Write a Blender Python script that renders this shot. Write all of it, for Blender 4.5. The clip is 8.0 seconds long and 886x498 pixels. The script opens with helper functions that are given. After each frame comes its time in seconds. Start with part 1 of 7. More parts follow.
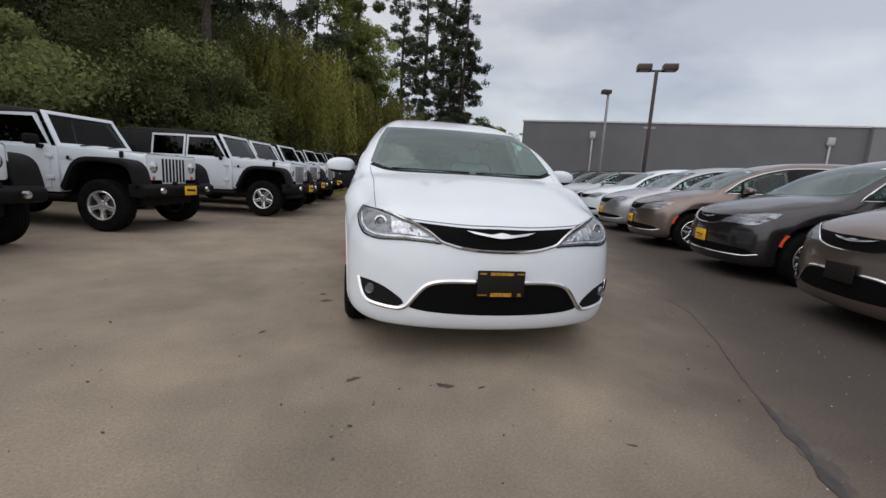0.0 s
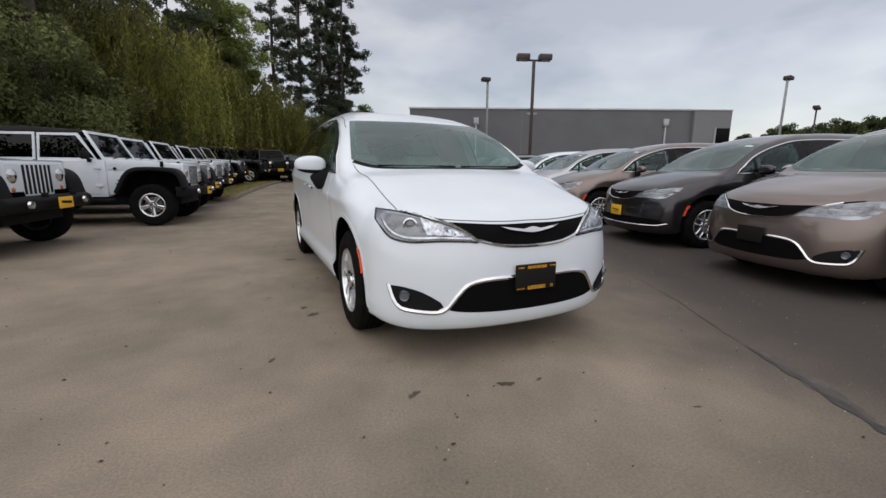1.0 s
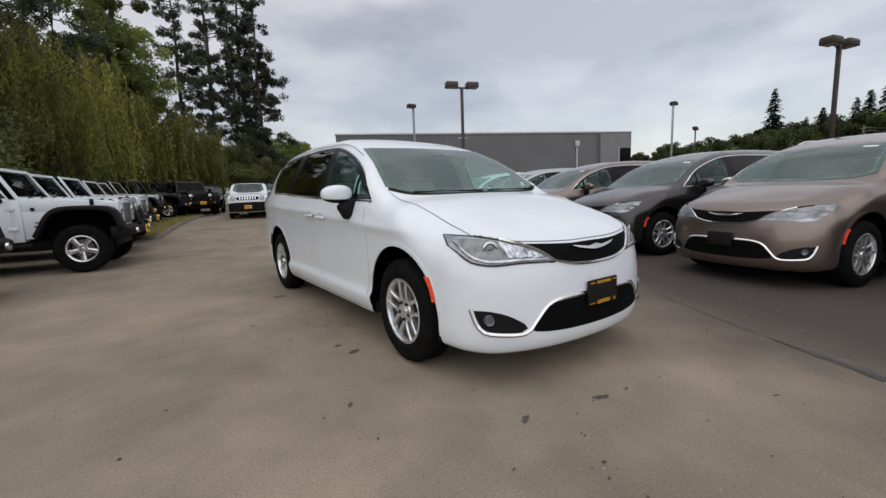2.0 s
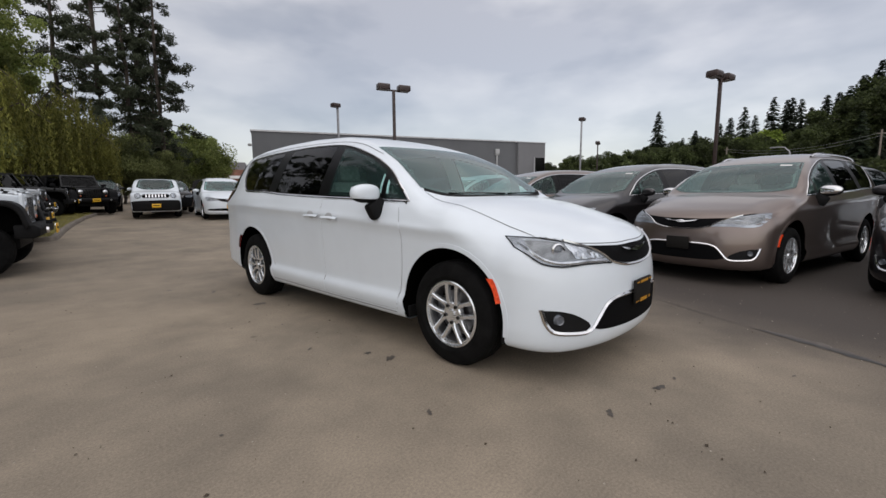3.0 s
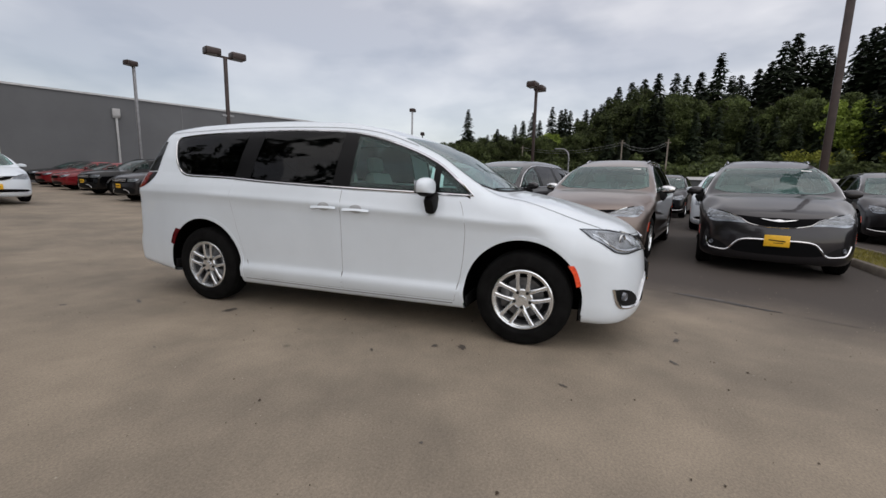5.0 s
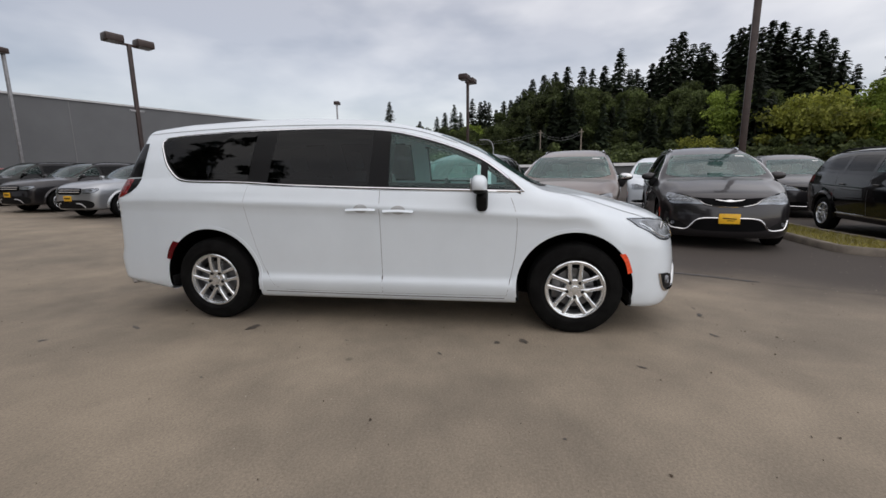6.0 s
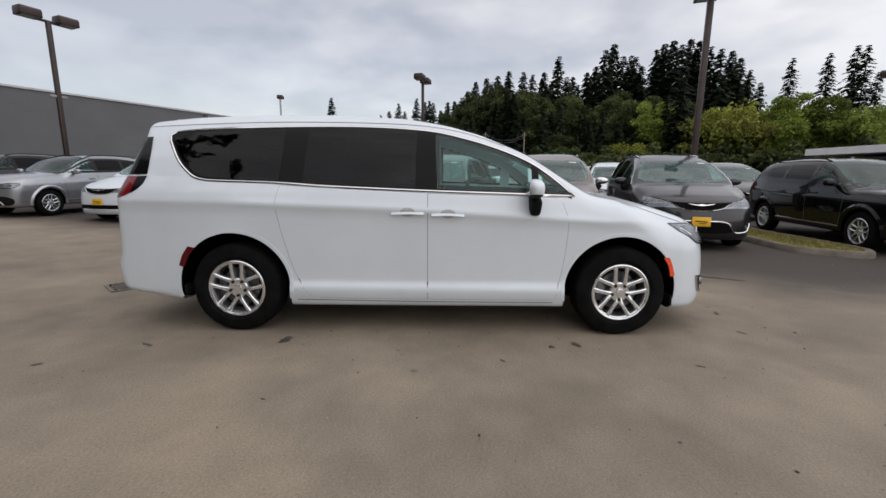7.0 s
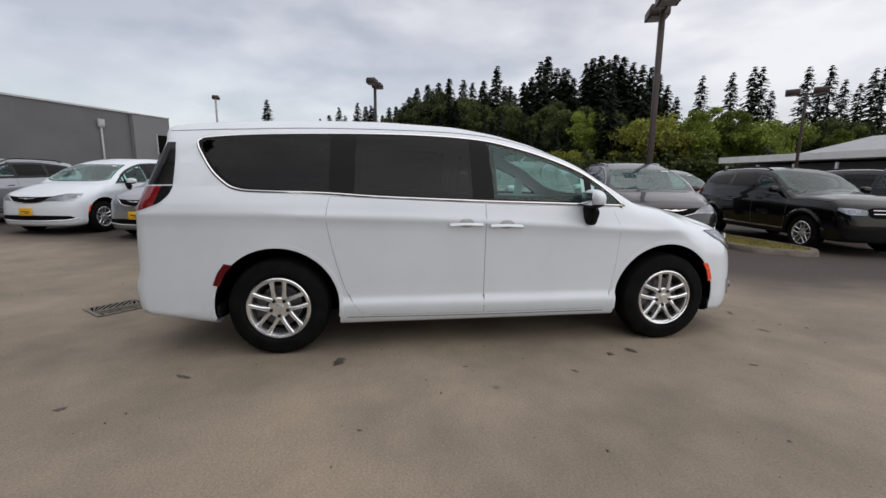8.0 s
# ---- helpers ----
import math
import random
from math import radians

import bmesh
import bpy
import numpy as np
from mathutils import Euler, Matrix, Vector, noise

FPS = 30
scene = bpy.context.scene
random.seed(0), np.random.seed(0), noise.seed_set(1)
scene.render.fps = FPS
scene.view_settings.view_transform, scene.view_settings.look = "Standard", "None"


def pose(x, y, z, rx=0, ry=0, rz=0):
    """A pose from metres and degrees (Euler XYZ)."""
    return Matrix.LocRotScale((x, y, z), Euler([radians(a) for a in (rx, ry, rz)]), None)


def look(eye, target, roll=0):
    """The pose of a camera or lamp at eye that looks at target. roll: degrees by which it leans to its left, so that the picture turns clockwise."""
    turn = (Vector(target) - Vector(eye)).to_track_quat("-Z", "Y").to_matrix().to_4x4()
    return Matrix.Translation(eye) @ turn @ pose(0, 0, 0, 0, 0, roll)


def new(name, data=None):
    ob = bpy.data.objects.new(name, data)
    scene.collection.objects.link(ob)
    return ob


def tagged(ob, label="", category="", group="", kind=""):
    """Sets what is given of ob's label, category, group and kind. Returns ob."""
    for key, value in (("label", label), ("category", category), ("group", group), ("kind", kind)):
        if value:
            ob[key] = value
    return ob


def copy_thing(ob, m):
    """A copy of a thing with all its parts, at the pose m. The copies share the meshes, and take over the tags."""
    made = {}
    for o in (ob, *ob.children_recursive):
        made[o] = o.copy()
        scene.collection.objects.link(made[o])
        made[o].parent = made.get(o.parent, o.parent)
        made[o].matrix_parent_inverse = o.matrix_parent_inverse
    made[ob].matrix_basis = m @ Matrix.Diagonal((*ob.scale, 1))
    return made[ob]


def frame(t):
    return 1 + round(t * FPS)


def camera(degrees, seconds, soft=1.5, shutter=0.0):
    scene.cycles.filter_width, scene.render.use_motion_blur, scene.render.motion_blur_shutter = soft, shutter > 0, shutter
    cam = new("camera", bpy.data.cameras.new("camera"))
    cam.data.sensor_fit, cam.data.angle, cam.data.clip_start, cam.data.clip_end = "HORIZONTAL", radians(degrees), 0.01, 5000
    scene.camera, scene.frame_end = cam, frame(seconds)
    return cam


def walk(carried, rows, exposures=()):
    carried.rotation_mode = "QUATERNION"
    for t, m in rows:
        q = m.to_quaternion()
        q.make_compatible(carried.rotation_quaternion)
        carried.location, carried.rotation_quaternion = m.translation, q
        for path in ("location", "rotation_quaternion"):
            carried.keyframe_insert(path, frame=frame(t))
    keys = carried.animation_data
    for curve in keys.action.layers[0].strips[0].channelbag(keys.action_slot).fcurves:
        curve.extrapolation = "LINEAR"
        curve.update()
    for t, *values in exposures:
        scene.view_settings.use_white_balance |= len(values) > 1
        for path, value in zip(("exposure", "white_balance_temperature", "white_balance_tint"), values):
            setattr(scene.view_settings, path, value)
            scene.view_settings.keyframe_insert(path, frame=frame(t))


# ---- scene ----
cam = camera(92.7, 8.0)
PATH = [
    (0, (-0.764, -4.841, 1.127), (-0.434, -2.897, 0.792), 3.3),
    (0.5, (-1.154, -4.645, 1.157), (-0.703, -2.726, 0.815), 2.6),
    (1, (-1.567, -4.513, 1.156), (-0.741, -2.729, 0.783), 0.5),
    (1.5, (-1.949, -4.279, 1.137), (-0.973, -2.57, 0.783), -2.3),
    (2, (-2.34, -4.055, 1.172), (-1.2, -2.433, 0.904), -1.9),
    (2.2, (-2.526, -3.978, 1.184), (-1.26, -2.455, 0.911), -2.0),
    (3.3, (-3.211, -3.226, 1.172), (-1.689, -1.964, 0.874), -0.1),
    (3.5, (-3.373, -3.105, 1.184), (-1.768, -1.967, 0.825), -0.0),
    (4, (-3.635, -2.739, 1.17), (-1.926, -1.758, 0.83), -0.0),
    (4.5, (-3.849, -2.357, 1.196), (-2.064, -1.51, 0.888), 1.1),
    (4.7, (-3.954, -2.212, 1.217), (-2.126, -1.469, 0.89), 1.3),
    (5.8, (-4.21, -1.2, 1.243), (-2.275, -0.783, 0.96), -0.1),
    (6, (-4.252, -1.007, 1.258), (-2.305, -0.712, 0.911), -0.6),
    (6.5, (-4.25, -0.567, 1.263), (-2.284, -0.414, 0.926), -1.4),
    (7, (-4.232, -0.151, 1.284), (-2.262, -0.132, 0.935), 0.5),
    (7.5, (-4.222, 0.3, 1.311), (-2.261, 0.134, 0.956), 1.0),
    (8, (-4.088, 0.742, 1.312), (-2.131, 0.482, 0.989), 0.6),
]
walk(cam, [(t, look(eye, target, roll)) for t, eye, target, roll in PATH])

from mathutils import geometry

# ---- world and light ----
def overcast_world():
    world = bpy.data.worlds.new("overcast_sky")
    scene.world = world
    world.use_nodes = True
    nt = world.node_tree
    nt.nodes.clear()
    N = lambda k: nt.nodes.new(k)
    out, add = N("ShaderNodeOutputWorld"), N("ShaderNodeAddShader")
    sky, bsky, bcloud = N("ShaderNodeTexSky"), N("ShaderNodeBackground"), N("ShaderNodeBackground")
    sky.sky_type, sky.sun_disc = "NISHITA", False
    sky.sun_elevation, sky.sun_rotation = radians(49), radians(237)
    bsky.inputs["Strength"].default_value = 0.05
    co, sep = N("ShaderNodeTexCoord"), N("ShaderNodeSeparateXYZ")
    mp = N("ShaderNodeMapping")
    mp.inputs["Scale"].default_value = (1.0, 1.0, 2.2)
    n1, r1 = N("ShaderNodeTexNoise"), N("ShaderNodeValToRGB")
    n1.inputs["Scale"].default_value, n1.inputs["Detail"].default_value, n1.inputs["Roughness"].default_value = 2.6, 5, 0.45
    r1.color_ramp.elements[0].position, r1.color_ramp.elements[0].color = 0.38, (0.70, 0.668, 0.675, 1)
    r1.color_ramp.elements[1].position, r1.color_ramp.elements[1].color = 0.58, (1.06, 1.0, 0.96, 1)
    up = N("ShaderNodeMapRange")
    up.inputs["From Min"].default_value, up.inputs["From Max"].default_value = 0.0, 1.0
    up.inputs["To Min"].default_value, up.inputs["To Max"].default_value = SKY_LOW, SKY_HIGH
    L = nt.links.new
    L(co.outputs["Generated"], sep.inputs[0]); L(sep.outputs["Z"], up.inputs["Value"])
    L(co.outputs["Generated"], mp.inputs["Vector"]); L(mp.outputs[0], n1.inputs["Vector"]); L(n1.outputs["Fac"], r1.inputs[0])
    # thin darker streaks of cloud
    mp2, n2, r2, mul = N("ShaderNodeMapping"), N("ShaderNodeTexNoise"), N("ShaderNodeValToRGB"), N("ShaderNodeMix")
    mp2.inputs["Scale"].default_value, mp2.inputs["Rotation"].default_value = (1.0, 1.0, 2.8), (0.12, 0.10, 0.0)
    n2.inputs["Scale"].default_value, n2.inputs["Detail"].default_value, n2.inputs["Roughness"].default_value = 3.4, 4, 0.48
    r2.color_ramp.elements[0].position, r2.color_ramp.elements[0].color = 0.52, (1, 1, 1, 1)
    r2.color_ramp.elements[1].position, r2.color_ramp.elements[1].color = 0.69, (0.74, 0.75, 0.77, 1)
    mul.data_type, mul.blend_type = "RGBA", "MULTIPLY"
    mul.inputs["Factor"].default_value = 1.0
    L(co.outputs["Generated"], mp2.inputs["Vector"]); L(mp2.outputs[0], n2.inputs["Vector"]); L(n2.outputs["Fac"], r2.inputs[0])
    L(r1.outputs[0], mul.inputs["A"]); L(r2.outputs[0], mul.inputs["B"])
    L(mul.outputs["Result"], bcloud.inputs["Color"]); 
    side, lit = N("ShaderNodeMath"), N("ShaderNodeMath")  # the cloud is thinner towards the sun's side
    side.operation, lit.operation = "MULTIPLY_ADD", "MULTIPLY"
    side.inputs[1].default_value, side.inputs[2].default_value = -0.20, 1.0
    L(sep.outputs["Y"], side.inputs[0]); L(side.outputs[0], lit.inputs[0]); L(up.outputs[0], lit.inputs[1])
    L(lit.outputs[0], bcloud.inputs["Strength"])
    L(sky.outputs[0], bsky.inputs["Color"]); L(bsky.outputs[0], add.inputs[0]); L(bcloud.outputs[0], add.inputs[1])
    L(add.outputs[0], out.inputs["Surface"])


SKY_LOW, SKY_HIGH = 0.545, 0.96
overcast_world()
sun = new("sun", bpy.data.lights.new("sun", "SUN"))
sun.data.energy, sun.data.angle, sun.data.color = 1.1, radians(120), (1.0, 0.96, 0.91)
sun.matrix_world = look((-22, -14, 30), (0, 0, 0))
scene.view_settings.exposure = 0.0


# ---- materials ----
def material(name, color, rough=0.5, metal=0.0, coat=0.0, noise_scale=0.0, vary=0.0, bump=0.0, bump_scale=200.0, spec=0.5, second=None, rough_vary=0.0, per_object=0.0):
    m = bpy.data.materials.new(name)
    m.use_nodes = True
    nt = m.node_tree
    b = nt.nodes["Principled BSDF"]
    b.inputs["Base Color"].default_value = (*color, 1)
    b.inputs["Roughness"].default_value, b.inputs["Metallic"].default_value = rough, metal
    b.inputs["Specular IOR Level"].default_value = spec
    b.inputs["Coat Weight"].default_value, b.inputs["Coat Roughness"].default_value = coat, 0.03
    co = nt.nodes.new("ShaderNodeTexCoord")
    L = nt.links.new
    if vary or second:
        n = nt.nodes.new("ShaderNodeTexNoise")
        n.inputs["Scale"].default_value, n.inputs["Detail"].default_value, n.inputs["Roughness"].default_value = noise_scale, 6, 0.6
        L(co.outputs["Object"], n.inputs["Vector"])
        r = nt.nodes.new("ShaderNodeValToRGB")
        lo = second or tuple(c * (1 - vary) for c in color)
        hi = color if second else tuple(min(1, c * (1 + vary)) for c in color)
        r.color_ramp.elements[0].position, r.color_ramp.elements[0].color = 0.34, (*lo, 1)
        r.color_ramp.elements[1].position, r.color_ramp.elements[1].color = 0.66, (*hi, 1)
        L(n.outputs["Fac"], r.inputs[0])
        src = r.outputs[0]
        if per_object:
            oi, hs, mr = nt.nodes.new("ShaderNodeObjectInfo"), nt.nodes.new("ShaderNodeHueSaturation"), nt.nodes.new("ShaderNodeMapRange")
            mr.inputs["To Min"].default_value, mr.inputs["To Max"].default_value = 1 - per_object, 1 + per_object
            L(oi.outputs["Random"], mr.inputs["Value"]); L(mr.outputs[0], hs.inputs["Value"]); L(src, hs.inputs["Color"])
            src = hs.outputs[0]
        L(src, b.inputs["Base Color"])
        if rough_vary:
            mr = nt.nodes.new("ShaderNodeMapRange")
            mr.inputs["To Min"].default_value, mr.inputs["To Max"].default_value = rough - rough_vary, rough + rough_vary
            L(n.outputs["Fac"], mr.inputs["Value"]); L(mr.outputs[0], b.inputs["Roughness"])
    if bump:
        n2, bp = nt.nodes.new("ShaderNodeTexNoise"), nt.nodes.new("ShaderNodeBump")
        n2.inputs["Scale"].default_value, n2.inputs["Detail"].default_value = bump_scale, 5
        bp.inputs["Strength"].default_value, bp.inputs["Distance"].default_value = bump, 0.004
        L(co.outputs["Object"], n2.inputs["Vector"]); L(n2.outputs["Fac"], bp.inputs["Height"]); L(bp.outputs[0], b.inputs["Normal"])
    return m


def glass(name, tint, ior=1.5, rough=0.0, dust_sheen=0.0):
    m = bpy.data.materials.new(name)
    m.use_nodes = True
    nt = m.node_tree
    nt.nodes.clear()
    out, mix, tr, gl, lw, pw, fr = [nt.nodes.new(k) for k in ("ShaderNodeOutputMaterial", "ShaderNodeMixShader", "ShaderNodeBsdfTransparent", "ShaderNodeBsdfGlossy", "ShaderNodeLayerWeight", "ShaderNodeMath", "ShaderNodeMath")]
    tr.inputs["Color"].default_value = (*tint, 1)
    gl.inputs["Roughness"].default_value = rough
    # a thin pane mirrors alike on both faces
    f0 = ((ior - 1) / (ior + 1)) ** 2
    lw.inputs["Blend"].default_value = 0.5
    pw.operation, fr.operation = "POWER", "MULTIPLY_ADD"
    pw.inputs[1].default_value, fr.inputs[1].default_value, fr.inputs[2].default_value = 5.0, 1 - f0, f0
    L = nt.links.new
    L(lw.outputs["Facing"], pw.inputs[0]); L(pw.outputs[0], fr.inputs[0])
    L(fr.outputs[0], mix.inputs[0]); L(gl.outputs[0], mix.inputs[2]); L(mix.outputs[0], out.inputs["Surface"])
    if dust_sheen:  # a thin film of road dust, scattering light through; its teal imitates reflected sky
        film, df, dt, both, no, co, mr = [nt.nodes.new(k) for k in ("ShaderNodeMixShader", "ShaderNodeBsdfDiffuse", "ShaderNodeBsdfTranslucent", "ShaderNodeMixShader", "ShaderNodeTexNoise", "ShaderNodeTexCoord", "ShaderNodeMapRange")]
        df.inputs["Color"].default_value = dt.inputs["Color"].default_value = (0.34, 0.60, 0.57, 1)
        L(df.outputs[0], both.inputs[1]); L(dt.outputs[0], both.inputs[2])
        no.inputs["Scale"].default_value, no.inputs["Detail"].default_value = 2.5, 4
        mr.inputs["To Min"].default_value, mr.inputs["To Max"].default_value = dust_sheen * 0.6, dust_sheen * 1.4
        L(co.outputs["Object"], no.inputs["Vector"]); L(no.outputs["Fac"], mr.inputs["Value"]); L(mr.outputs[0], film.inputs[0])
        L(tr.outputs[0], film.inputs[1]); L(both.outputs[0], film.inputs[2]); L(film.outputs[0], mix.inputs[1])
    else:
        L(tr.outputs[0], mix.inputs[1])
    return m


def paint(name, color, metal=0.0, rough=0.35, coat=0.8):
    return material(name, color, rough, metal, coat=coat, noise_scale=1.6, vary=0.03, rough_vary=0.03, spec=0.12)


WHITE = paint("white_car_paint", (0.675, 0.725, 0.775))
GRANITE = paint("dark_grey_metallic_paint", (0.033, 0.031, 0.034), 0.7, 0.30)
BROWN = paint("taupe_metallic_paint", (0.185, 0.148, 0.132), 0.8, 0.32)
SILVER = paint("silver_metallic_paint", (0.40, 0.415, 0.44), 0.8, 0.34)
BLACKP = material("black_car_paint", (0.0025, 0.0025, 0.003), 0.2, coat=0.7, noise_scale=1.6, vary=0.05, spec=0.05)
REDP = paint("red_car_paint", (0.17, 0.008, 0.012))
PLASTIC = material("black_textured_plastic", (0.009, 0.009, 0.0095), 0.62, spec=0.12, bump=0.3, bump_scale=600, noise_scale=5, vary=0.2)
GLOSSBLACK = material("gloss_black_trim", (0.004, 0.004, 0.0045), 0.12, spec=0.35)
PILLARBLACK = material("satin_black_pillar", (0.004, 0.004, 0.0045), 0.3, spec=0.13)
CHROME = material("chrome", (0.66, 0.66, 0.67), 0.12, 1.0, noise_scale=8, vary=0.05)
# the shade behind the spokes is put into this darker alloy colour
BARREL = material("shade_toned_rim_barrel", (0.12, 0.122, 0.127), 0.45, 0.6, noise_scale=9, vary=0.2)
ALLOY = material("silver_alloy", (0.76, 0.78, 0.80), 0.2, 0.85, noise_scale=12, vary=0.08)
STEEL = material("brake_steel", (0.16, 0.16, 0.165), 0.4, 0.9, noise_scale=30, vary=0.2)
WELL = material("black_arch_liner", (0.0025, 0.0025, 0.0025), 0.95, spec=0.0, noise_scale=6, vary=0.3)
RUBBER = material("tyre_rubber", (0.0065, 0.0065, 0.0065), 0.85, spec=0.08, bump=0.4, bump_scale=160, noise_scale=9, vary=0.35)
SEAM = material("dark_panel_gap", (0.10, 0.10, 0.105), 0.7)
CLEAR = glass("clear_window_glass", (0.72, 0.93, 0.88), 1.45, dust_sheen=0.06)
SCREEN = glass("windscreen_glass", (0.60, 0.88, 0.83), 1.9, dust_sheen=0.20)
SMOKE = glass("dusty_sheen_windscreen", (0.55, 0.72, 0.68), 1.6, dust_sheen=0.09)
TINT = glass("dark_privacy_glass", (0.05, 0.053, 0.057), 1.38)
LENS = glass("lamp_lens", (0.93, 0.95, 0.97), 1.36)
PROJECTOR = material("dark_projector_glass", (0.10, 0.11, 0.13), 0.08, coat=1.0, noise_scale=30, vary=0.2)
LAMPBOWL = material("smoky_lamp_bowl", (0.20, 0.205, 0.21), 0.28, 0.5, noise_scale=14, vary=0.5)
LAMPMIRROR = material("lamp_reflector", (0.54, 0.55, 0.57), 0.18, 0.85, noise_scale=24, vary=0.3)
AMBER = material("amber_reflector", (0.85, 0.075, 0.02), 0.15, coat=1.0, noise_scale=60, vary=0.25)
REDLENS = material("red_lamp_lens", (0.17, 0.006, 0.009), 0.1, coat=1.0, noise_scale=50, vary=0.4)
DARKRED = material("dark_red_reflector", (0.10, 0.003, 0.006), 0.25, coat=0.3, noise_scale=50, vary=0.3)
PRINTGOLD = material("gold_plate_print", (0.42, 0.20, 0.012), 0.5, noise_scale=90, vary=0.5)
YELLOW = material("yellow_plate", (0.80, 0.45, 0.02), 0.4, noise_scale=20, vary=0.08)
INK = material("dark_print", (0.012, 0.011, 0.010), 0.6, spec=0.15)
CUPSHADE = material("shaded_handle_cup", (0.42, 0.43, 0.45), 0.5)
SEATCLOTH = material("grey_seat_cloth", (0.36, 0.36, 0.35), 0.9, bump=0.4, bump_scale=400, noise_scale=30, vary=0.15)
DASH = material("dark_dash_plastic", (0.075, 0.078, 0.08), 0.6, noise_scale=12, vary=0.2)
LINING = material("pale_cabin_lining", (0.62, 0.62, 0.60), 0.9, noise_scale=15, vary=0.06)


# ---- building blocks ----
def part(name, bm, mat, parent=None, label="", smooth=True, sharp=40):
    me = bpy.data.meshes.new(name)
    bm.to_mesh(me)
    bm.free()
    for mm in (mat if isinstance(mat, (list, tuple)) else [mat]):
        me.materials.append(mm)
    if smooth:
        me.shade_smooth()
        me.set_sharp_from_angle(angle=radians(sharp))
    ob = new(name, me)
    if parent:
        ob.parent = parent
    if label:
        tagged(ob, label)
    return ob


def empty(name, label, category, group="", m=None, kind=""):
    e = new(name)
    e.empty_display_size = 0.2
    tagged(e, label, category, group, kind)
    if m:
        e.matrix_world = m
    return e


def mesh_of(verts, faces):
    bm = bmesh.new()
    vs = [bm.verts.new(v) for v in verts]
    for f in faces:
        try:
            bm.faces.new([vs[i] for i in f])
        except ValueError:
            pass
    return bm


def add_box(bm, c, s, bevel=0.0, turn=None, segs=2):
    m = Matrix.Translation(c) @ (turn.to_4x4() if turn else Matrix()) @ Matrix.Diagonal((*s, 1))
    got = bmesh.ops.create_cube(bm, size=1, matrix=m)
    if bevel:
        edges = list({e for v in got["verts"] for e in v.link_edges})
        bmesh.ops.bevel(bm, geom=edges, offset=bevel, segments=segs, affect="EDGES", profile=0.5)


def box(c, s, bevel=0.0, turn=None, segs=2):
    bm = bmesh.new()
    add_box(bm, c, s, bevel, turn, segs)
    return bm


def add_cyl(bm, a, b, r1, r2=None, n=16):
    a, b = Vector(a), Vector(b)
    q = (b - a).to_track_quat("Z", "Y").to_matrix().to_4x4()
    bmesh.ops.create_cone(bm, cap_ends=True, segments=n, radius1=r1, radius2=r1 if r2 is None else r2, depth=(b - a).length, matrix=Matrix.Translation((a + b) / 2) @ q)


def cyl(a, b, r1, r2=None, n=16):
    bm = bmesh.new()
    add_cyl(bm, a, b, r1, r2, n)
    return bm


def lathe(profile, n=48, closed=False):
    """Turns (x, r) points round the x axis."""
    verts, faces, k = [], [], len(profile)
    for i in range(n):
        a = 2 * math.pi * i / n
        verts += [(x, r * math.cos(a), r * math.sin(a)) for x, r in profile]
    for i in range(n):
        j = (i + 1) % n
        for p in range(k if closed else k - 1):
            q = (p + 1) % k
            faces.append((i * k + p, i * k + q, j * k + q, j * k + p))
    bm = mesh_of(verts, faces)
    bmesh.ops.recalc_face_normals(bm, faces=bm.faces)
    return bm


def prism(outline, x0, x1, bevel=0.0):
    """A plate with an outline in (y, z), from x0 to x1."""
    bm = bmesh.new()
    vs = [bm.verts.new((x0, y, z)) for y, z in outline]
    f = bm.faces.new(vs)
    got = bmesh.ops.extrude_face_region(bm, geom=[f])
    bmesh.ops.translate(bm, verts=[v for v in got["geom"] if isinstance(v, bmesh.types.BMVert)], vec=(x1 - x0, 0, 0))
    bmesh.ops.recalc_face_normals(bm, faces=bm.faces)
    if bevel:
        bmesh.ops.bevel(bm, geom=list(bm.edges), offset=bevel, segments=2, affect="EDGES", profile=0.5)
    return bm


# ---- car bodies ----
def curve(points, soft=0.05):
    """A smooth curve near the given points."""
    a = np.array(points, float)
    xs = np.linspace(a[0, 0] - 0.6, a[-1, 0] + 0.6, 1500)
    ys = np.interp(xs, a[:, 0], a[:, 1])
    s = soft / (xs[1] - xs[0])
    k = np.exp(-0.5 * (np.arange(-int(3 * s) - 1, int(3 * s) + 2) / s) ** 2)
    ys = np.convolve(np.pad(ys, len(k) // 2, mode="edge"), k / k.sum(), mode="valid")
    return lambda v: np.interp(v, xs, ys)


def smax(a, b, k):
    h = np.maximum(k - np.abs(a - b), 0) / k
    return np.maximum(a, b) + h * h * k * 0.25


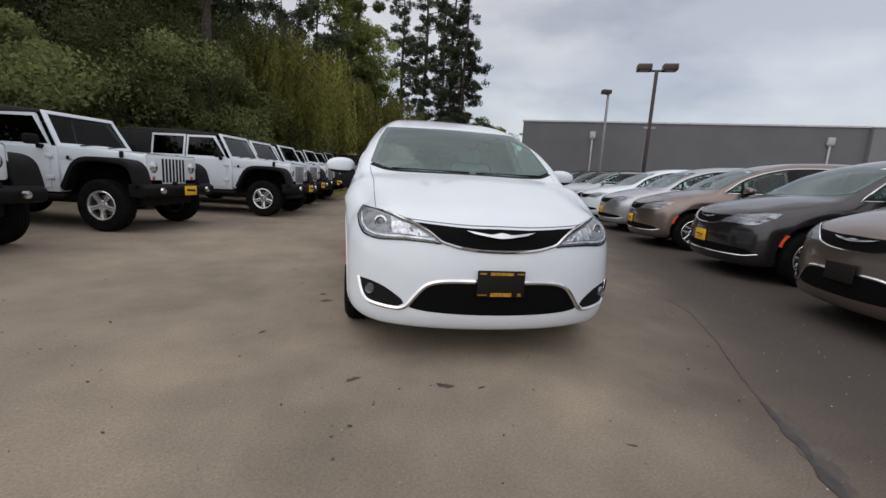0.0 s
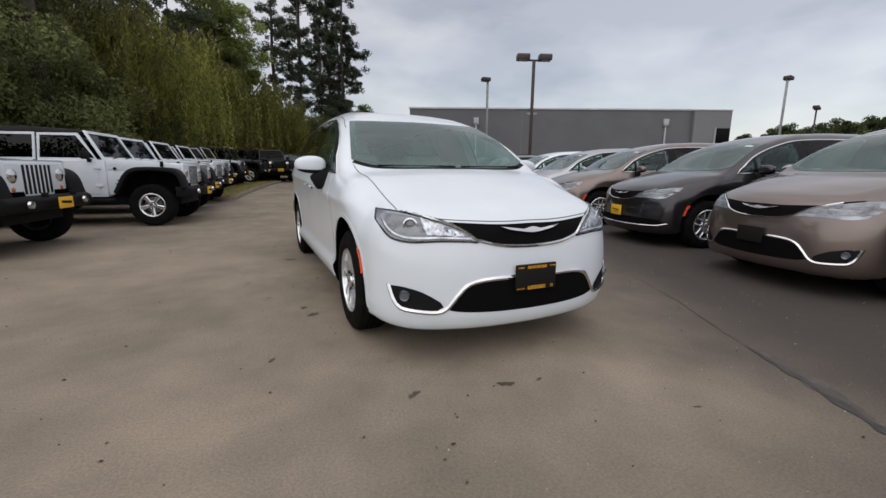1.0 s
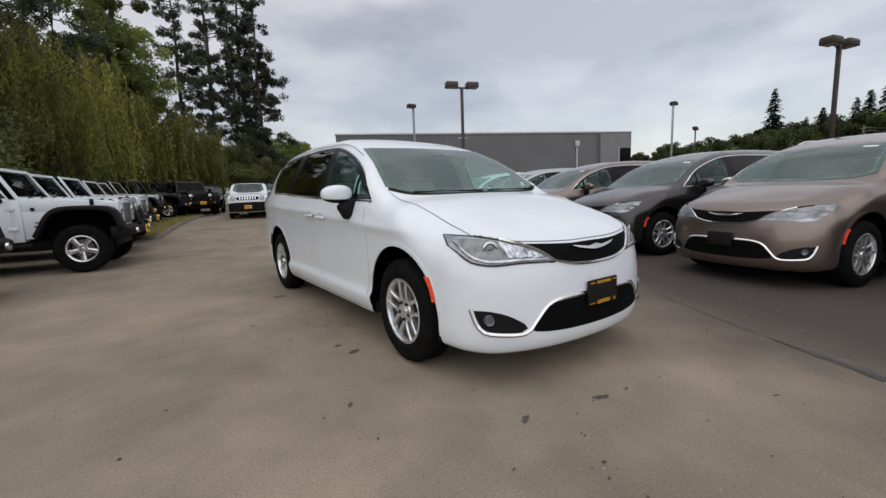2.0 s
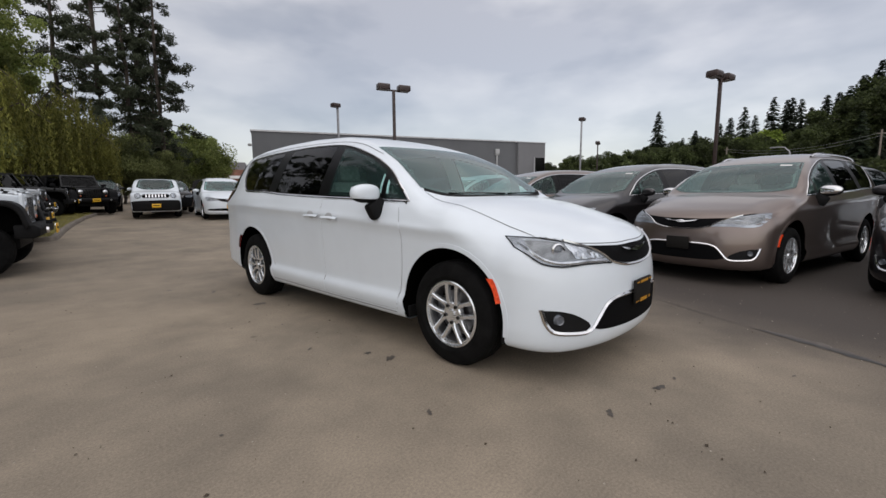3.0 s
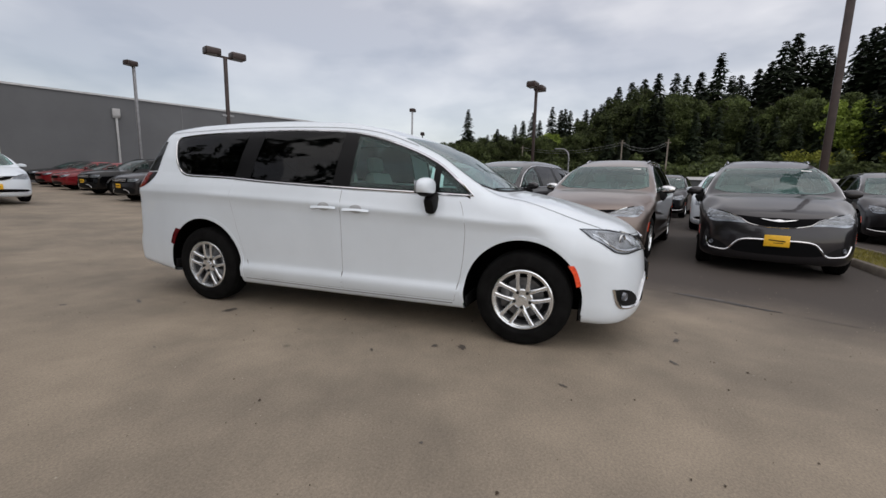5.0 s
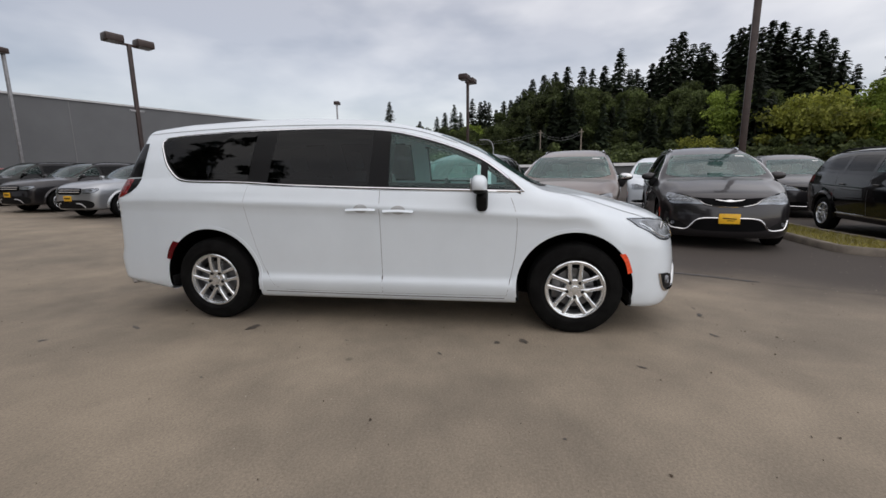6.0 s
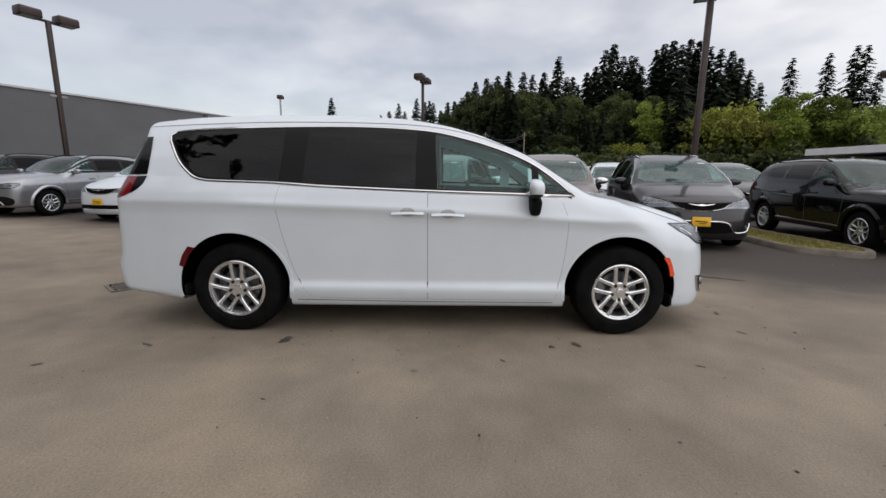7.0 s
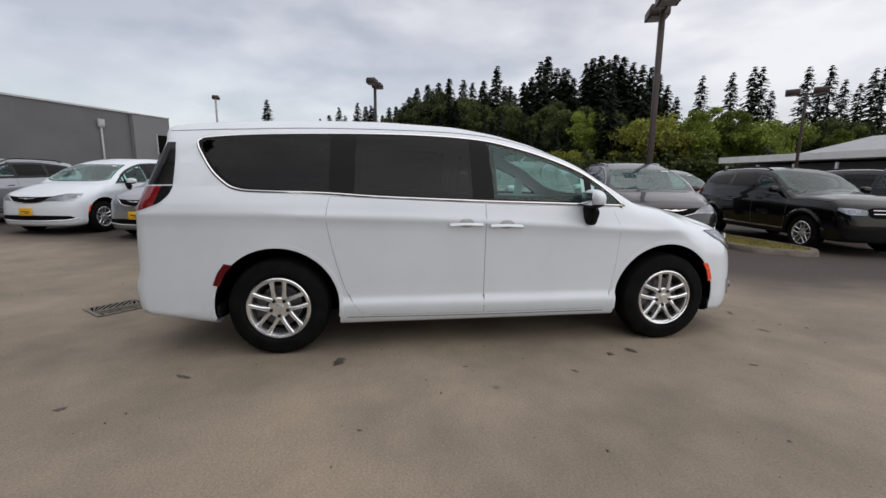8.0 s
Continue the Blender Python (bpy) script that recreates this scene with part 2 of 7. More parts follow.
class Shell:
    """A rounded car body: top line, crown, side section, plan, nose and tail."""

    def __init__(self, half, top, crown, inset, plan, nose, bow, tail, bow_tail, base, round_top=0.16, round_nose=0.10, spine=(-1.6, 1.7, 0.75), soft=0.06, droop=0.0, ends=None):
        self.half, self.bow, self.bow_tail, self.spine = half, bow, bow_tail, spine
        self.top, self.crown = curve(top, soft), curve(crown, 0.1)
        self.inset, self.plan = curve(inset, 0.012), curve(plan, 0.08)
        self.nose, self.tail, self.base = curve(nose, 0.03), curve(tail, 0.03), curve(base, 0.05)
        self.kt, self.kn, self.droop = round_top, round_nose, droop
        self.ends = curve(ends, 0.012) if ends else None

    def g(self, p):
        x, y, z = p[..., 0], p[..., 1], p[..., 2]
        lower = (0.052 * np.clip(y - 0.3, -1.7, 0) + 0.028 * np.clip(y - 0.3, 0, 1.3)) * np.clip((z - 0.6) / 0.3, 0, 1) * np.clip((1.25 - z) / 0.12, 0, 1)  # the shoulder line falls towards the nose
        kt = self.kt * (0.62 + 0.38 * np.clip((y + 0.4) / 0.8, 0, 1))
        ax, x2 = np.abs(x), x * x
        fall = self.droop * np.clip((-1.5 - y) / 0.4, 0, 1) * np.maximum(ax - 0.6, 0) ** 2  # the wings fall away round the lamps
        inset = self.inset(z - lower)
        if self.ends:  # the bumpers have no waist
            k = np.clip((np.abs(y) - 1.25) / 0.45, 0, 1)
            k = k * k * (3 - 2 * k)
            inset = inset * (1 - k) + self.ends(z - lower) * k
        v = smax(ax - (self.half - inset - self.plan(y)), 0.85 * (z - self.top(y) + self.crown(y) * x2 + fall), kt)
        v = smax(v, self.nose(z) + self.bow[0] * x2 + self.bow[1] * x2 * x2 - y, self.kn)
        v = smax(v, y - self.tail(z) + self.bow_tail * x2, 0.08)
        return smax(v, self.base(y) - z, 0.05)

    def meet(self, a, b):
        """The points of the surface between inner points a and outer points b."""
        lo, hi = np.zeros(len(a)), np.ones(len(a))
        for _ in range(26):
            mid = (lo + hi) / 2
            ins = self.g(a + (b - a) * mid[:, None]) < 0
            lo, hi = np.where(ins, mid, lo), np.where(ins, hi, mid)
        return a + (b - a) * lo[:, None]

    def normal(self, p):
        e = 0.004
        n = np.stack([self.g(p + e * d) - self.g(p - e * d) for d in np.eye(3)], -1)
        return n / (np.linalg.norm(n, axis=1, keepdims=True) + 1e-9)

    def on(self, plane, uv, lift=0.0):
        """Points laid on the body: plane 'left' or 'right' takes (y, z), 'front' and 'rear' (x, z), 'top' (x, y)."""
        uv = np.asarray(uv, float).reshape(-1, 2)
        u, v, o = uv[:, 0], uv[:, 1], np.zeros(len(uv))
        if plane in ("left", "right"):
            s = 1.25 if plane == "left" else -1.25
            a, b = np.stack([o, u, v], 1), np.stack([o + s, u, v], 1)
        elif plane in ("front", "rear"):
            s = -3.2 if plane == "front" else 3.2
            a, b = np.stack([u, o + s * 0.3, v], 1), np.stack([u, o + s, v], 1)
        else:
            a, b = np.stack([u, v, o + 0.6], 1), np.stack([u, v, o + 2.4], 1)
        p = self.meet(a, b)
        return p + self.normal(p) * np.reshape(lift, (-1, 1)) if np.any(lift) else p

    def skin(self, plane, outline, lift, step=0.05, thick=0.0):
        """A panel that follows the body, with a smooth outline."""
        pts = dense(outline, step)
        n = len(pts)
        lo, hi = pts.min(0), pts.max(0)
        gu, gv = np.arange(lo[0] + step / 2, hi[0], step), np.arange(lo[1] + step / 2, hi[1], step)
        inner = [(u, v) for u in gu for v in gv if inside((u, v), pts) and np.min(np.hypot(pts[:, 0] - u, pts[:, 1] - v)) > 0.4 * step]
        every = [Vector(p) for p in pts] + [Vector(p) for p in inner]
        from_cdt = geometry.delaunay_2d_cdt(every, [(i, (i + 1) % n) for i in range(n)], [list(range(n))], 1, 1e-6)
        flat = np.array([tuple(v) for v in from_cdt[0]])
        p = self.on(plane, flat, lift)
        bm = mesh_of(p.tolist(), [list(f) for f in from_cdt[2]])
        aim(bm, self)
        if thick:
            rim = [e for e in bm.edges if e.is_boundary]
            got = bmesh.ops.extrude_edge_only(bm, edges=rim)
            vs = [v for v in got["geom"] if isinstance(v, bmesh.types.BMVert)]
            q = np.array([v.co for v in vs])
            for v, m in zip(vs, self.normal(q)):
                v.co -= Vector(m) * thick
        return bm

    def ribbon(self, plane, path, width, lift, closed=False, step=0.04, crest=None):
        """A strip along a path on the body; crest: how far its middle stands proud."""
        pts = dense(path, step, closed)
        n = len(pts)
        nxt = np.roll(pts, -1, 0) if closed else np.vstack([pts[1:], 2 * pts[-1] - pts[-2]])
        prv = np.roll(pts, 1, 0) if closed else np.vstack([2 * pts[0] - pts[1], pts[:-1]])
        d = nxt - prv
        d /= np.linalg.norm(d, axis=1, keepdims=True) + 1e-9
        side = np.stack([-d[:, 1], d[:, 0]], 1) * width / 2
        mid = self.on(plane, pts)
        a, b = self.on(plane, pts + side), self.on(plane, pts - side)
        nm = self.normal(mid)
        lim = lambda q: mid + (q - mid) * np.minimum(1, width * 0.55 / (np.linalg.norm(q - mid, axis=1, keepdims=True) + 1e-9))
        a, b = lim(a) + nm * lift, lim(b) + nm * lift
        m = mid + nm * (lift if crest is None else crest)
        rows = [a, m, b] if crest is None else [a - nm * (lift + 0.004), a, m, b, b - nm * (lift + 0.004)]
        k = len(rows)
        verts = np.stack(rows, 1).reshape(-1, 3).tolist()
        faces = [(i * k + r, i * k + r + 1, (i + 1) % n * k + r + 1, (i + 1) % n * k + r) for i in range(n if closed else n - 1) for r in range(k - 1)]
        bm = mesh_of(verts, faces)
        aim(bm, self)
        return bm

    def ring(self, plane, outline, width, lift, step=0.04):
        """A band just inside a closed outline."""
        pts = dense(outline, step)
        return self.ribbon(plane, shrink(pts, width / 2), width, lift, True, step)

    def hull(self, cells, arches, arch_r, holes):
        """The body's skin without wheel arches and window openings."""
        nx, ny, nz = cells
        y0, y1 = self.spine[0] - 1.0, self.spine[1] + 1.0
        verts, index, faces = [], {}, []

        def at(i, j, k):
            key = (i, j, k)
            if key not in index:
                index[key] = len(verts)
                verts.append((2 * i / nx - 1, y0 + (y1 - y0) * j / ny, 2 * k / nz - 1))
            return index[key]

        for i in range(nx):
            for j in range(ny):
                faces += [(at(i, j, 0), at(i, j + 1, 0), at(i + 1, j + 1, 0), at(i + 1, j, 0)), (at(i, j, nz), at(i + 1, j, nz), at(i + 1, j + 1, nz), at(i, j + 1, nz))]
        for j in range(ny):
            for k in range(nz):
                faces += [(at(0, j, k), at(0, j, k + 1), at(0, j + 1, k + 1), at(0, j + 1, k)), (at(nx, j, k), at(nx, j + 1, k), at(nx, j + 1, k + 1), at(nx, j, k + 1))]
        for i in range(nx):
            for k in range(nz):
                faces += [(at(i, 0, k), at(i + 1, 0, k), at(i + 1, 0, k + 1), at(i, 0, k + 1)), (at(i, ny, k), at(i, ny, k + 1), at(i + 1, ny, k + 1), at(i + 1, ny, k))]
        v = np.array(verts)
        a = np.stack([0.45 * v[:, 0], np.clip(v[:, 1], *self.spine[:2]), self.spine[2] + 0 * v[:, 0]], 1)
        b = np.stack([1.5 * v[:, 0], v[:, 1] + np.where(v[:, 1] < self.spine[0], -0.9, 0) * (self.spine[0] - v[:, 1]) + np.where(v[:, 1] > self.spine[1], 0.9, 0) * (v[:, 1] - self.spine[1]), self.spine[2] + 1.35 * v[:, 2]], 1)
        a[:, 2] += np.where(v[:, 2] > 0, 0.25, 0.3) * v[:, 2] * (np.abs(v[:, 1]) < 5)
        p = self.meet(a, a + (b - a) * 1.6)
        cell = 1.2 * (y1 - y0) / ny
        for ya, za in arches:
            d = np.hypot(p[:, 1] - ya, p[:, 2] - za)
            near = (np.abs(d - arch_r) < 0.55 * cell) & (np.abs(p[:, 0]) > 0.6) & (p[:, 2] > 0.27)
            s = arch_r / np.maximum(d[near], 1e-6)
            q = np.stack([ya + (p[near, 1] - ya) * s, za + (p[near, 2] - za) * s], 1)
            sx = p[near, 0] > 0
            l, r = self.on("left", q), self.on("right", q)
            p[near] = np.where(sx[:, None], l, r)
            drop = math.sqrt(arch_r ** 2 - (0.27 - za) ** 2)  # below that the opening's edges run straight down
            dy = p[:, 1] - ya
            low = (p[:, 2] <= 0.27) & (np.abs(p[:, 0]) > 0.45) & (np.abs(np.abs(dy) - drop) < 0.55 * cell)
            p[low, 1] = ya + np.sign(dy[low]) * drop
        keep = []
        for f in faces:
            c = p[list(f)].mean(0)
            if abs(c[0]) > 0.45 and any(math.hypot(c[1] - ya, max(c[2], 0.27) - za) < arch_r - 0.004 for ya, za in arches):
                continue
            gone = False
            for plane, poly in holes:
                uv = p[list(f)][:, (1, 2) if plane == "side" else (0, 1) if plane == "top" else (0, 2)]
                if plane == "side" and abs(c[0]) < 0.55 or plane == "top" and c[2] < 1.0 or plane == "rear" and c[1] < 1.5:
                    continue
                if all(inside(q, poly) for q in uv):
                    gone = True
                    break
            if not gone:
                keep.append(f)
        bm = mesh_of(p.tolist(), keep)
        # drop stray flakes that the openings cut loose
        bm.faces.ensure_lookup_table()
        seen, flakes, least = set(), [], len(bm.faces) // 30
        for f in bm.faces:
            if f in seen:
                continue
            seen.add(f)
            patch, todo = [f], [f]
            while todo:
                for e in todo.pop().edges:
                    for w in e.link_faces:
                        if w not in seen:
                            seen.add(w)
                            patch.append(w)
                            todo.append(w)
            if len(patch) < least:
                flakes += patch
        bmesh.ops.delete(bm, geom=flakes, context="FACES")
        for w in [w for w in bm.verts if not w.link_faces]:
            bm.verts.remove(w)
        bmesh.ops.recalc_face_normals(bm, faces=bm.faces)
        return bm


def aim(bm, shell):
    bm.normal_update()
    fs = list(bm.faces)
    if fs:
        c = np.array([f.calc_center_median() for f in fs])
        n = shell.normal(c)
        bmesh.ops.reverse_faces(bm, faces=[f for f, m in zip(fs, n) if f.normal.dot(Vector(m)) < 0])


def dense(path, step, closed=True):
    """Points at even steps along a rounded (Catmull-Rom) path; a repeated point makes a corner."""
    a = np.array(path, float)
    out = []
    n = len(a)
    for i in range(n if closed else n - 1):
        p1, p2 = a[i], a[(i + 1) % n]
        if np.allclose(p1, p2):
            continue
        p0 = a[i - 1] if closed or i else 2 * p1 - p2
        p3 = a[(i + 2) % n] if closed or i + 2 < n else 2 * p2 - p1
        d = np.linalg.norm(p2 - p1)
        t0, t3 = (p2 - p0) / 2, (p3 - p1) / 2
        t0 = p2 - p1 if np.allclose(p0, p1) else t0 * min(1, d / (np.linalg.norm(t0) + 1e-9))
        t3 = p2 - p1 if np.allclose(p3, p2) else t3 * min(1, d / (np.linalg.norm(t3) + 1e-9))
        m = max(1, round(d / step))
        for s in np.arange(m) / m:
            h = ((2 * s**3 - 3 * s**2 + 1), (s**3 - 2 * s**2 + s), (-2 * s**3 + 3 * s**2), (s**3 - s**2))
            out.append(h[0] * p1 + h[1] * t0 + h[2] * p2 + h[3] * t3)
    if not closed:
        out.append(a[-1])
    return np.array(out)


def shrink(pts, w):
    """A closed outline moved inwards by w."""
    pts = np.asarray(pts, float)
    d = np.roll(pts, -1, 0) - np.roll(pts, 1, 0)
    d /= np.linalg.norm(d, axis=1, keepdims=True) + 1e-9
    n = np.stack([-d[:, 1], d[:, 0]], 1)
    area = np.sum(pts[:, 0] * np.roll(pts[:, 1], -1) - pts[:, 1] * np.roll(pts[:, 0], -1))
    return pts + n * (w if area > 0 else -w)


def inside(q, poly):
    x, y = q
    a = np.asarray(poly)
    b = np.roll(a, -1, 0)
    cross = (a[:, 1] > y) != (b[:, 1] > y)
    if not cross.any():
        return False
    a, b = a[cross], b[cross]
    return bool(np.sum(x < a[:, 0] + (y - a[:, 1]) * (b[:, 0] - a[:, 0]) / (b[:, 1] - a[:, 1])) % 2)


def mirrored(pts):
    """A left half path (x > 0, from the outside in) joined to its mirror image."""
    return list(pts) + [(-x, z) for x, z in reversed(pts) if abs(x) > 1e-6]


def tube(path, radii, n=7):
    vs, fs = [], []
    for i, (p, r) in enumerate(zip(path, radii)):
        d = (path[min(i + 1, len(path) - 1)] - path[max(i - 1, 0)]).normalized()
        q = d.to_track_quat("Z", "Y").to_matrix()
        vs += [tuple(p + q @ Vector((r * math.cos(6.2832 * k / n), r * math.sin(6.2832 * k / n), 0))) for k in range(n)]
    for i in range(len(path) - 1):
        fs += [(i * n + k, i * n + (k + 1) % n, (i + 1) * n + (k + 1) % n, (i + 1) * n + k) for k in range(n)]
    return vs, fs


# ---- wheels ----
def wheel(parent, x, y, z, r_tyre, r_rim, width, style="ten", mat=None, side=-1, detail=True):
    """A wheel whose outer face looks along side * x."""
    mat = mat or ALLOY
    w = new("wheel")
    w.parent = parent
    w.location = (x, y, z)
    if side > 0:
        w.rotation_euler = (0, 0, math.pi)
    h = width / 2
    n = 56 if detail else 28
    tread = [(-h + 0.012, r_rim + 0.004), (-h - 0.006, r_rim + 0.035), (-h - 0.004, r_tyre - 0.05), (-h + 0.018, r_tyre - 0.014), (-h + 0.045, r_tyre - 0.002)]
    groove = []
    for c in (-0.04, 0.0, 0.04):
        groove += [(c - 0.006, r_tyre), (c - 0.004, r_tyre - 0.008), (c + 0.004, r_tyre - 0.008), (c + 0.006, r_tyre)]
    prof = tread + groove + [(-a, b) for a, b in reversed(tread)]
    part("tyre", lathe(prof, n), RUBBER, w, sharp=30)
    f = -h + 0.012  # outer lip
    rim = lathe([(f - 0.006, r_rim + 0.006), (f - 0.010, r_rim - 0.002), (f - 0.007, r_rim - 0.010), (f + 0.004, r_rim - 0.013), (f + 0.006, r_rim - 0.022), (f + 0.026, r_rim - 0.026)], n)
    spokes = 5
    for s in range(spokes):
        a0 = 2 * math.pi * s / spokes - math.pi / 2
        if style == "ten":
            for d in (-1, 1):
                arm = [(0.050, a0 + d * 0.10), (0.085, a0 + d * 0.17), (0.125, a0 + d * 0.30), (0.165, a0 + d * 0.365), (r_rim - 0.012, a0 + d * 0.41)]
                _spoke(rim, arm, (0.042, 0.034, 0.027, 0.027, 0.037), f + 0.001 * d)
        else:
            _spoke(rim, [(0.045, a0), (0.11, a0), (r_rim - 0.014, a0)], (0.055, 0.06, 0.085), f)
    part("rim", rim, mat, w, sharp=35)
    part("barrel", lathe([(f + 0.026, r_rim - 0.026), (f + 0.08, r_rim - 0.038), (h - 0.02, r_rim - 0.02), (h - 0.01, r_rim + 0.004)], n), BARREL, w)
    hub = lathe([(f + 0.004, 0.0), (f + 0.002, 0.020), (f + 0.004, 0.029), (f + 0.013, 0.032), (f + 0.014, 0.046), (f + 0.013, 0.070), (f + 0.020, 0.079), (f + 0.05, 0.081)], 24)
    part("hub_cap", hub, mat, w)
    part("brake_disc", lathe([(f + 0.075, 0.02), (f + 0.075, 0.155), (f + 0.10, 0.155), (f + 0.10, 0.02)], 32), STEEL, w)
    if detail:
        for s in range(5):
            a = 2 * math.pi * s / 5 - math.pi / 2
            nuts = bmesh.new()
            cy, cz = 0.062 * math.cos(a), 0.062 * math.sin(a)
            add_cyl(nuts, (f + 0.018, cy, cz), (f + 0.004, cy, cz), 0.013, 0.012, 10)
            part("wheel_nut", nuts, INK, w)
        cal = box((f + 0.085, 0.0, 0.0), (0.06, 0.075, 0.17), 0.012)
        bmesh.ops.translate(cal, verts=cal.verts, vec=(0, 0.14, 0))
        part("brake_caliper", cal, STEEL, w)
    # dark disc added to block the view through the barrel
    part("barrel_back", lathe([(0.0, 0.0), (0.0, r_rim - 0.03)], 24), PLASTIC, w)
    return w


def _spoke(bm, ray, widths, face):
    """A spoke along polar points, with a raised middle."""
    rows = []
    for i, ((r, a), wd) in enumerate(zip(ray, widths)):
        c = np.array([r * math.cos(a), r * math.sin(a)])
        t = np.array([-math.sin(a), math.cos(a)])
        if len(ray) > 1:
            (r0, a0), (r1, a1) = ray[max(0, i - 1)], ray[min(len(ray) - 1, i + 1)]
            d = np.array([r1 * math.cos(a1) - r0 * math.cos(a0), r1 * math.sin(a1) - r0 * math.sin(a0)])
            d /= np.linalg.norm(d)
            t = np.array([-d[1], d[0]])
        top = face + (0.014, 0.008, 0.004, 0.001, 0.001)[i]
        rows.append([(top + 0.035, *(c - t * wd * 0.55)), (top + 0.006, *(c - t * wd * 0.5)), (top, *(c - t * wd * 0.25)), (top, *(c + t * wd * 0.25)), (top + 0.006, *(c + t * wd * 0.5)), (top + 0.035, *(c + t * wd * 0.55))])
    vs = [[bm.verts.new(p) for p in row] for row in rows]
    for a, b in zip(vs, vs[1:]):
        for i in range(5):
            bm.faces.new((a[i], a[i + 1], b[i + 1], b[i]))


# ---- minivan ----
VAN = dict(
    half=1.0,
    top=[(-2.75, 0.70), (-2.55, 0.805), (-2.42, 0.882), (-2.2, 0.952), (-1.9, 1.042), (-1.6, 1.114), (-1.40, 1.148), (-1.28, 1.165), (-1.20, 1.228), (-0.80, 1.485), (-0.45, 1.625), (-0.15, 1.705), (0.2, 1.762), (0.8, 1.790), (1.4, 1.786), (2.0, 1.762), (2.5, 1.712), (2.8, 1.68)],
    crown=[(-2.6, 0.12), (-1.7, 0.07), (-1.3, 0.06), (-1.1, 0.09), (-0.6, 0.085), (0.2, 0.072), (2.6, 0.072)],
    inset=[(0.15, 0.10), (0.24, 0.06), (0.33, 0.028), (0.385, 0.020), (0.430, 0.052), (0.50, 0.050), (0.62, 0.043), (0.80, 0.034), (0.93, 0.026), (0.985, 0.016), (1.02, 0.0), (1.045, 0.016), (1.08, 0.029), (1.14, 0.050), (1.20, 0.075), (1.40, 0.168), (1.60, 0.285), (1.80, 0.41)],
    ends=[(0.15, 0.13), (0.20, 0.075), (0.26, 0.036), (0.34, 0.020), (0.50, 0.016), (0.62, 0.018), (0.80, 0.022), (0.93, 0.022), (0.99, 0.014), (1.02, 0.006), (1.042, 0.013), (1.08, 0.026), (1.14, 0.049), (1.20, 0.075), (1.40, 0.168), (1.60, 0.285), (1.80, 0.41)],
    plan=[(-2.6, 0.30), (-2.35, 0.17), (-2.1, 0.075), (-1.8, 0.022), (-1.4, 0.004), (0, 0.0), (1.5, 0.0), (2.0, 0.03), (2.4, 0.085), (2.7, 0.14)],
    nose=[(0.10, -2.40), (0.20, -2.42), (0.28, -2.46), (0.42, -2.465), (0.55, -2.462), (0.66, -2.448), (0.74, -2.430), (0.84, -2.398), (0.95, -2.30), (1.1, -1.95), (1.3, -1.5), (1.9, -0.3)],
    bow=(0.20, 0.24),
    tail=[(0.10, 2.50), (0.25, 2.58), (0.38, 2.62), (0.54, 2.635), (0.62, 2.60), (0.9, 2.595), (1.08, 2.58), (1.18, 2.54), (1.40, 2.46), (1.58, 2.41), (1.64, 2.44), (1.72, 2.46), (1.9, 2.46)],
    bow_tail=0.10,
    droop=1.3,
    base=[(-2.6, 0.20), (-2.2, 0.195), (-1.9, 0.22), (-1.1, 0.226), (1.1, 0.216), (1.9, 0.24), (2.6, 0.33)],
)
DLO = [(-1.135, 1.122), (-1.135, 1.122), (-0.6, 1.138), (0.0, 1.153), (0.8, 1.182), (1.2, 1.206), (1.6, 1.216), (1.76, 1.224), (1.86, 1.254), (1.985, 1.36), (2.105, 1.53), (2.12, 1.578), (2.08, 1.606), (1.77, 1.634), (1.15, 1.656), (0.6, 1.661), (0.2, 1.646), (-0.10, 1.612), (-0.49, 1.508), (-0.81, 1.375), (-1.045, 1.205)]
W_REAR = [(1.16, 1.222), (1.16, 1.222), (1.55, 1.234), (1.74, 1.243), (1.83, 1.268), (1.955, 1.37), (2.065, 1.515), (2.078, 1.56), (2.045, 1.584), (1.76, 1.611), (1.16, 1.636), (1.16, 1.636)]
W_SLIDE = [(0.10, 1.174), (0.10, 1.174), (0.98, 1.206), (0.98, 1.206), (0.97, 1.638), (0.97, 1.638), (0.6, 1.641), (0.10, 1.622), (0.10, 1.622)]
W_FRONT = [(-0.07, 1.170), (-0.07, 1.170), (-0.80, 1.150), (-0.80, 1.150), (-0.80, 1.356), (-0.80, 1.356), (-0.50, 1.482), (-0.12, 1.584), (-0.05, 1.594), (-0.05, 1.594)]
W_VENT = [(-0.86, 1.149), (-0.86, 1.149), (-1.085, 1.141), (-1.085, 1.141), (-1.03, 1.195), (-0.86, 1.318), (-0.86, 1.318)]
WINDSCREEN = [(0.0, -1.325), (0.4, -1.29), (0.66, -1.22), (0.80, -1.125), (0.80, -1.125), (0.728, -0.78), (0.655, -0.455), (0.655, -0.455), (0.34, -0.515), (0.0, -0.53), (-0.34, -0.515), (-0.655, -0.455), (-0.655, -0.455), (-0.728, -0.78), (-0.80, -1.125), (-0.80, -1.125), (-0.66, -1.22), (-0.4, -1.29)]
BACKLIGHT = mirrored([(0.0, 1.59), (0.5, 1.575), (0.62, 1.55), (0.68, 1.45), (0.72, 1.31), (0.72, 1.26), (0.6, 1.245), (0.0, 1.235)])[:-1]
DOOR_F = [(0.0, 1.135), (0.0, 1.135), (-1.01, 1.108), (-1.04, 1.07), (-1.085, 0.92), (-1.08, 0.70), (-1.06, 0.53), (-1.012, 0.30), (-1.012, 0.30), (0.0, 0.295), (0.0, 0.295)]
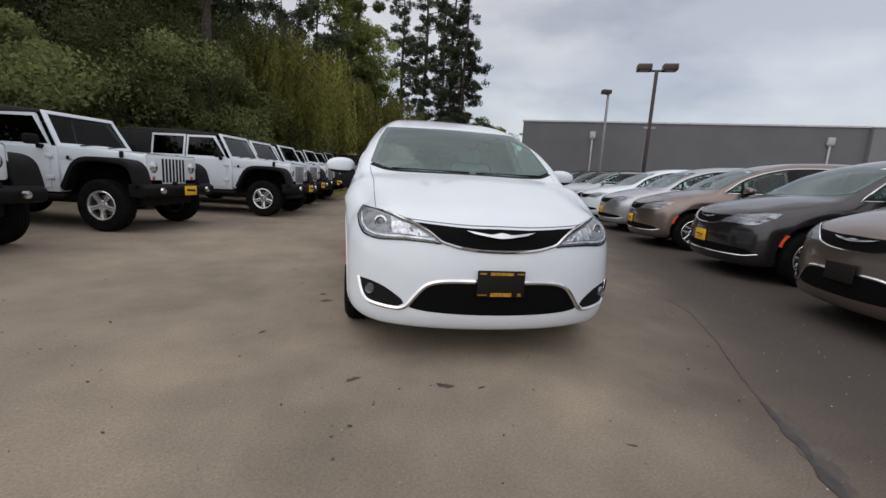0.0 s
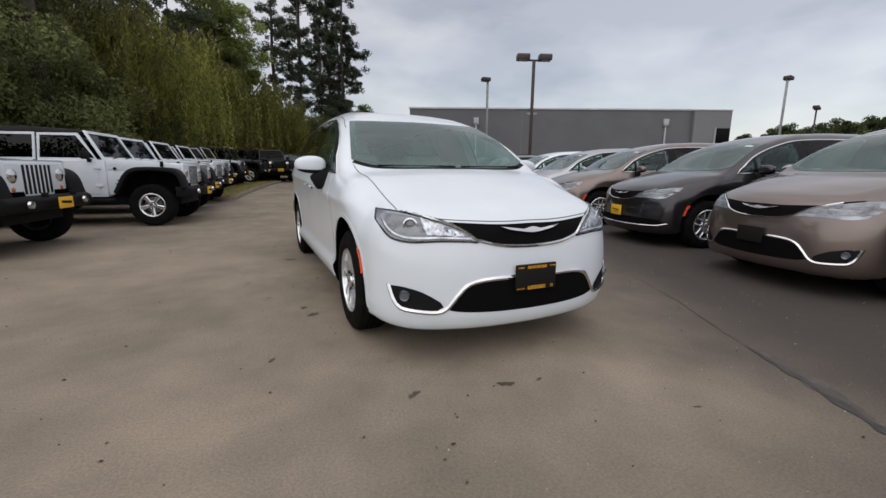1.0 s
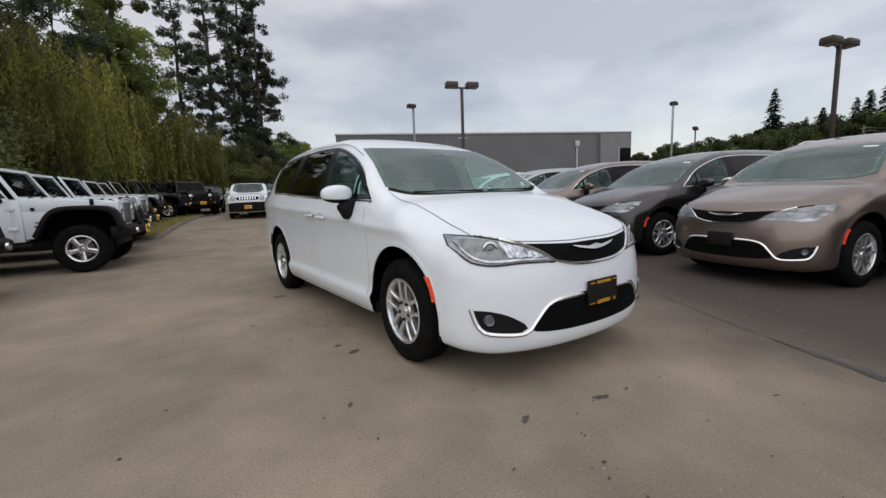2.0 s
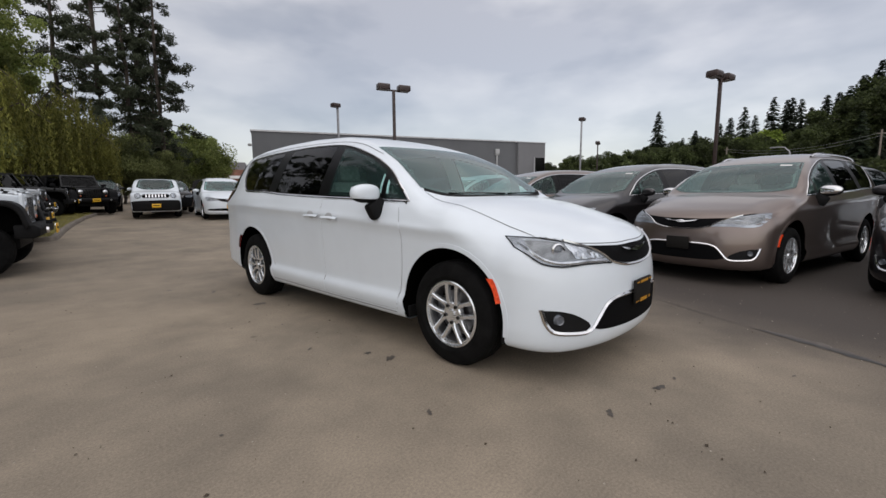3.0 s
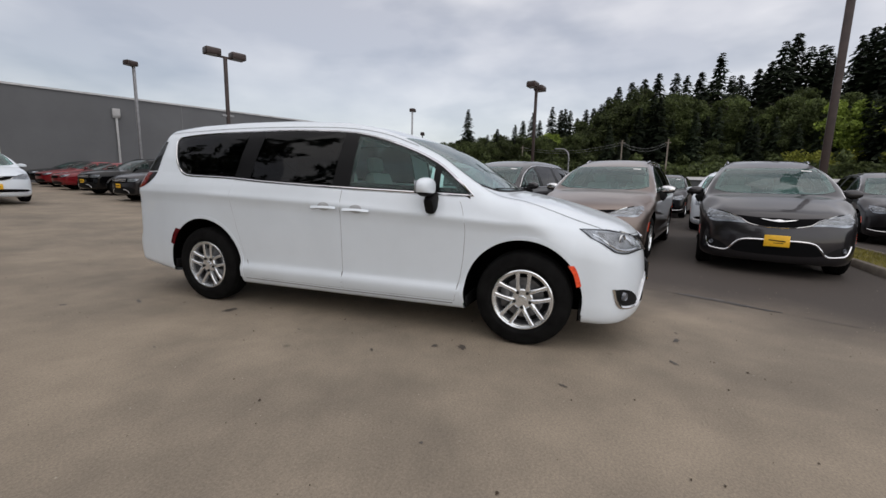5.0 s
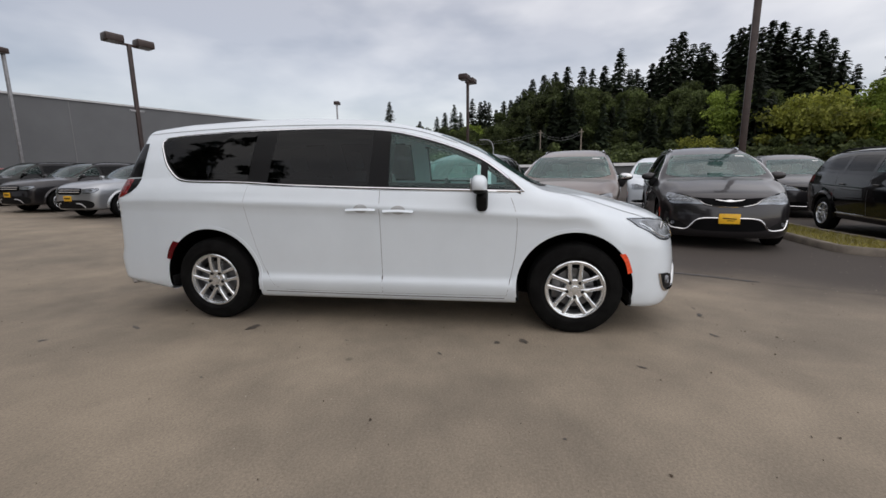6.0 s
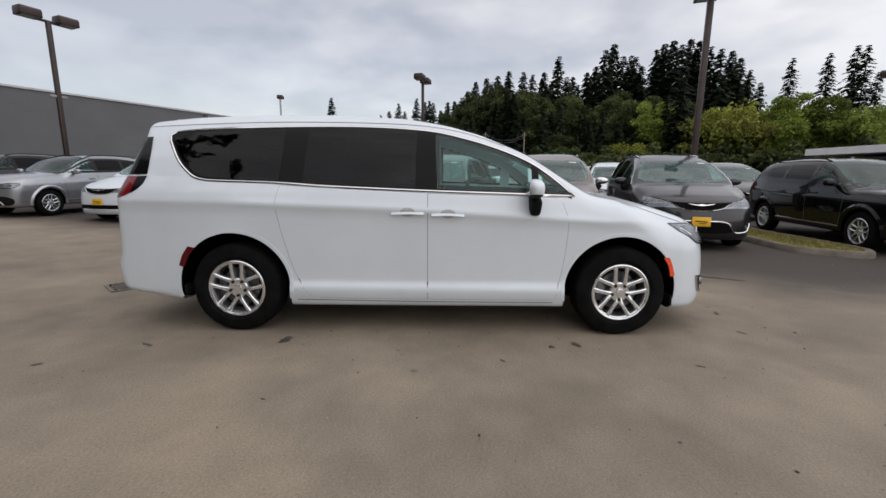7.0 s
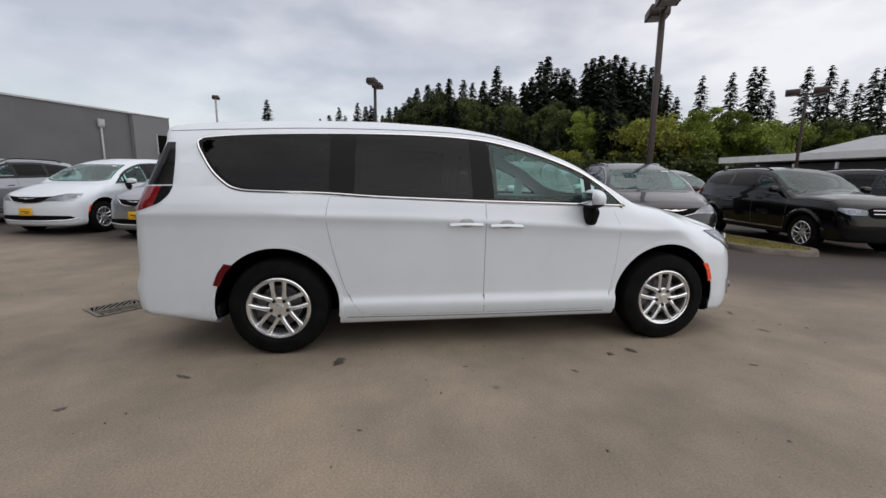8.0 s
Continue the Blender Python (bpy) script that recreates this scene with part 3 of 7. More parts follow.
DOOR_S = [(0.004, 1.137), (0.004, 1.137), (0.004, 0.295), (0.004, 0.295), (0.86, 0.30), (0.93, 0.32), (0.99, 0.38), (1.06, 0.51), (1.14, 0.80), (1.175, 1.00), (1.17, 1.10), (1.15, 1.185), (1.15, 1.185)]
HOOD_FRONT = [(0.745, -2.085), (0.65, -2.197), (0.547, -2.268), (0.39, -2.325), (0.20, -2.362), (0.0, -2.37)]
HOOD = mirrored([(0.0, -1.375), (0.4, -1.34), (0.66, -1.27), (0.80, -1.175), (0.80, -1.175), (0.77, -1.5), (0.757, -1.85), (0.745, -2.085)] + HOOD_FRONT)
HEADLAMP = [(0.36, 0.738), (0.41, 0.742), (0.58, 0.746), (0.735, 0.738), (0.818, 0.758), (0.85, 0.808), (0.862, 0.85), (0.832, 0.908), (0.832, 0.908), (0.74, 0.899), (0.60, 0.862), (0.50, 0.826), (0.42, 0.788)]
WING = [(0.64, 0.884), (0.60, 0.870), (0.50, 0.834), (0.425, 0.796), (0.36, 0.748), (0.31, 0.732), (0.23, 0.714), (0.14, 0.705), (0.0, 0.701)]
GRILLE = [(0.73, 0.908), (0.60, 0.880), (0.50, 0.845), (0.425, 0.806), (0.36, 0.758), (0.31, 0.742), (0.23, 0.724), (0.14, 0.715), (0.0, 0.711)]
LOWER = [(0.0, 0.512), (0.26, 0.511), (0.37, 0.500), (0.44, 0.473), (0.50, 0.405), (0.545, 0.350), (0.46, 0.328), (0.27, 0.318), (0.0, 0.315)]
FOGPOD = [(0.835, 0.481), (0.835, 0.481), (0.815, 0.405), (0.785, 0.358), (0.70, 0.343), (0.60, 0.341), (0.568, 0.362), (0.568, 0.362), (0.585, 0.390), (0.68, 0.449), (0.77, 0.477)]
AXLES = ((-1.545, 0.36), (1.545, 0.36))
ARCHES = ((-1.532, 0.372), (1.545, 0.372))
VAN_SHELL = Shell(**VAN)
GRILLE_TOP = [(float(q[0]), float(q[2])) for q in VAN_SHELL.on("top", [(x, y - 0.016) for x, y in reversed(HOOD_FRONT)])]


def minivan(paint_mat, label, cells=(44, 150, 42), detail=True, plate="yellow", group="", trim="chrome", rails=False, plain=False):
    S = VAN_SHELL
    car = empty("minivan", label, "minivan", group)
    step = 0.05 if detail else 0.09
    fl = lambda pts: [(-x, z) for x, z in pts]
    w_all = [dense(p, 0.04) for p in (W_REAR, W_SLIDE, W_FRONT, W_VENT)]
    holes = [("side", shrink(p, 0.004)) for p in w_all] + [("top", shrink(dense(WINDSCREEN, 0.04), 0.02)), ("rear", shrink(dense(BACKLIGHT, 0.04), 0.02))]
    part("body", S.hull(cells, ARCHES, 0.455, holes), [paint_mat, PLASTIC], car, sharp=60)
    bright = CHROME if trim == "chrome" else GLOSSBLACK
    for side in ("right", "left"):
        sx = -1 if side == "right" else 1
        part("window_surround", S.ring(side, DLO, 0.05, 0.0015, step), PILLARBLACK, car)
        for a, b in ((-0.095, 0.125), (0.955, 1.175)):
            up = lambda y: np.interp(y, [-0.10, 0.2, 0.6, 1.17], [1.608, 1.642, 1.654, 1.650])
            lo = lambda y: np.interp(y, [-0.1, 0.8, 1.17], [1.158, 1.188, 1.212])
            part("pillar_cover", S.skin(side, [(a, lo(a)), (a, lo(a)), (b, lo(b)), (b, lo(b)), (b, up(b)), (b, up(b)), (a, up(a)), (a, up(a))], 0.003, step), PILLARBLACK, car)
        part("pillar_cover", S.ribbon(side, [(-0.83, 1.14), (-0.83, 1.35)], 0.055, 0.003), PILLARBLACK, car)
        part("rear_quarter_window", S.skin(side, W_REAR, 0.004, step), TINT, car)
        part("sliding_door_window", S.skin(side, W_SLIDE, 0.004, step), TINT, car)
        part("front_door_window", S.skin(side, W_FRONT, 0.004, step), CLEAR, car)
        part("vent_window", S.skin(side, W_VENT, 0.004, step), CLEAR, car)
        part("window_trim", S.ribbon(side, DLO, 0.017, 0.004, True, step * 0.7, crest=0.008), bright, car)
        if detail:
            fd = part("front_door", S.skin(side, DOOR_F, 0.003, 0.017, 0.004), paint_mat, car)
            sd = part("sliding_door", S.skin(side, DOOR_S, 0.003, 0.017, 0.004), paint_mat, car)
            for d, y0, y1, zz in ((fd, -0.03, -0.28, 0.975), (sd, 0.03, 0.28, 0.985)):
                # flat grey oval on the door paints the shade inside the handle cup
                part("handle_recess", S.skin(side, [((y0 + y1) / 2 + 0.06 * math.cos(t), zz + 0.008 + 0.034 * math.sin(t)) for t in np.linspace(0, 2 * math.pi, 14)[:-1]], 0.0045, 0.03), CUPSHADE, d)
                part("door_handle", S.ribbon(side, [(y0, zz), (0.5 * y0 + 0.5 * y1, zz + 0.004), (y1, zz - 0.003)], 0.021, 0.010, crest=0.024), paint_mat, d)
            for line in (DOOR_F, DOOR_S):
                part("panel_gap", S.ribbon(side, line, 0.006, 0.0012, True, 0.05), SEAM, car)
            part("roof_gap", S.ribbon(side, [(2.35, 1.655), (1.9, 1.672), (1.15, 1.695), (0.4, 1.69), (0.0, 1.665), (-0.3, 1.61), (-0.6, 1.51)], 0.007, 0.0015), SEAM, car)
            part("sill_gap", S.ribbon(side, [(-1.0, 0.275), (0.0, 0.272), (1.05, 0.28)], 0.006, 0.0012), SEAM, car)
        part("side_marker", S.skin(side, [(-1.858, 0.65), (-1.858, 0.65), (-1.902, 0.652), (-1.935, 0.59), (-1.962, 0.507), (-1.962, 0.507), (-1.928, 0.497), (-1.928, 0.497), (-1.902, 0.585)], 0.006, 0.03, 0.008), AMBER, car)
        part("rear_reflector", S.skin(side, [(1.842, 0.694), (1.842, 0.694), (1.90, 0.704), (1.90, 0.704), (1.948, 0.638), (1.984, 0.550), (1.984, 0.550), (1.942, 0.538), (1.942, 0.538), (1.902, 0.622)], 0.008, 0.03, 0.008), DARKRED, car)
        for (ya, za), (yc, _) in zip(AXLES, ARCHES):
            an = np.linspace(radians(-22), radians(202), 40)
            arc = np.stack([yc + 0.447 * np.cos(an), za + 0.012 + 0.447 * np.sin(an)], 1)
            arc = arc[arc[:, 1] > 0.20]
            arc[:, 1] = np.maximum(arc[:, 1], 0.225)
            out = S.on(side, arc)
            n = len(arc)
            lip = out * (1, 1, 1)
            inner = np.stack([np.full(n, sx * 0.56), arc[:, 0], arc[:, 1]], 1)
            lin = mesh_of(np.vstack([lip, inner]).tolist(), [(i, i + 1, n + i + 1, n + i) for i in range(n - 1)] + [tuple(range(n, 2 * n))])
            part("wheel_well", lin, WELL, car)
            for e in (-1, 1):
                part("mud_guard", box((sx * 0.77, yc + e * 0.432, 0.335 if ya > 0 and e > 0 else 0.290), (0.30, 0.02, 0.09), 0.006), PLASTIC, car)
            arc2 = np.stack([yc + 0.459 * np.cos(an), za + 0.012 + 0.459 * np.sin(an)], 1)
            part("arch_lip", S.ribbon(side, arc2[arc2[:, 1] > 0.255], 0.030, 0.003, step=0.05, crest=0.004), paint_mat, car)
            wheel(car, sx * 0.836, ya, za, 0.365, 0.225, 0.225, "ten", side=sx, detail=detail)
        # mirror
        mx = sx * 1.07
        cap = bmesh.new()
        bmesh.ops.create_uvsphere(cap, u_segments=28, v_segments=18, radius=1)
        soft = lambda u, e: math.copysign(abs(u) ** e, u)
        for v in cap.verts:
            c = v.co
            swell = 1 - 0.16 * (c.x * sx > 0) * abs(c.x)
            c.x, c.y, c.z = mx + 0.126 * soft(c.x, 0.8), -0.795 + (0.068 if c.y < 0 else 0.050) * soft(c.y, 0.75), 1.182 + 0.072 * soft(c.z, 0.75) * swell
        for f in cap.faces:
            f.material_index = 1 if f.calc_center_median().z < 1.144 else 0
        mir = part("door_mirror", cap, [CHROME if plate == "none" else paint_mat, PLASTIC], car)
        arm = bmesh.new()
        add_box(arm, (sx * 0.985, -0.82, 1.066), (0.16, 0.085, 0.14), 0.03, Euler((0, sx * 0.5, 0)).to_matrix())
        part("mirror_arm", arm, PLASTIC, mir)
        part("mirror_glass", box((mx, -0.7435, 1.184), (0.175, 0.004, 0.092), 0.001), CHROME, mir)
        # lamps
        hl = HEADLAMP if sx > 0 else fl(HEADLAMP)
        lamp = part("headlight", S.skin("front", hl, 0.002, step * 0.6), material_headlamp(), car)
        part("lens", S.skin("front", hl, 0.014, step * 0.6, 0.012), LENS, lamp)
        cx, cz = sum(p[0] for p in hl) / len(hl), sum(p[1] for p in hl) / len(hl)
        part("lamp_bowl", S.skin("front", [(cx + 0.84 * (x - cx), cz + 0.010 + 0.70 * (z - cz)) for x, z in hl], 0.004, step * 0.6), LAMPBOWL, lamp)
        if detail:
            part("bezel", S.ribbon("front", hl, 0.012, 0.005, True, 0.03), GLOSSBLACK, lamp)
            part("light_bar", S.ribbon("front", [(sx * x, z) for x, z in ((0.40, 0.752), (0.48, 0.757), (0.58, 0.760), (0.68, 0.756), (0.745, 0.758), (0.800, 0.778), (0.828, 0.815), (0.836, 0.872))], 0.020, 0.006, step=0.02, crest=0.011), LAMPMIRROR, lamp)
            q = Vector(S.on("front", [(sx * 0.715, 0.832)], 0.000)[0])
            turn = Matrix.Translation(q) @ Euler((0, 0, radians(90 + 30 * sx))).to_matrix().to_4x4()
            for name, prof, mat in (("projector_ring", [(0.004, 0.034), (-0.004, 0.046), (-0.008, 0.044), (-0.010, 0.036), (-0.004, 0.033)], CHROME), ("projector_lens", [(-0.012, 0.0), (-0.010, 0.016), (-0.005, 0.028), (0.002, 0.034)], PROJECTOR)):
                bm = lathe(prof, 24)
                bmesh.ops.transform(bm, matrix=turn, verts=bm.verts)
                part(name, bm, mat, lamp)
            cut = S.skin("front", [(sx * x, z) for x, z in ((0.655, 0.872), (0.655, 0.872), (0.585, 0.846), (0.52, 0.820), (0.455, 0.790), (0.425, 0.770), (0.425, 0.770), (0.50, 0.772), (0.60, 0.776), (0.640, 0.782), (0.640, 0.782), (0.652, 0.82))], 0.005, 0.017, 0.003)
            jit = random.Random(7)
            for v in cut.verts:
                v.co += Vector((jit.uniform(-0.003, 0.003), jit.uniform(-0.006, 0.003), jit.uniform(-0.003, 0.003)))
            part("reflector", cut, LAMPMIRROR, lamp, smooth=False)
        if not plain:
            pod = FOGPOD if sx > 0 else fl(FOGPOD)
            fp = part("fog_pod", S.skin("front", pod, 0.002, step * 0.7), PLASTIC, car)
            q = S.on("front", [(sx * 0.768, 0.424)], 0.004)[0]
            fog = lathe([(-0.008, 0.0), (-0.010, 0.022), (-0.016, 0.028), (0.004, 0.034)], 20)
            bmesh.ops.transform(fog, matrix=Matrix.Translation(q) @ Euler((0, 0, radians(90 + 28 * sx))).to_matrix().to_4x4(), verts=fog.verts)
            part("fog_lamp", fog, PROJECTOR, fp)
        tl = [(2.325, 1.247), (2.325, 1.247), (2.455, 1.245), (2.455, 1.245), (2.49, 1.16), (2.51, 1.075), (2.51, 1.075), (2.44, 1.085), (2.36, 1.115), (2.36, 1.115)]
        part("smoked_lens", S.skin(side, [(2.245, 1.25), (2.245, 1.25), (2.321, 1.247), (2.321, 1.247), (2.356, 1.117), (2.356, 1.117), (2.32, 1.135), (2.265, 1.19)], 0.006, 0.02, 0.01), GLOSSBLACK, car)
        part("tail_light", S.skin(side, tl, 0.006, 0.02, 0.01), REDLENS, car)
        part("tail_light", S.skin("rear", [(sx * x, z) for x, z in ((0.45, 1.225), (0.45, 1.225), (0.79, 1.23), (0.79, 1.23), (0.79, 1.055), (0.79, 1.055), (0.45, 1.10), (0.45, 1.10))], 0.006, 0.04, 0.01), REDLENS, car)
        part("corner_glass", S.skin(side, [(2.275, 1.565), (2.275, 1.565), (2.252, 1.42), (2.245, 1.262), (2.245, 1.262), (2.44, 1.258), (2.44, 1.258), (2.405, 1.38), (2.36, 1.50), (2.34, 1.565), (2.34, 1.565)], 0.004, 0.02), GLOSSBLACK, car)
    # front
    part("windscreen", S.skin("top", WINDSCREEN, 0.004, step), SCREEN, car)
    part("windscreen_band", S.ring("top", WINDSCREEN, 0.04, 0.0025, step), GLOSSBLACK, car)
    part("rear_window", S.skin("rear", BACKLIGHT, 0.004, step), TINT, car)
    part("rear_window_band", S.ring("rear", BACKLIGHT, 0.06, 0.002, step), GLOSSBLACK, car)
    g_out = mirrored(GRILLE)
    top_edge = [(-x, z) for x, z in reversed(GRILLE_TOP[1:])] + GRILLE_TOP
    gl = part("grille", S.skin("front", g_out + top_edge, 0.003, step * 0.6), MESHMAT, car)
    part("grille_wing", S.ribbon("front", mirrored(WING), 0.016, 0.006, step=0.03, crest=0.014), CHROME, car)
    em = mirrored([(0.0, 0.808), (0.035, 0.803), (0.06, 0.797), (0.12, 0.803), (0.212, 0.813), (0.212, 0.813), (0.16, 0.797), (0.09, 0.786), (0.045, 0.780), (0.0, 0.777)])
    part("badge", S.skin("front", em[:-1], 0.02, 0.03, 0.016), CHROME, gl)
    lw = mirrored([(0.0, 0.445), (0.50, 0.438), (0.78, 0.42), (0.84, 0.385), (0.74, 0.352), (0.40, 0.340), (0.0, 0.338)] if plain else LOWER)
    part("lower_grille", S.skin("front", lw[:-1] if lw[0] == lw[-1] else lw, 0.002, step * 0.7), MESHMAT, car)
    rim = [(0.865, 0.372), (0.76, 0.338), (0.42, 0.325), (0.0, 0.322)] if plain else [(0.842, 0.488), (0.822, 0.402), (0.788, 0.348), (0.70, 0.331), (0.60, 0.328), (0.552, 0.350), (0.505, 0.413), (0.445, 0.482), (0.375, 0.511), (0.26, 0.522), (0.0, 0.523)]
    part("bumper_trim", S.ribbon("front", mirrored(rim), 0.018 if plain else 0.025, 0.006, step=0.03, crest=0.015), CHROME, car)
    if detail:
        part("hood", S.skin("top", HOOD, 0.003, 0.04, 0.004), paint_mat, car)
        part("hood_gap", S.ribbon("top", HOOD, 0.010, 0.0012, True, 0.05), SEAM, car)
        for x0, x1 in ((-0.62, 0.02), (0.08, 0.70)):
            a, b = S.on("top", [(x0, -1.305 + 0.17 * x0 * x0)], 0.006)[0], S.on("top", [(x1, -1.31 + 0.17 * x1 * x1)], 0.008)[0]
            part("wiper", cyl(a, b, 0.006, 0.007, 8), PLASTIC, car)
        part("cowl", S.ribbon("top", [(-0.79, -1.15), (-0.66, -1.245), (-0.4, -1.318), (0.0, -1.352), (0.4, -1.318), (0.66, -1.245), (0.79, -1.15)], 0.045, 0.002, step=0.05), PLASTIC, car)
    # number plate board
    pb = part("plate_board", box((0.0, -2.480, 0.517), (0.292, 0.02, 0.160), 0.006), YELLOW if plate == "yellow" else INK, car)
    if plate == "black":
        for x, z, wd, hh in ((-0.115, 0.587, 0.040, 0.008), (0.0, 0.586, 0.14, 0.017), (0.115, 0.587, 0.045, 0.007), (0.0, 0.460, 0.13, 0.022), (-0.115, 0.458, 0.055, 0.005), (0.112, 0.460, 0.022, 0.018)):
            part("print_bar", box((x, -2.492, z - 0.006), (wd, 0.003, hh)), PRINTGOLD, pb, smooth=False)
    elif plate == "yellow":
        part("print_bar", box((0.0, -2.492, 0.522), (0.19, 0.003, 0.016), turn=Euler((0, radians(4), 0)).to_matrix()), INK, pb, smooth=False)
    if plate == "yellow":
        part("print_bar", box((0.02, -2.492, 0.488), (0.11, 0.003, 0.009)), INK, pb, smooth=False)
    if rails:
        for sx in (-1, 1):
            ys = np.linspace(-0.05, 1.9, 14)
            zs = [S.on("top", [(sx * 0.60, y)])[0][2] for y in ys]
            pts = [Vector((sx * 0.60, y, z + 0.035 * min(1, min(y + 0.05, 1.9 - y) / 0.2 + 0.1))) for y, z in zip(ys, zs)]
            part("roof_rail", mesh_of(*tube(pts, [0.016] * len(pts), 8)), CHROME, car)
    if not detail:
        part("window_sticker", S.skin("top", [(0.42, -0.62), (0.42, -0.62), (0.56, -0.61), (0.56, -0.61), (0.56, -0.57), (0.56, -0.57), (0.42, -0.58), (0.42, -0.58)], 0.006, 0.05), STICKER, car)
    interior(car, detail)
    return car


def interior(car, detail):
    """Cabin floor, dash, wheel and seats behind the glass."""
    part("cabin_floor", box((0, 0.20, 0.46), (1.08, 4.2, 0.05), 0.01), DASH, car)
    part("headliner", VAN_SHELL.skin("top", [(0.62, 0.0), (0.62, 0.0), (0.62, 2.2), (0.62, 2.2), (-0.62, 2.2), (-0.62, 2.2), (-0.62, 0.0), (-0.62, 0.0)], -0.03, 0.3), LINING, car)
    dash = prism([(-1.22, 1.10), (-0.98, 1.13), (-0.66, 1.10), (-0.58, 1.02), (-0.62, 0.75), (-1.2, 0.7)], -0.80, 0.80, 0.03)
    part("dashboard", dash, DASH, car)
    n = 24
    c = Matrix.Translation((0.38, -0.42, 1.04)) @ Euler((radians(68), 0, 0)).to_matrix().to_4x4()
    ringp = []
    for i in range(n):
        a = 2 * math.pi * i / n
        for j in range(6):
            b = 2 * math.pi * j / 6
            ringp.append(c @ Vector(((0.185 + 0.016 * math.cos(b)) * math.cos(a), (0.185 + 0.016 * math.cos(b)) * math.sin(a), 0.016 * math.sin(b))))
    rim = mesh_of(ringp, [(i * 6 + j, i * 6 + (j + 1) % 6, (i + 1) % n * 6 + (j + 1) % 6, (i + 1) % n * 6 + j) for i in range(n) for j in range(6)])
    add_box(rim, c @ Vector((0, 0, 0)), (0.34, 0.05, 0.06), 0.01, c.to_3x3())
    add_cyl(rim, c @ Vector((0, 0, 0)), c @ Vector((0, 0, -0.25)), 0.04, n=10)
    part("steering_wheel", rim, DASH, car)
    rows = ((0.0, (-0.40, 0.40)), (0.95, (-0.40, 0.40)), (1.75, (-0.35, 0.0, 0.35))) if detail else ((0.0, (-0.40, 0.40)), (0.95, (-0.40, 0.40)))
    for y, xs in rows:
        for x in xs:
            wd = 0.50 if len(xs) == 2 else 0.34
            st = bmesh.new()
            add_box(st, (x, y - 0.02, 0.68), (wd, 0.52, 0.16), 0.05)
            add_box(st, (x, y + 0.30, 1.00), (wd * 0.96, 0.15, 0.62), 0.06, Euler((radians(-14), 0, 0)).to_matrix())
            add_box(st, (x, y + 0.40, 1.39), (0.26, 0.10, 0.17), 0.04, Euler((radians(-10), 0, 0)).to_matrix())
            add_box(st, (x, y, 0.54), (wd * 0.7, 0.4, 0.14))
            part("seat", st, SEATCLOTH, car)


STICKER = material("white_paper_sticker", (0.75, 0.75, 0.74), 0.6, noise_scale=20, vary=0.05)


def material_headlamp():
    m = bpy.data.materials.get("headlamp_reflector")
    return m or material("headlamp_reflector", (0.44, 0.46, 0.49), 0.3, 0.6, noise_scale=5, second=(0.20, 0.21, 0.23))


def mesh_material():
    m = bpy.data.materials.new("black_grille_mesh")
    m.use_nodes = True
    nt = m.node_tree
    b = nt.nodes["Principled BSDF"]
    b.inputs["Base Color"].default_value, b.inputs["Roughness"].default_value = (0.004, 0.004, 0.0045, 1), 0.75
    b.inputs["Specular IOR Level"].default_value = 0.06
    co, vo, bp = nt.nodes.new("ShaderNodeTexCoord"), nt.nodes.new("ShaderNodeTexVoronoi"), nt.nodes.new("ShaderNodeBump")
    vo.inputs["Scale"].default_value = 150
    bp.inputs["Strength"].default_value, bp.inputs["Distance"].default_value = 0.5, 0.006
    nt.links.new(co.outputs["Object"], vo.inputs["Vector"]); nt.links.new(vo.outputs["Distance"], bp.inputs["Height"]); nt.links.new(bp.outputs[0], b.inputs["Normal"])
    return m


MESHMAT = mesh_material()


def repaint(car, old, fresh, label=""):
    """Another paint on a copied car."""
    for o in (car, *car.children_recursive):
        for s in o.material_slots:
            if s.material == old:
                s.link = "OBJECT"
                s.material = fresh
    return tagged(car, label)


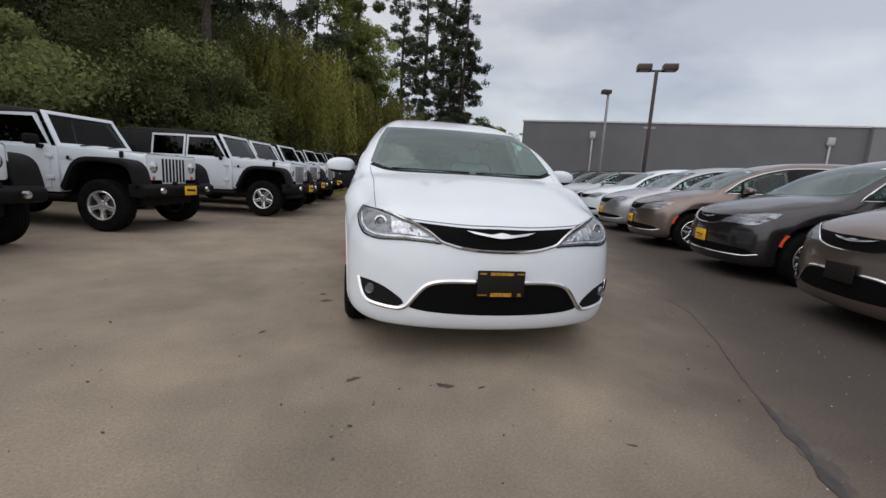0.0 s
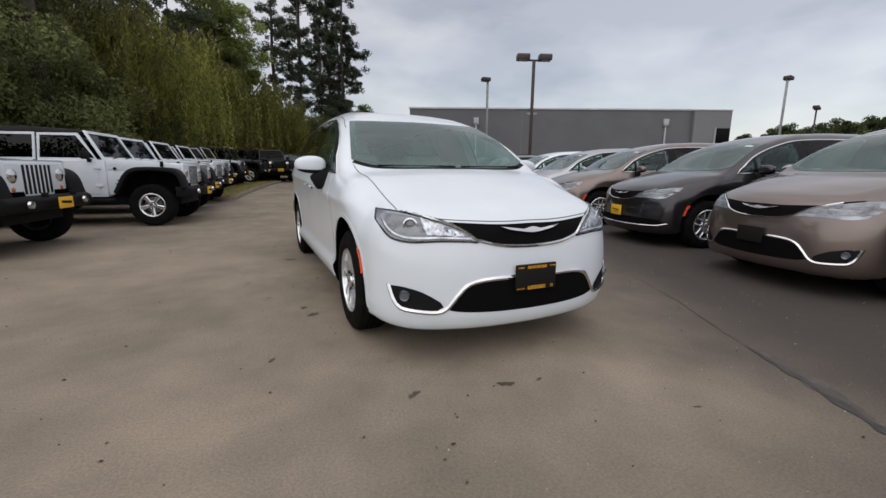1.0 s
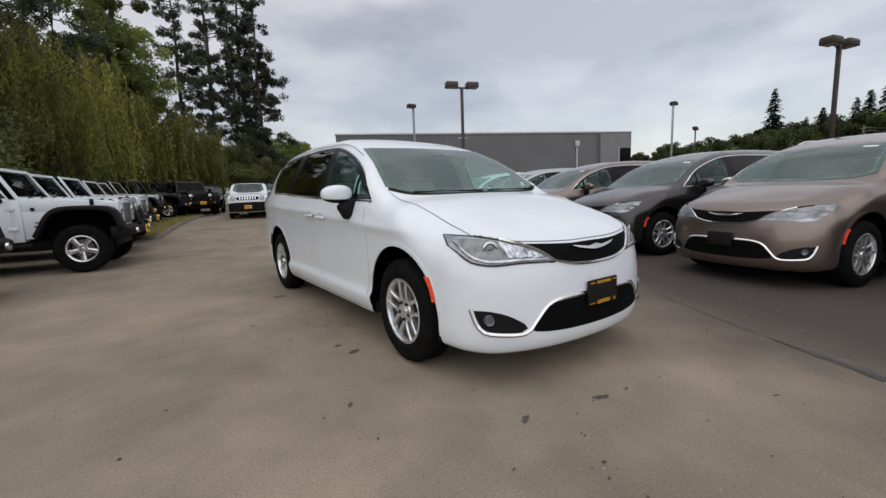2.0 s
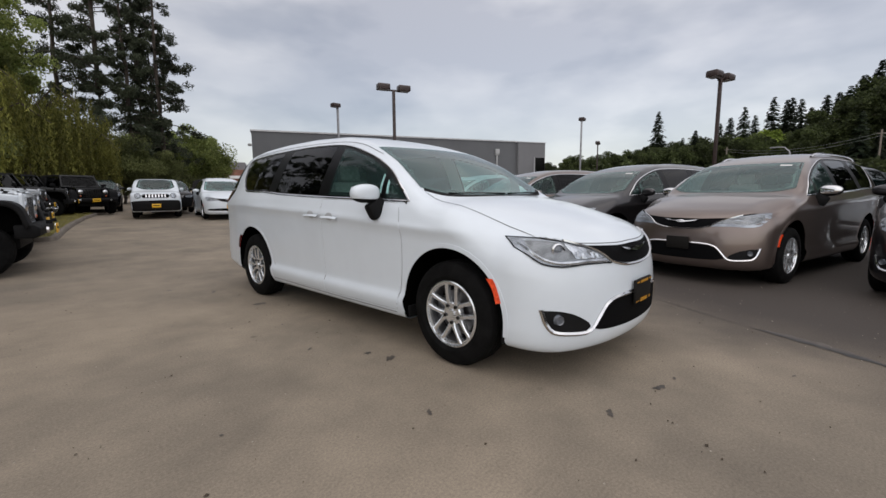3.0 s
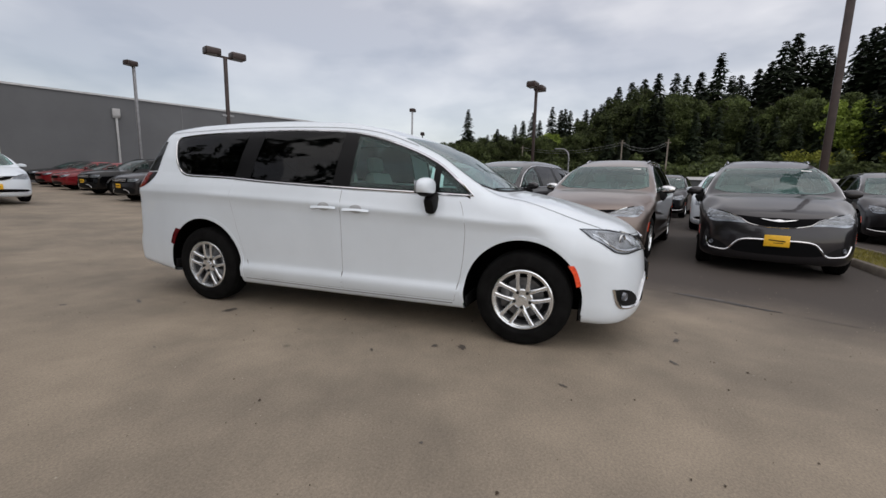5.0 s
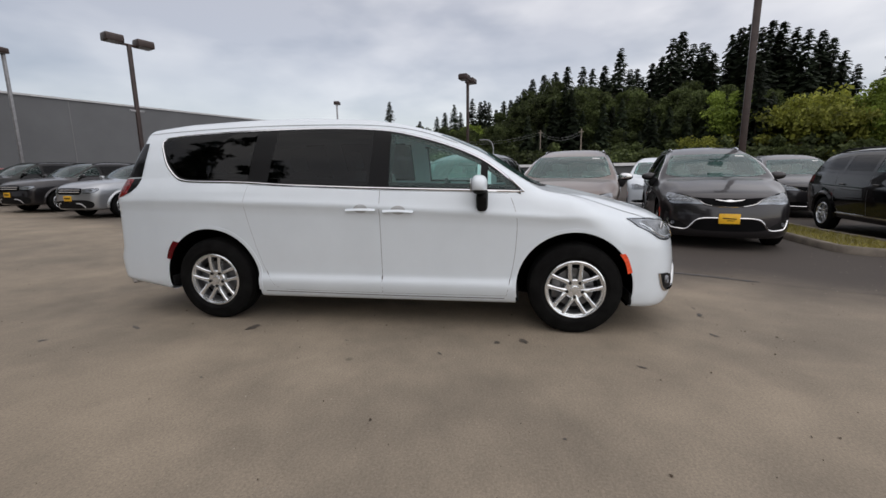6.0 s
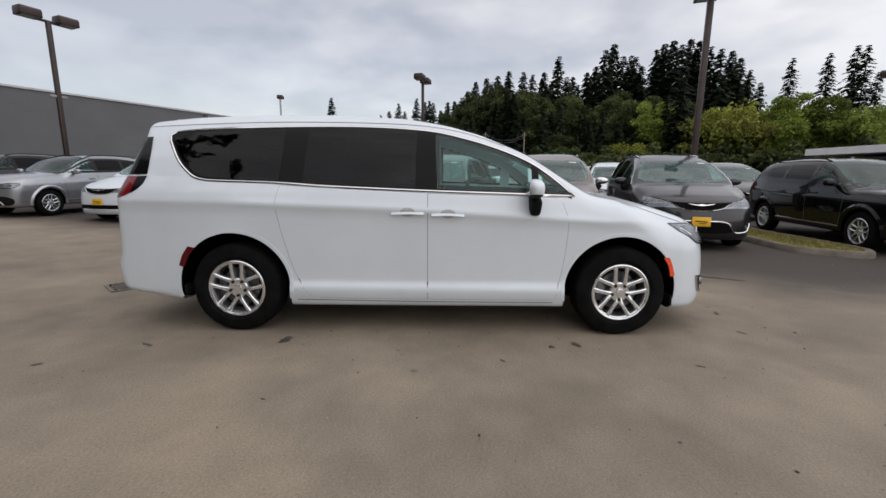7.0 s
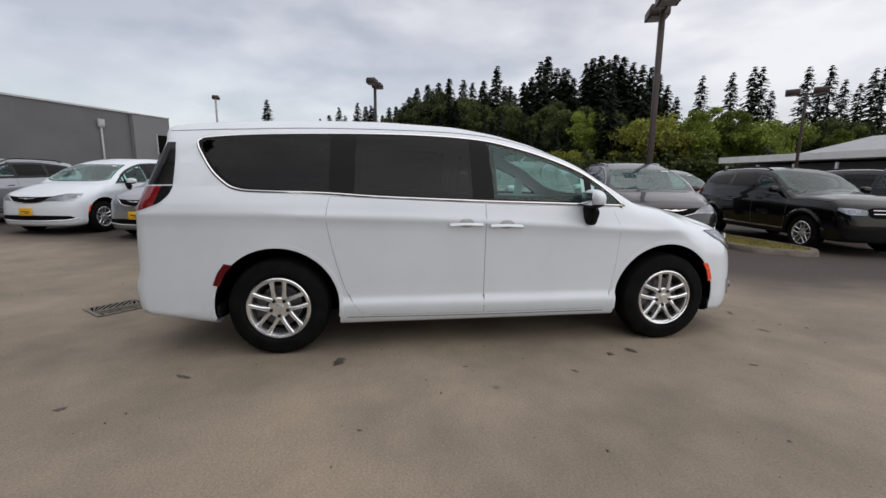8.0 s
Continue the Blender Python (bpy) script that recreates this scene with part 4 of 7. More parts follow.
# ---- off-road car, four doors ----
def offroader(paint_mat, label, top_mat=None, group="row of off-road cars", plate=True):
    top_mat = top_mat or SOFTTOP
    car = empty("offroad_car", label, "car", group)
    side = [(-0.72, 0.56), (0.92, 0.56), (0.98, 0.80), (1.12, 0.98), (1.82, 0.98), (1.98, 0.80), (2.04, 0.60), (2.16, 0.60), (2.18, 1.17), (-0.72, 1.19)]
    part("tub", prism(side, -0.79, 0.79, 0.02), paint_mat, car)
    part("underbody", box((0, 0.1, 0.50), (1.2, 4.0, 0.22), 0.02), PLASTIC, car)
    # hood and front wings, narrowing to the grille
    def taper(bm, y0, y1, w0, w1):
        for v in bm.verts:
            k = (v.co.y - y0) / (y1 - y0)
            v.co.x *= w0 + (w1 - w0) * min(max(k, 0), 1)
    hood = prism([(-0.70, 1.02), (-0.70, 1.205), (-1.2, 1.185), (-1.75, 1.15), (-1.93, 1.12), (-1.955, 1.06), (-1.955, 1.02)], -1, 1, 0.018)
    taper(hood, -0.70, -1.95, 0.76, 0.60)
    part("hood", hood, paint_mat, car)
    low = prism([(-0.70, 0.60), (-0.70, 1.03), (-1.93, 1.03), (-1.93, 0.74), (-1.2, 0.62)], -1, 1, 0.01)
    taper(low, -0.70, -1.95, 0.75, 0.58)
    part("front_wing", low, paint_mat, car)
    gr = part("grille", box((0, -1.965, 0.93), (1.24, 0.06, 0.46), 0.05, segs=3), paint_mat, car)
    for i in range(7):
        part("slot", box((-0.255 + 0.085 * i, -1.992, 0.94), (0.052, 0.012, 0.33), 0.004), INK, gr)
    for sx in (-1, 1):
        hl = part("headlight", lathe([(-0.03, 0.0), (-0.022, 0.05), (-0.008, 0.090), (0.0, 0.097), (0.01, 0.106), (0.03, 0.108)], 24), CHROME, car)
        hl.location, hl.rotation_euler = (sx * 0.465, -1.992, 0.985), (0, 0, math.pi / 2)
        tn = part("indicator", lathe([(-0.016, 0.0), (-0.010, 0.025), (0.0, 0.036)], 16), AMBERDULL, car)
        tn.location, tn.rotation_euler = (sx * 0.475, -1.994, 0.835), (0, 0, math.pi / 2)
        for ya, hh in ((-1.47, 0), (1.47, 1)):
            o = [(-0.60, 0.74), (-0.52, 0.98), (-0.36, 1.065), (0.22, 1.075), (0.42, 0.98), (0.62, 0.66)] if not hh else [(-0.58, 0.64), (-0.44, 0.93), (-0.28, 1.02), (0.28, 1.02), (0.44, 0.93), (0.56, 0.66)]
            o = [tuple(q) for q in dense(o, 0.07, False)]
            i2 = [(y * 0.91, z - 0.065) for y, z in reversed(o)]
            fl = prism([(ya + y, z) for y, z in o + i2], sx * 0.60, sx * 0.945, 0.022)
            part("fender_flare", fl, PLASTIC, car)
            part("wheel_well", prism([(ya + y * 0.93, z - 0.06) for y, z in o], sx * 0.30, sx * (0.80 if hh else 0.77)), WELL, car, smooth=False)
            wheel(car, sx * 0.80, ya, 0.405, 0.405, 0.222, 0.25, "five", side=sx, detail=False)
        part("side_indicator", box((sx * 0.90, -1.98, 0.945), (0.07, 0.03, 0.04), 0.01), AMBERDULL, car)
        # doors
        for y0, y1 in ((-0.60, 0.33), (0.36, 1.12)):
            rear = y0 > 0
            lowo = [(y0, 0.66), (y1 if not rear else 0.93, 0.66), (y1, 0.98 if rear else 0.66), (y1, 1.165), (y0, 1.175)] if rear else [(y0, 0.62), (y1, 0.62), (y1, 1.17), (y0, 1.175)]
            d = part("door", prism(lowo, sx * 0.79, sx * 0.805, 0.006), paint_mat, car)
            slant = 0.30 if not rear else 0.0
            fr = [(y0, 1.175), (y1, 1.17), (y1, 1.735), (y0 + slant, 1.745)]
            fi = shrink(fr, 0.065)
            n = 4
            vs, fs = [], []
            for x in (sx * 0.735, sx * 0.765):
                vs += [(x - sx * 0.10 * (z - 1.17) / 0.57, y, z) for y, z in fr] + [(x - sx * 0.10 * (z - 1.17) / 0.57, y, z) for y, z in fi.tolist()]
            for k in range(n):
                j = (k + 1) % n
                fs += [(k, j, n + j, n + k), (2 * n + k, 3 * n + k, 3 * n + j, 2 * n + j), (k, 2 * n + k, 2 * n + j, j), (n + k, n + j, 3 * n + j, 3 * n + k)]
            frm = mesh_of(vs, fs)
            bmesh.ops.recalc_face_normals(frm, faces=frm.faces)
            part("window_frame", frm, paint_mat, d, smooth=False)
            gv = [(sx * 0.752 - sx * 0.10 * (z - 1.17) / 0.57, y, z) for y, z in fi.tolist()]
            part("window", mesh_of(gv, [(0, 1, 2, 3)]), TINT, d, smooth=False)
            part("door_handle", box((sx * 0.825, y1 - 0.16, 1.07), (0.03, 0.17, 0.035), 0.01), PLASTIC, d)
            for hz in (0.78, 1.06):
                part("hinge", box((sx * 0.812, y0 + 0.0, hz), (0.02, 0.12, 0.05), 0.006), paint_mat, d)
        part("rear_soft_panel", prism([(1.14, 1.18), (2.16, 1.18), (2.04, 1.74), (1.14, 1.76)], sx * 0.66, sx * 0.745, 0.02), top_mat, car)
        m = part("door_mirror", box((sx * 0.96, -0.50, 1.28), (0.20, 0.09, 0.17), 0.03), PLASTIC, car)
        part("mirror_arm", box((sx * 0.83, -0.50, 1.18), (0.10, 0.05, 0.06), 0.012), PLASTIC, m)
        part("side_step", box((sx * 0.80, 0.02, 0.50), (0.10, 1.7, 0.07), 0.02), PLASTIC, car)
        part("hood_catch", box((sx * 0.645, -1.62, 1.13), (0.035, 0.06, 0.09), 0.012), PLASTIC, car)
        part("side_vent", lathe([(-0.012, 0.0), (-0.010, 0.02), (0.0, 0.03)], 14), PLASTIC, car).matrix_local = Matrix.Translation((sx * 0.765, -0.86, 1.05)) @ Matrix.Rotation(0 if sx < 0 else math.pi, 4, "Z")
        for k in range(2):
            part("print_bar", box((sx * 0.757, -0.98, 0.86 - 0.055 * k), (0.006, 0.22 + 0.05 * k, 0.016)), INK, car, smooth=False)
    # windscreen frame
    def leaned(pts, t):
        return [(x, -0.66 + (z - 1.19) * 0.48 - dy, z) for dy in (0, t) for x, z in pts]
    outer, inner = [(-0.74, 1.19), (0.74, 1.19), (0.66, 1.80), (-0.66, 1.80)], [(-0.665, 1.25), (0.665, 1.25), (0.60, 1.735), (-0.60, 1.735)]
    vs = leaned(outer + inner, 0.05)
    fs = []
    for k in range(4):
        j = (k + 1) % 4
        fs += [(k, j, 4 + j, 4 + k), (8 + k, 12 + k, 12 + j, 8 + j), (k, 8 + k, 8 + j, j), (4 + k, 4 + j, 12 + j, 12 + k)]
    wf = mesh_of(vs, fs)
    bmesh.ops.recalc_face_normals(wf, faces=wf.faces)
    bmesh.ops.bevel(wf, geom=list(wf.edges), offset=0.012, segments=2, affect="EDGES", profile=0.5)
    ws = part("windscreen_frame", wf, paint_mat, car)
    part("windscreen", mesh_of(leaned(inner, 0.025)[4:], [(0, 1, 2, 3)]), CLEAR_DARK, ws, smooth=False)
    for x in (-0.35, 0.20):
        part("wiper", cyl((x, -0.70, 1.225), (x + 0.42, -0.66, 1.27), 0.012, n=6), PLASTIC, ws)
    part("roof", prism([(-0.34, 1.76), (-0.30, 1.81), (0.4, 1.85), (1.6, 1.84), (2.06, 1.76), (2.06, 1.72), (-0.3, 1.735)], -0.665, 0.665, 0.02), top_mat, car)
    part("tailgate_panel", prism([(2.12, 1.18), (2.18, 1.18), (2.07, 1.75), (2.02, 1.75)], -0.70, 0.70, 0.01), top_mat, car)
    bump = prism([(-2.26, 0.58), (-2.27, 0.70), (-2.20, 0.745), (-1.98, 0.745), (-1.98, 0.56), (-2.18, 0.55)], -0.88, 0.88, 0.02)
    for v in bump.verts:
        if abs(v.co.x) > 0.6:
            v.co.y += 0.10
            v.co.z += 0.01 * (v.co.z > 0.7)
    bp = part("front_bumper", bump, PLASTIC, car)
    for sx in (-1, 1):
        fog = part("fog_lamp", lathe([(-0.006, 0.0), (0.0, 0.045), (0.03, 0.05)], 16), CHROME, bp)
        fog.location, fog.rotation_euler = (sx * 0.58, -2.24, 0.66), (0, 0, math.pi / 2)
        part("tow_hook", box((sx * 0.30, -2.22, 0.77), (0.03, 0.08, 0.06), 0.01), PLASTIC, bp)
    part("rear_bumper", box((0, 2.30, 0.66), (1.7, 0.22, 0.2), 0.04), PLASTIC, car)
    sp = part("spare_wheel", lathe([(-0.12, 0.24), (-0.13, 0.38), (-0.09, 0.405), (0.09, 0.405), (0.13, 0.38), (0.12, 0.0)], 28), RUBBER, car)
    sp.location, sp.rotation_euler = (0, 2.33, 1.05), (0, 0, math.pi / 2)
    part("dashboard", box((0, -0.42, 1.10), (1.36, 0.35, 0.22), 0.05), DASH, car)
    for y in (0.15, 1.0):
        for x in (-0.36, 0.36):
            st = bmesh.new()
            add_box(st, (x, y + 0.25, 1.12), (0.46, 0.14, 0.62), 0.05)
            add_box(st, (x, y + 0.29, 1.50), (0.24, 0.09, 0.16), 0.04)
            add_box(st, (x, y, 0.85), (0.46, 0.5, 0.5), 0.05)
            part("seat", st, SEATDARK, car)
    lift = lambda z: float(np.interp(z, [0, 0.78, 1.19, 1.80, 2.0], [0, 0.78, 1.262, 1.80, 2.0]))
    for o in car.children_recursive:
        if o.type == "MESH" and o.parent.name.split(".")[0] != "wheel":
            if o.location.length > 0:
                o.location.z = lift(o.location.z)
            else:
                for v in o.data.vertices:
                    v.co.z = lift(v.co.z)
    if plate:
        pb = part("plate_board", box((0.0, -2.285, 0.655), (0.305, 0.012, 0.155), 0.004), YELLOW, car)
        part("print_bar", box((0.0, -2.293, 0.66), (0.22, 0.003, 0.035), turn=Euler((0, radians(4), 0)).to_matrix()), INK, pb, smooth=False)
    return car


# ---- sport utility cars and saloons ----
SUV = dict(
    half=0.92,
    top=[(-2.6, 0.80), (-2.42, 0.95), (-2.25, 1.035), (-1.9, 1.095), (-1.5, 1.13), (-1.2, 1.15), (-1.0, 1.185), (-0.82, 1.29), (-0.40, 1.54), (-0.08, 1.635), (0.4, 1.69), (1.0, 1.70), (1.7, 1.68), (2.2, 1.62), (2.6, 1.52)],
    crown=[(-2.5, 0.12), (-1.3, 0.12), (-0.9, 0.22), (0, 0.09), (2.5, 0.09)],
    inset=[(0.2, 0.10), (0.30, 0.05), (0.45, 0.03), (0.7, 0.0), (0.95, 0.0), (1.02, 0.03), (1.12, 0.05), (1.35, 0.13), (1.6, 0.25), (1.75, 0.34)],
    plan=[(-2.5, 0.16), (-2.2, 0.08), (-1.8, 0.02), (-1.2, 0.0), (1.6, 0.0), (2.1, 0.05), (2.5, 0.13)],
    nose=[(0.2, -2.28), (0.3, -2.38), (0.5, -2.42), (0.75, -2.405), (0.92, -2.35), (1.05, -2.12), (1.2, -1.2)],
    bow=(0.16, 0.22),
    tail=[(0.2, 2.28), (0.35, 2.40), (0.6, 2.44), (0.9, 2.42), (1.1, 2.38), (1.35, 2.22), (1.55, 2.08), (1.6, 2.16), (1.8, 2.16)],
    bow_tail=0.10,
    base=[(-2.4, 0.25), (-1.2, 0.28), (1.2, 0.28), (2.4, 0.33)],
)
SUV_DLO = [(-1.02, 1.145), (-1.02, 1.145), (0.0, 1.165), (1.0, 1.195), (1.75, 1.235), (1.90, 1.27), (1.98, 1.36), (1.93, 1.46), (1.7, 1.53), (1.0, 1.595), (0.3, 1.59), (-0.12, 1.545), (-0.50, 1.40), (-0.86, 1.205)]
RENEGADE = dict(
    SUV, half=0.90, round_top=0.09, round_nose=0.07,
    crown=[(-2.5, 0.05), (-1.0, 0.07), (0, 0.06), (2.5, 0.06)],
    top=[(-2.3, 0.9), (-2.08, 1.04), (-1.8, 1.10), (-1.2, 1.15), (-0.95, 1.22), (-0.62, 1.50), (-0.35, 1.63), (0.1, 1.69), (1.0, 1.70), (1.8, 1.66), (2.3, 1.62)],
    inset=[(0.2, 0.06), (0.35, 0.02), (0.6, 0.0), (1.0, 0.0), (1.12, 0.025), (1.4, 0.07), (1.6, 0.12), (1.75, 0.18)],
    nose=[(0.2, -2.0), (0.35, -2.09), (0.6, -2.12), (0.95, -2.09), (1.05, -1.98), (1.2, -1.3)],
    plan=[(-2.3, 0.06), (-1.9, 0.015), (-1.2, 0.0), (1.6, 0.0), (2.1, 0.05)],
    bow=(0.06, 0.07),
    tail=[(0.2, 1.95), (0.4, 2.06), (0.7, 2.10), (1.1, 2.08), (1.4, 2.0), (1.7, 1.9)],
)
SALOON = dict(
    SUV, half=0.90,
    top=[(-2.6, 0.6), (-2.42, 0.74), (-2.2, 0.83), (-1.6, 0.93), (-1.15, 0.98), (-0.8, 1.14), (-0.3, 1.36), (0.1, 1.44), (0.6, 1.45), (1.1, 1.38), (1.6, 1.20), (1.9, 1.08), (2.4, 1.04)],
    inset=[(0.2, 0.09), (0.35, 0.03), (0.6, 0.0), (0.8, 0.0), (0.92, 0.03), (1.0, 0.06), (1.2, 0.17), (1.4, 0.30), (1.6, 0.4)],
    tail=[(0.2, 2.25), (0.4, 2.38), (0.8, 2.40), (1.0, 2.34), (1.3, 2.2)],
)
SALOON_DLO = [(-0.95, 1.0), (-0.95, 1.0), (0.3, 1.02), (1.15, 1.05), (1.45, 1.09), (1.0, 1.30), (0.6, 1.35), (0.1, 1.345), (-0.3, 1.265)]


def family_car(kind, shell, dlo, paint_mat, label, axle, face, group="", cladding=False, plate=True, step=0.08, style="ten", rails=False, grille_h=(0.72, 0.90), bars=True):
    S = shell
    car = empty(kind, label, "car", group)
    rw = 0.35
    axles = ((-axle, rw), (axle, rw))
    d = dense(dlo, 0.05)
    tmid = float(np.max(d[:, 1]))
    base_y = float(d[0, 0])
    # windscreen outline found from the top line
    ys = np.linspace(-1.6, 0.6, 200)
    z = S.top(ys)
    belt = float(d[0, 1])
    y0 = float(ys[np.argmax(z > belt + 0.02)])
    y1 = float(ys[np.argmax(z > tmid + 0.03)]) if np.any(z > tmid + 0.03) else 0.1
    hw = S.half - 0.20
    screen = [(0.0, y0 + 0.02), (hw * 0.6, y0 + 0.07), (hw, y0 + 0.25), (hw, y0 + 0.25), (hw - 0.10, y1 + 0.02), (hw - 0.10, y1 + 0.02), (0, y1 - 0.03), (-hw + 0.10, y1 + 0.02), (-hw + 0.10, y1 + 0.02), (-hw, y0 + 0.25), (-hw, y0 + 0.25), (-hw * 0.6, y0 + 0.07)]
    holes = [("side", shrink(d, 0.05)), ("top", shrink(dense(screen, 0.05), 0.04))]
    part("body", S.hull((28, 84, 26), axles, 0.41, holes), [paint_mat, PLASTIC], car, sharp=60)
    part("windscreen", S.skin("top", screen, 0.004, step), SMOKE, car)
    part("windscreen_band", S.ring("top", screen, 0.07, 0.002, step), GLOSSBLACK, car)
    for side in ("right", "left"):
        sx = -1 if side == "right" else 1
        cut = 0.02
        ahead = [tuple(q) for q in d if q[0] <= cut]
        turn = next((k for k in range(1, len(ahead)) if ahead[k][1] - ahead[k - 1][1] > 0.15), 0)
        part("front_door_window", S.skin(side, ahead[turn:] + ahead[:turn], 0.004, step), CLEAR, car)
        part("rear_door_window", S.skin(side, [tuple(q) for q in d if q[0] > cut], 0.004, step), TINT, car)
        part("window_surround", S.ring(side, dlo, 0.06, 0.006, step), GLOSSBLACK, car)
        for yp in (0.02, 0.95 if axle > 1.35 else 0.85):
            zt = [q for q in d if abs(q[0] - yp) < 0.08]
            part("pillar_cover", S.ribbon(side, [(yp, min(q[1] for q in zt)), (yp, max(q[1] for q in zt))], 0.10, 0.007), paint_mat if kind == "saloon_car" else GLOSSBLACK, car)
        for line in ([(0.0, 0.40), (0.0, belt)], [(-1.0, belt - 0.02), (-1.02, 0.8), (-0.95, 0.42)], [(-0.95, 0.40), (0.0, 0.39), (0.85, 0.40)], [(0.85, 0.40), (1.05, 0.62), (1.08, belt)]):
            part("panel_gap", S.ribbon(side, line, 0.008, 0.0015, step=0.08), SEAM, car)
        for yh in (-0.12, 0.88):
            part("door_handle", S.ribbon(side, [(yh, belt - 0.16), (yh - 0.16, belt - 0.165)], 0.03, 0.012, crest=0.03), paint_mat, car)
        if cladding:
            part("sill_trim", S.ribbon(side, [(-axle + 0.45, 0.40), (axle - 0.45, 0.40)], 0.035, 0.006, crest=0.012), CHROME, car)
        for ya, za in axles:
            an = np.linspace(radians(-15), radians(195), 30)
            arc = np.stack([ya + 0.41 * np.cos(an), np.maximum(za + 0.41 * np.sin(an), 0.27)], 1)
            out = S.on(side, arc)
            n = len(arc)
            inner = np.stack([np.full(n, sx * 0.50), arc[:, 0], arc[:, 1]], 1)
            part("wheel_well", mesh_of(np.vstack([out, inner]).tolist(), [(i, i + 1, n + i + 1, n + i) for i in range(n - 1)] + [tuple(range(n, 2 * n))]), WELL, car)
            an = np.linspace(radians(-5), radians(185), 26)
            part("arch_trim", S.ribbon(side, np.stack([ya + 0.445 * np.cos(an), za + 0.445 * np.sin(an)], 1), 0.085 if kind == "suv_car" and cladding else 0.05, 0.004, crest=0.035 if kind == "suv_car" and cladding else 0.012), PLASTIC if cladding and kind != "suv_car" else paint_mat, car)
            wheel(car, sx * (S.half - 0.135), ya, rw, 0.355, 0.225, 0.22, style, side=sx, detail=False)
        m = part("door_mirror", box((sx * (S.half + 0.055), base_y + 0.33, belt + 0.05), (0.18, 0.11, 0.13), 0.045, segs=3), paint_mat, car)
        part("mirror_arm", box((sx * (S.half - 0.03), base_y + 0.33, belt + 0.0), (0.14, 0.07, 0.05), 0.02), PLASTIC, m)
        fz = 1 if sx > 0 else -1
        hl = part("headlight", S.skin("front", [(fz * x, zz) for x, zz in face["lamp"]], 0.003, 0.04), material_headlamp(), car)
        part("lens", S.skin("front", [(fz * x, zz) for x, zz in face["lamp"]], 0.012, 0.04, 0.01), LENS, hl)
        lx0, lz0 = np.mean(face["lamp"], 0)
        part("bezel", S.ribbon("front", [(fz * x, zz) for x, zz in face["lamp"]], 0.014, 0.005, True, 0.04), GLOSSBLACK, hl)
        for e in (-0.10, 0.06):
            part("lamp_bowl", S.skin("front", [(fz * (lx0 + e + 0.048 * math.cos(a)), lz0 + 0.036 * math.sin(a)) for a in np.linspace(0, 2 * math.pi, 11)[:-1]], 0.006, 0.03), LAMPBOWL, hl)
        tl = [(axle + 0.62, belt - 0.12), (axle + 0.62, belt - 0.12), (axle + 0.66, belt + 0.02), (axle + 0.86, belt + 0.0), (axle + 0.86, belt - 0.14), (axle + 0.86, belt - 0.14)]
        part("tail_light", S.skin(side, tl, 0.006, 0.05, 0.01), REDLENS, car)
        if rails:
            yy = np.linspace(-0.05, 1.7, 10)
            zz = [S.on("top", [(sx * 0.56, y)])[0][2] for y in yy]
            pts = [Vector((sx * 0.56, y, q + 0.04 * min(1, min(y + 0.05, 1.7 - y) / 0.2 + 0.1))) for y, q in zip(yy, zz)]
            part("roof_rail", mesh_of(*tube(pts, [0.016] * len(pts), 8)), PLASTIC, car)
    g = part("grille", S.skin("front", face["grille"], 0.004, 0.05), MESHMAT, car)
    if bars:
        za, zb = grille_h
        for k in (0.35, 0.7):
            zz = za + (zb - za) * k
            part("grille_bar", S.ribbon("front", [(-0.42, zz), (0, zz), (0.42, zz)], 0.022, 0.008, crest=0.016), CHROME, g)
    part("lower_grille", S.skin("front", face["lower"], 0.004, 0.05), PLASTIC, car)
    if cladding and plate:
        for sx in (-1, 1):
            part("skid_trim", S.ribbon("front", [(sx * x, z) for x, z in ((0.30, 0.46), (0.42, 0.45), (0.50, 0.40), (0.54, 0.33))], 0.035, 0.010, step=0.04, crest=0.02), COPING, car)
    if plate:
        q = S.on("front", [(0.0, 0.60 if cladding else 0.52)])[0]
        pb = part("plate_board", box((0, q[1] - 0.012, q[2]), (0.31, 0.014, 0.155), 0.004), YELLOW, car)
        part("print_bar", box((0, q[1] - 0.021, q[2] + 0.004), (0.22, 0.003, 0.035)), INK, pb, smooth=False)
    part("cabin_floor", box((0, 0.4, 0.50), (1.5, 3.0, 0.05), 0.01), DASH, car)
    part("dashboard", box((0, base_y + 0.25, belt - 0.12), (1.4, 0.5, 0.24), 0.06), DASH, car)
    for y in (0.1, 0.95):
        for x in (-0.38, 0.38):
            st = bmesh.new()
            add_box(st, (x, y + 0.25, belt - 0.15), (0.46, 0.14, 0.62), 0.05)
            add_box(st, (x, y + 0.30, belt + 0.22), (0.24, 0.09, 0.15), 0.04)
            add_box(st, (x, y, 0.62), (0.46, 0.5, 0.3), 0.05)
            part("seat", st, SEATDARK, car)
    return car


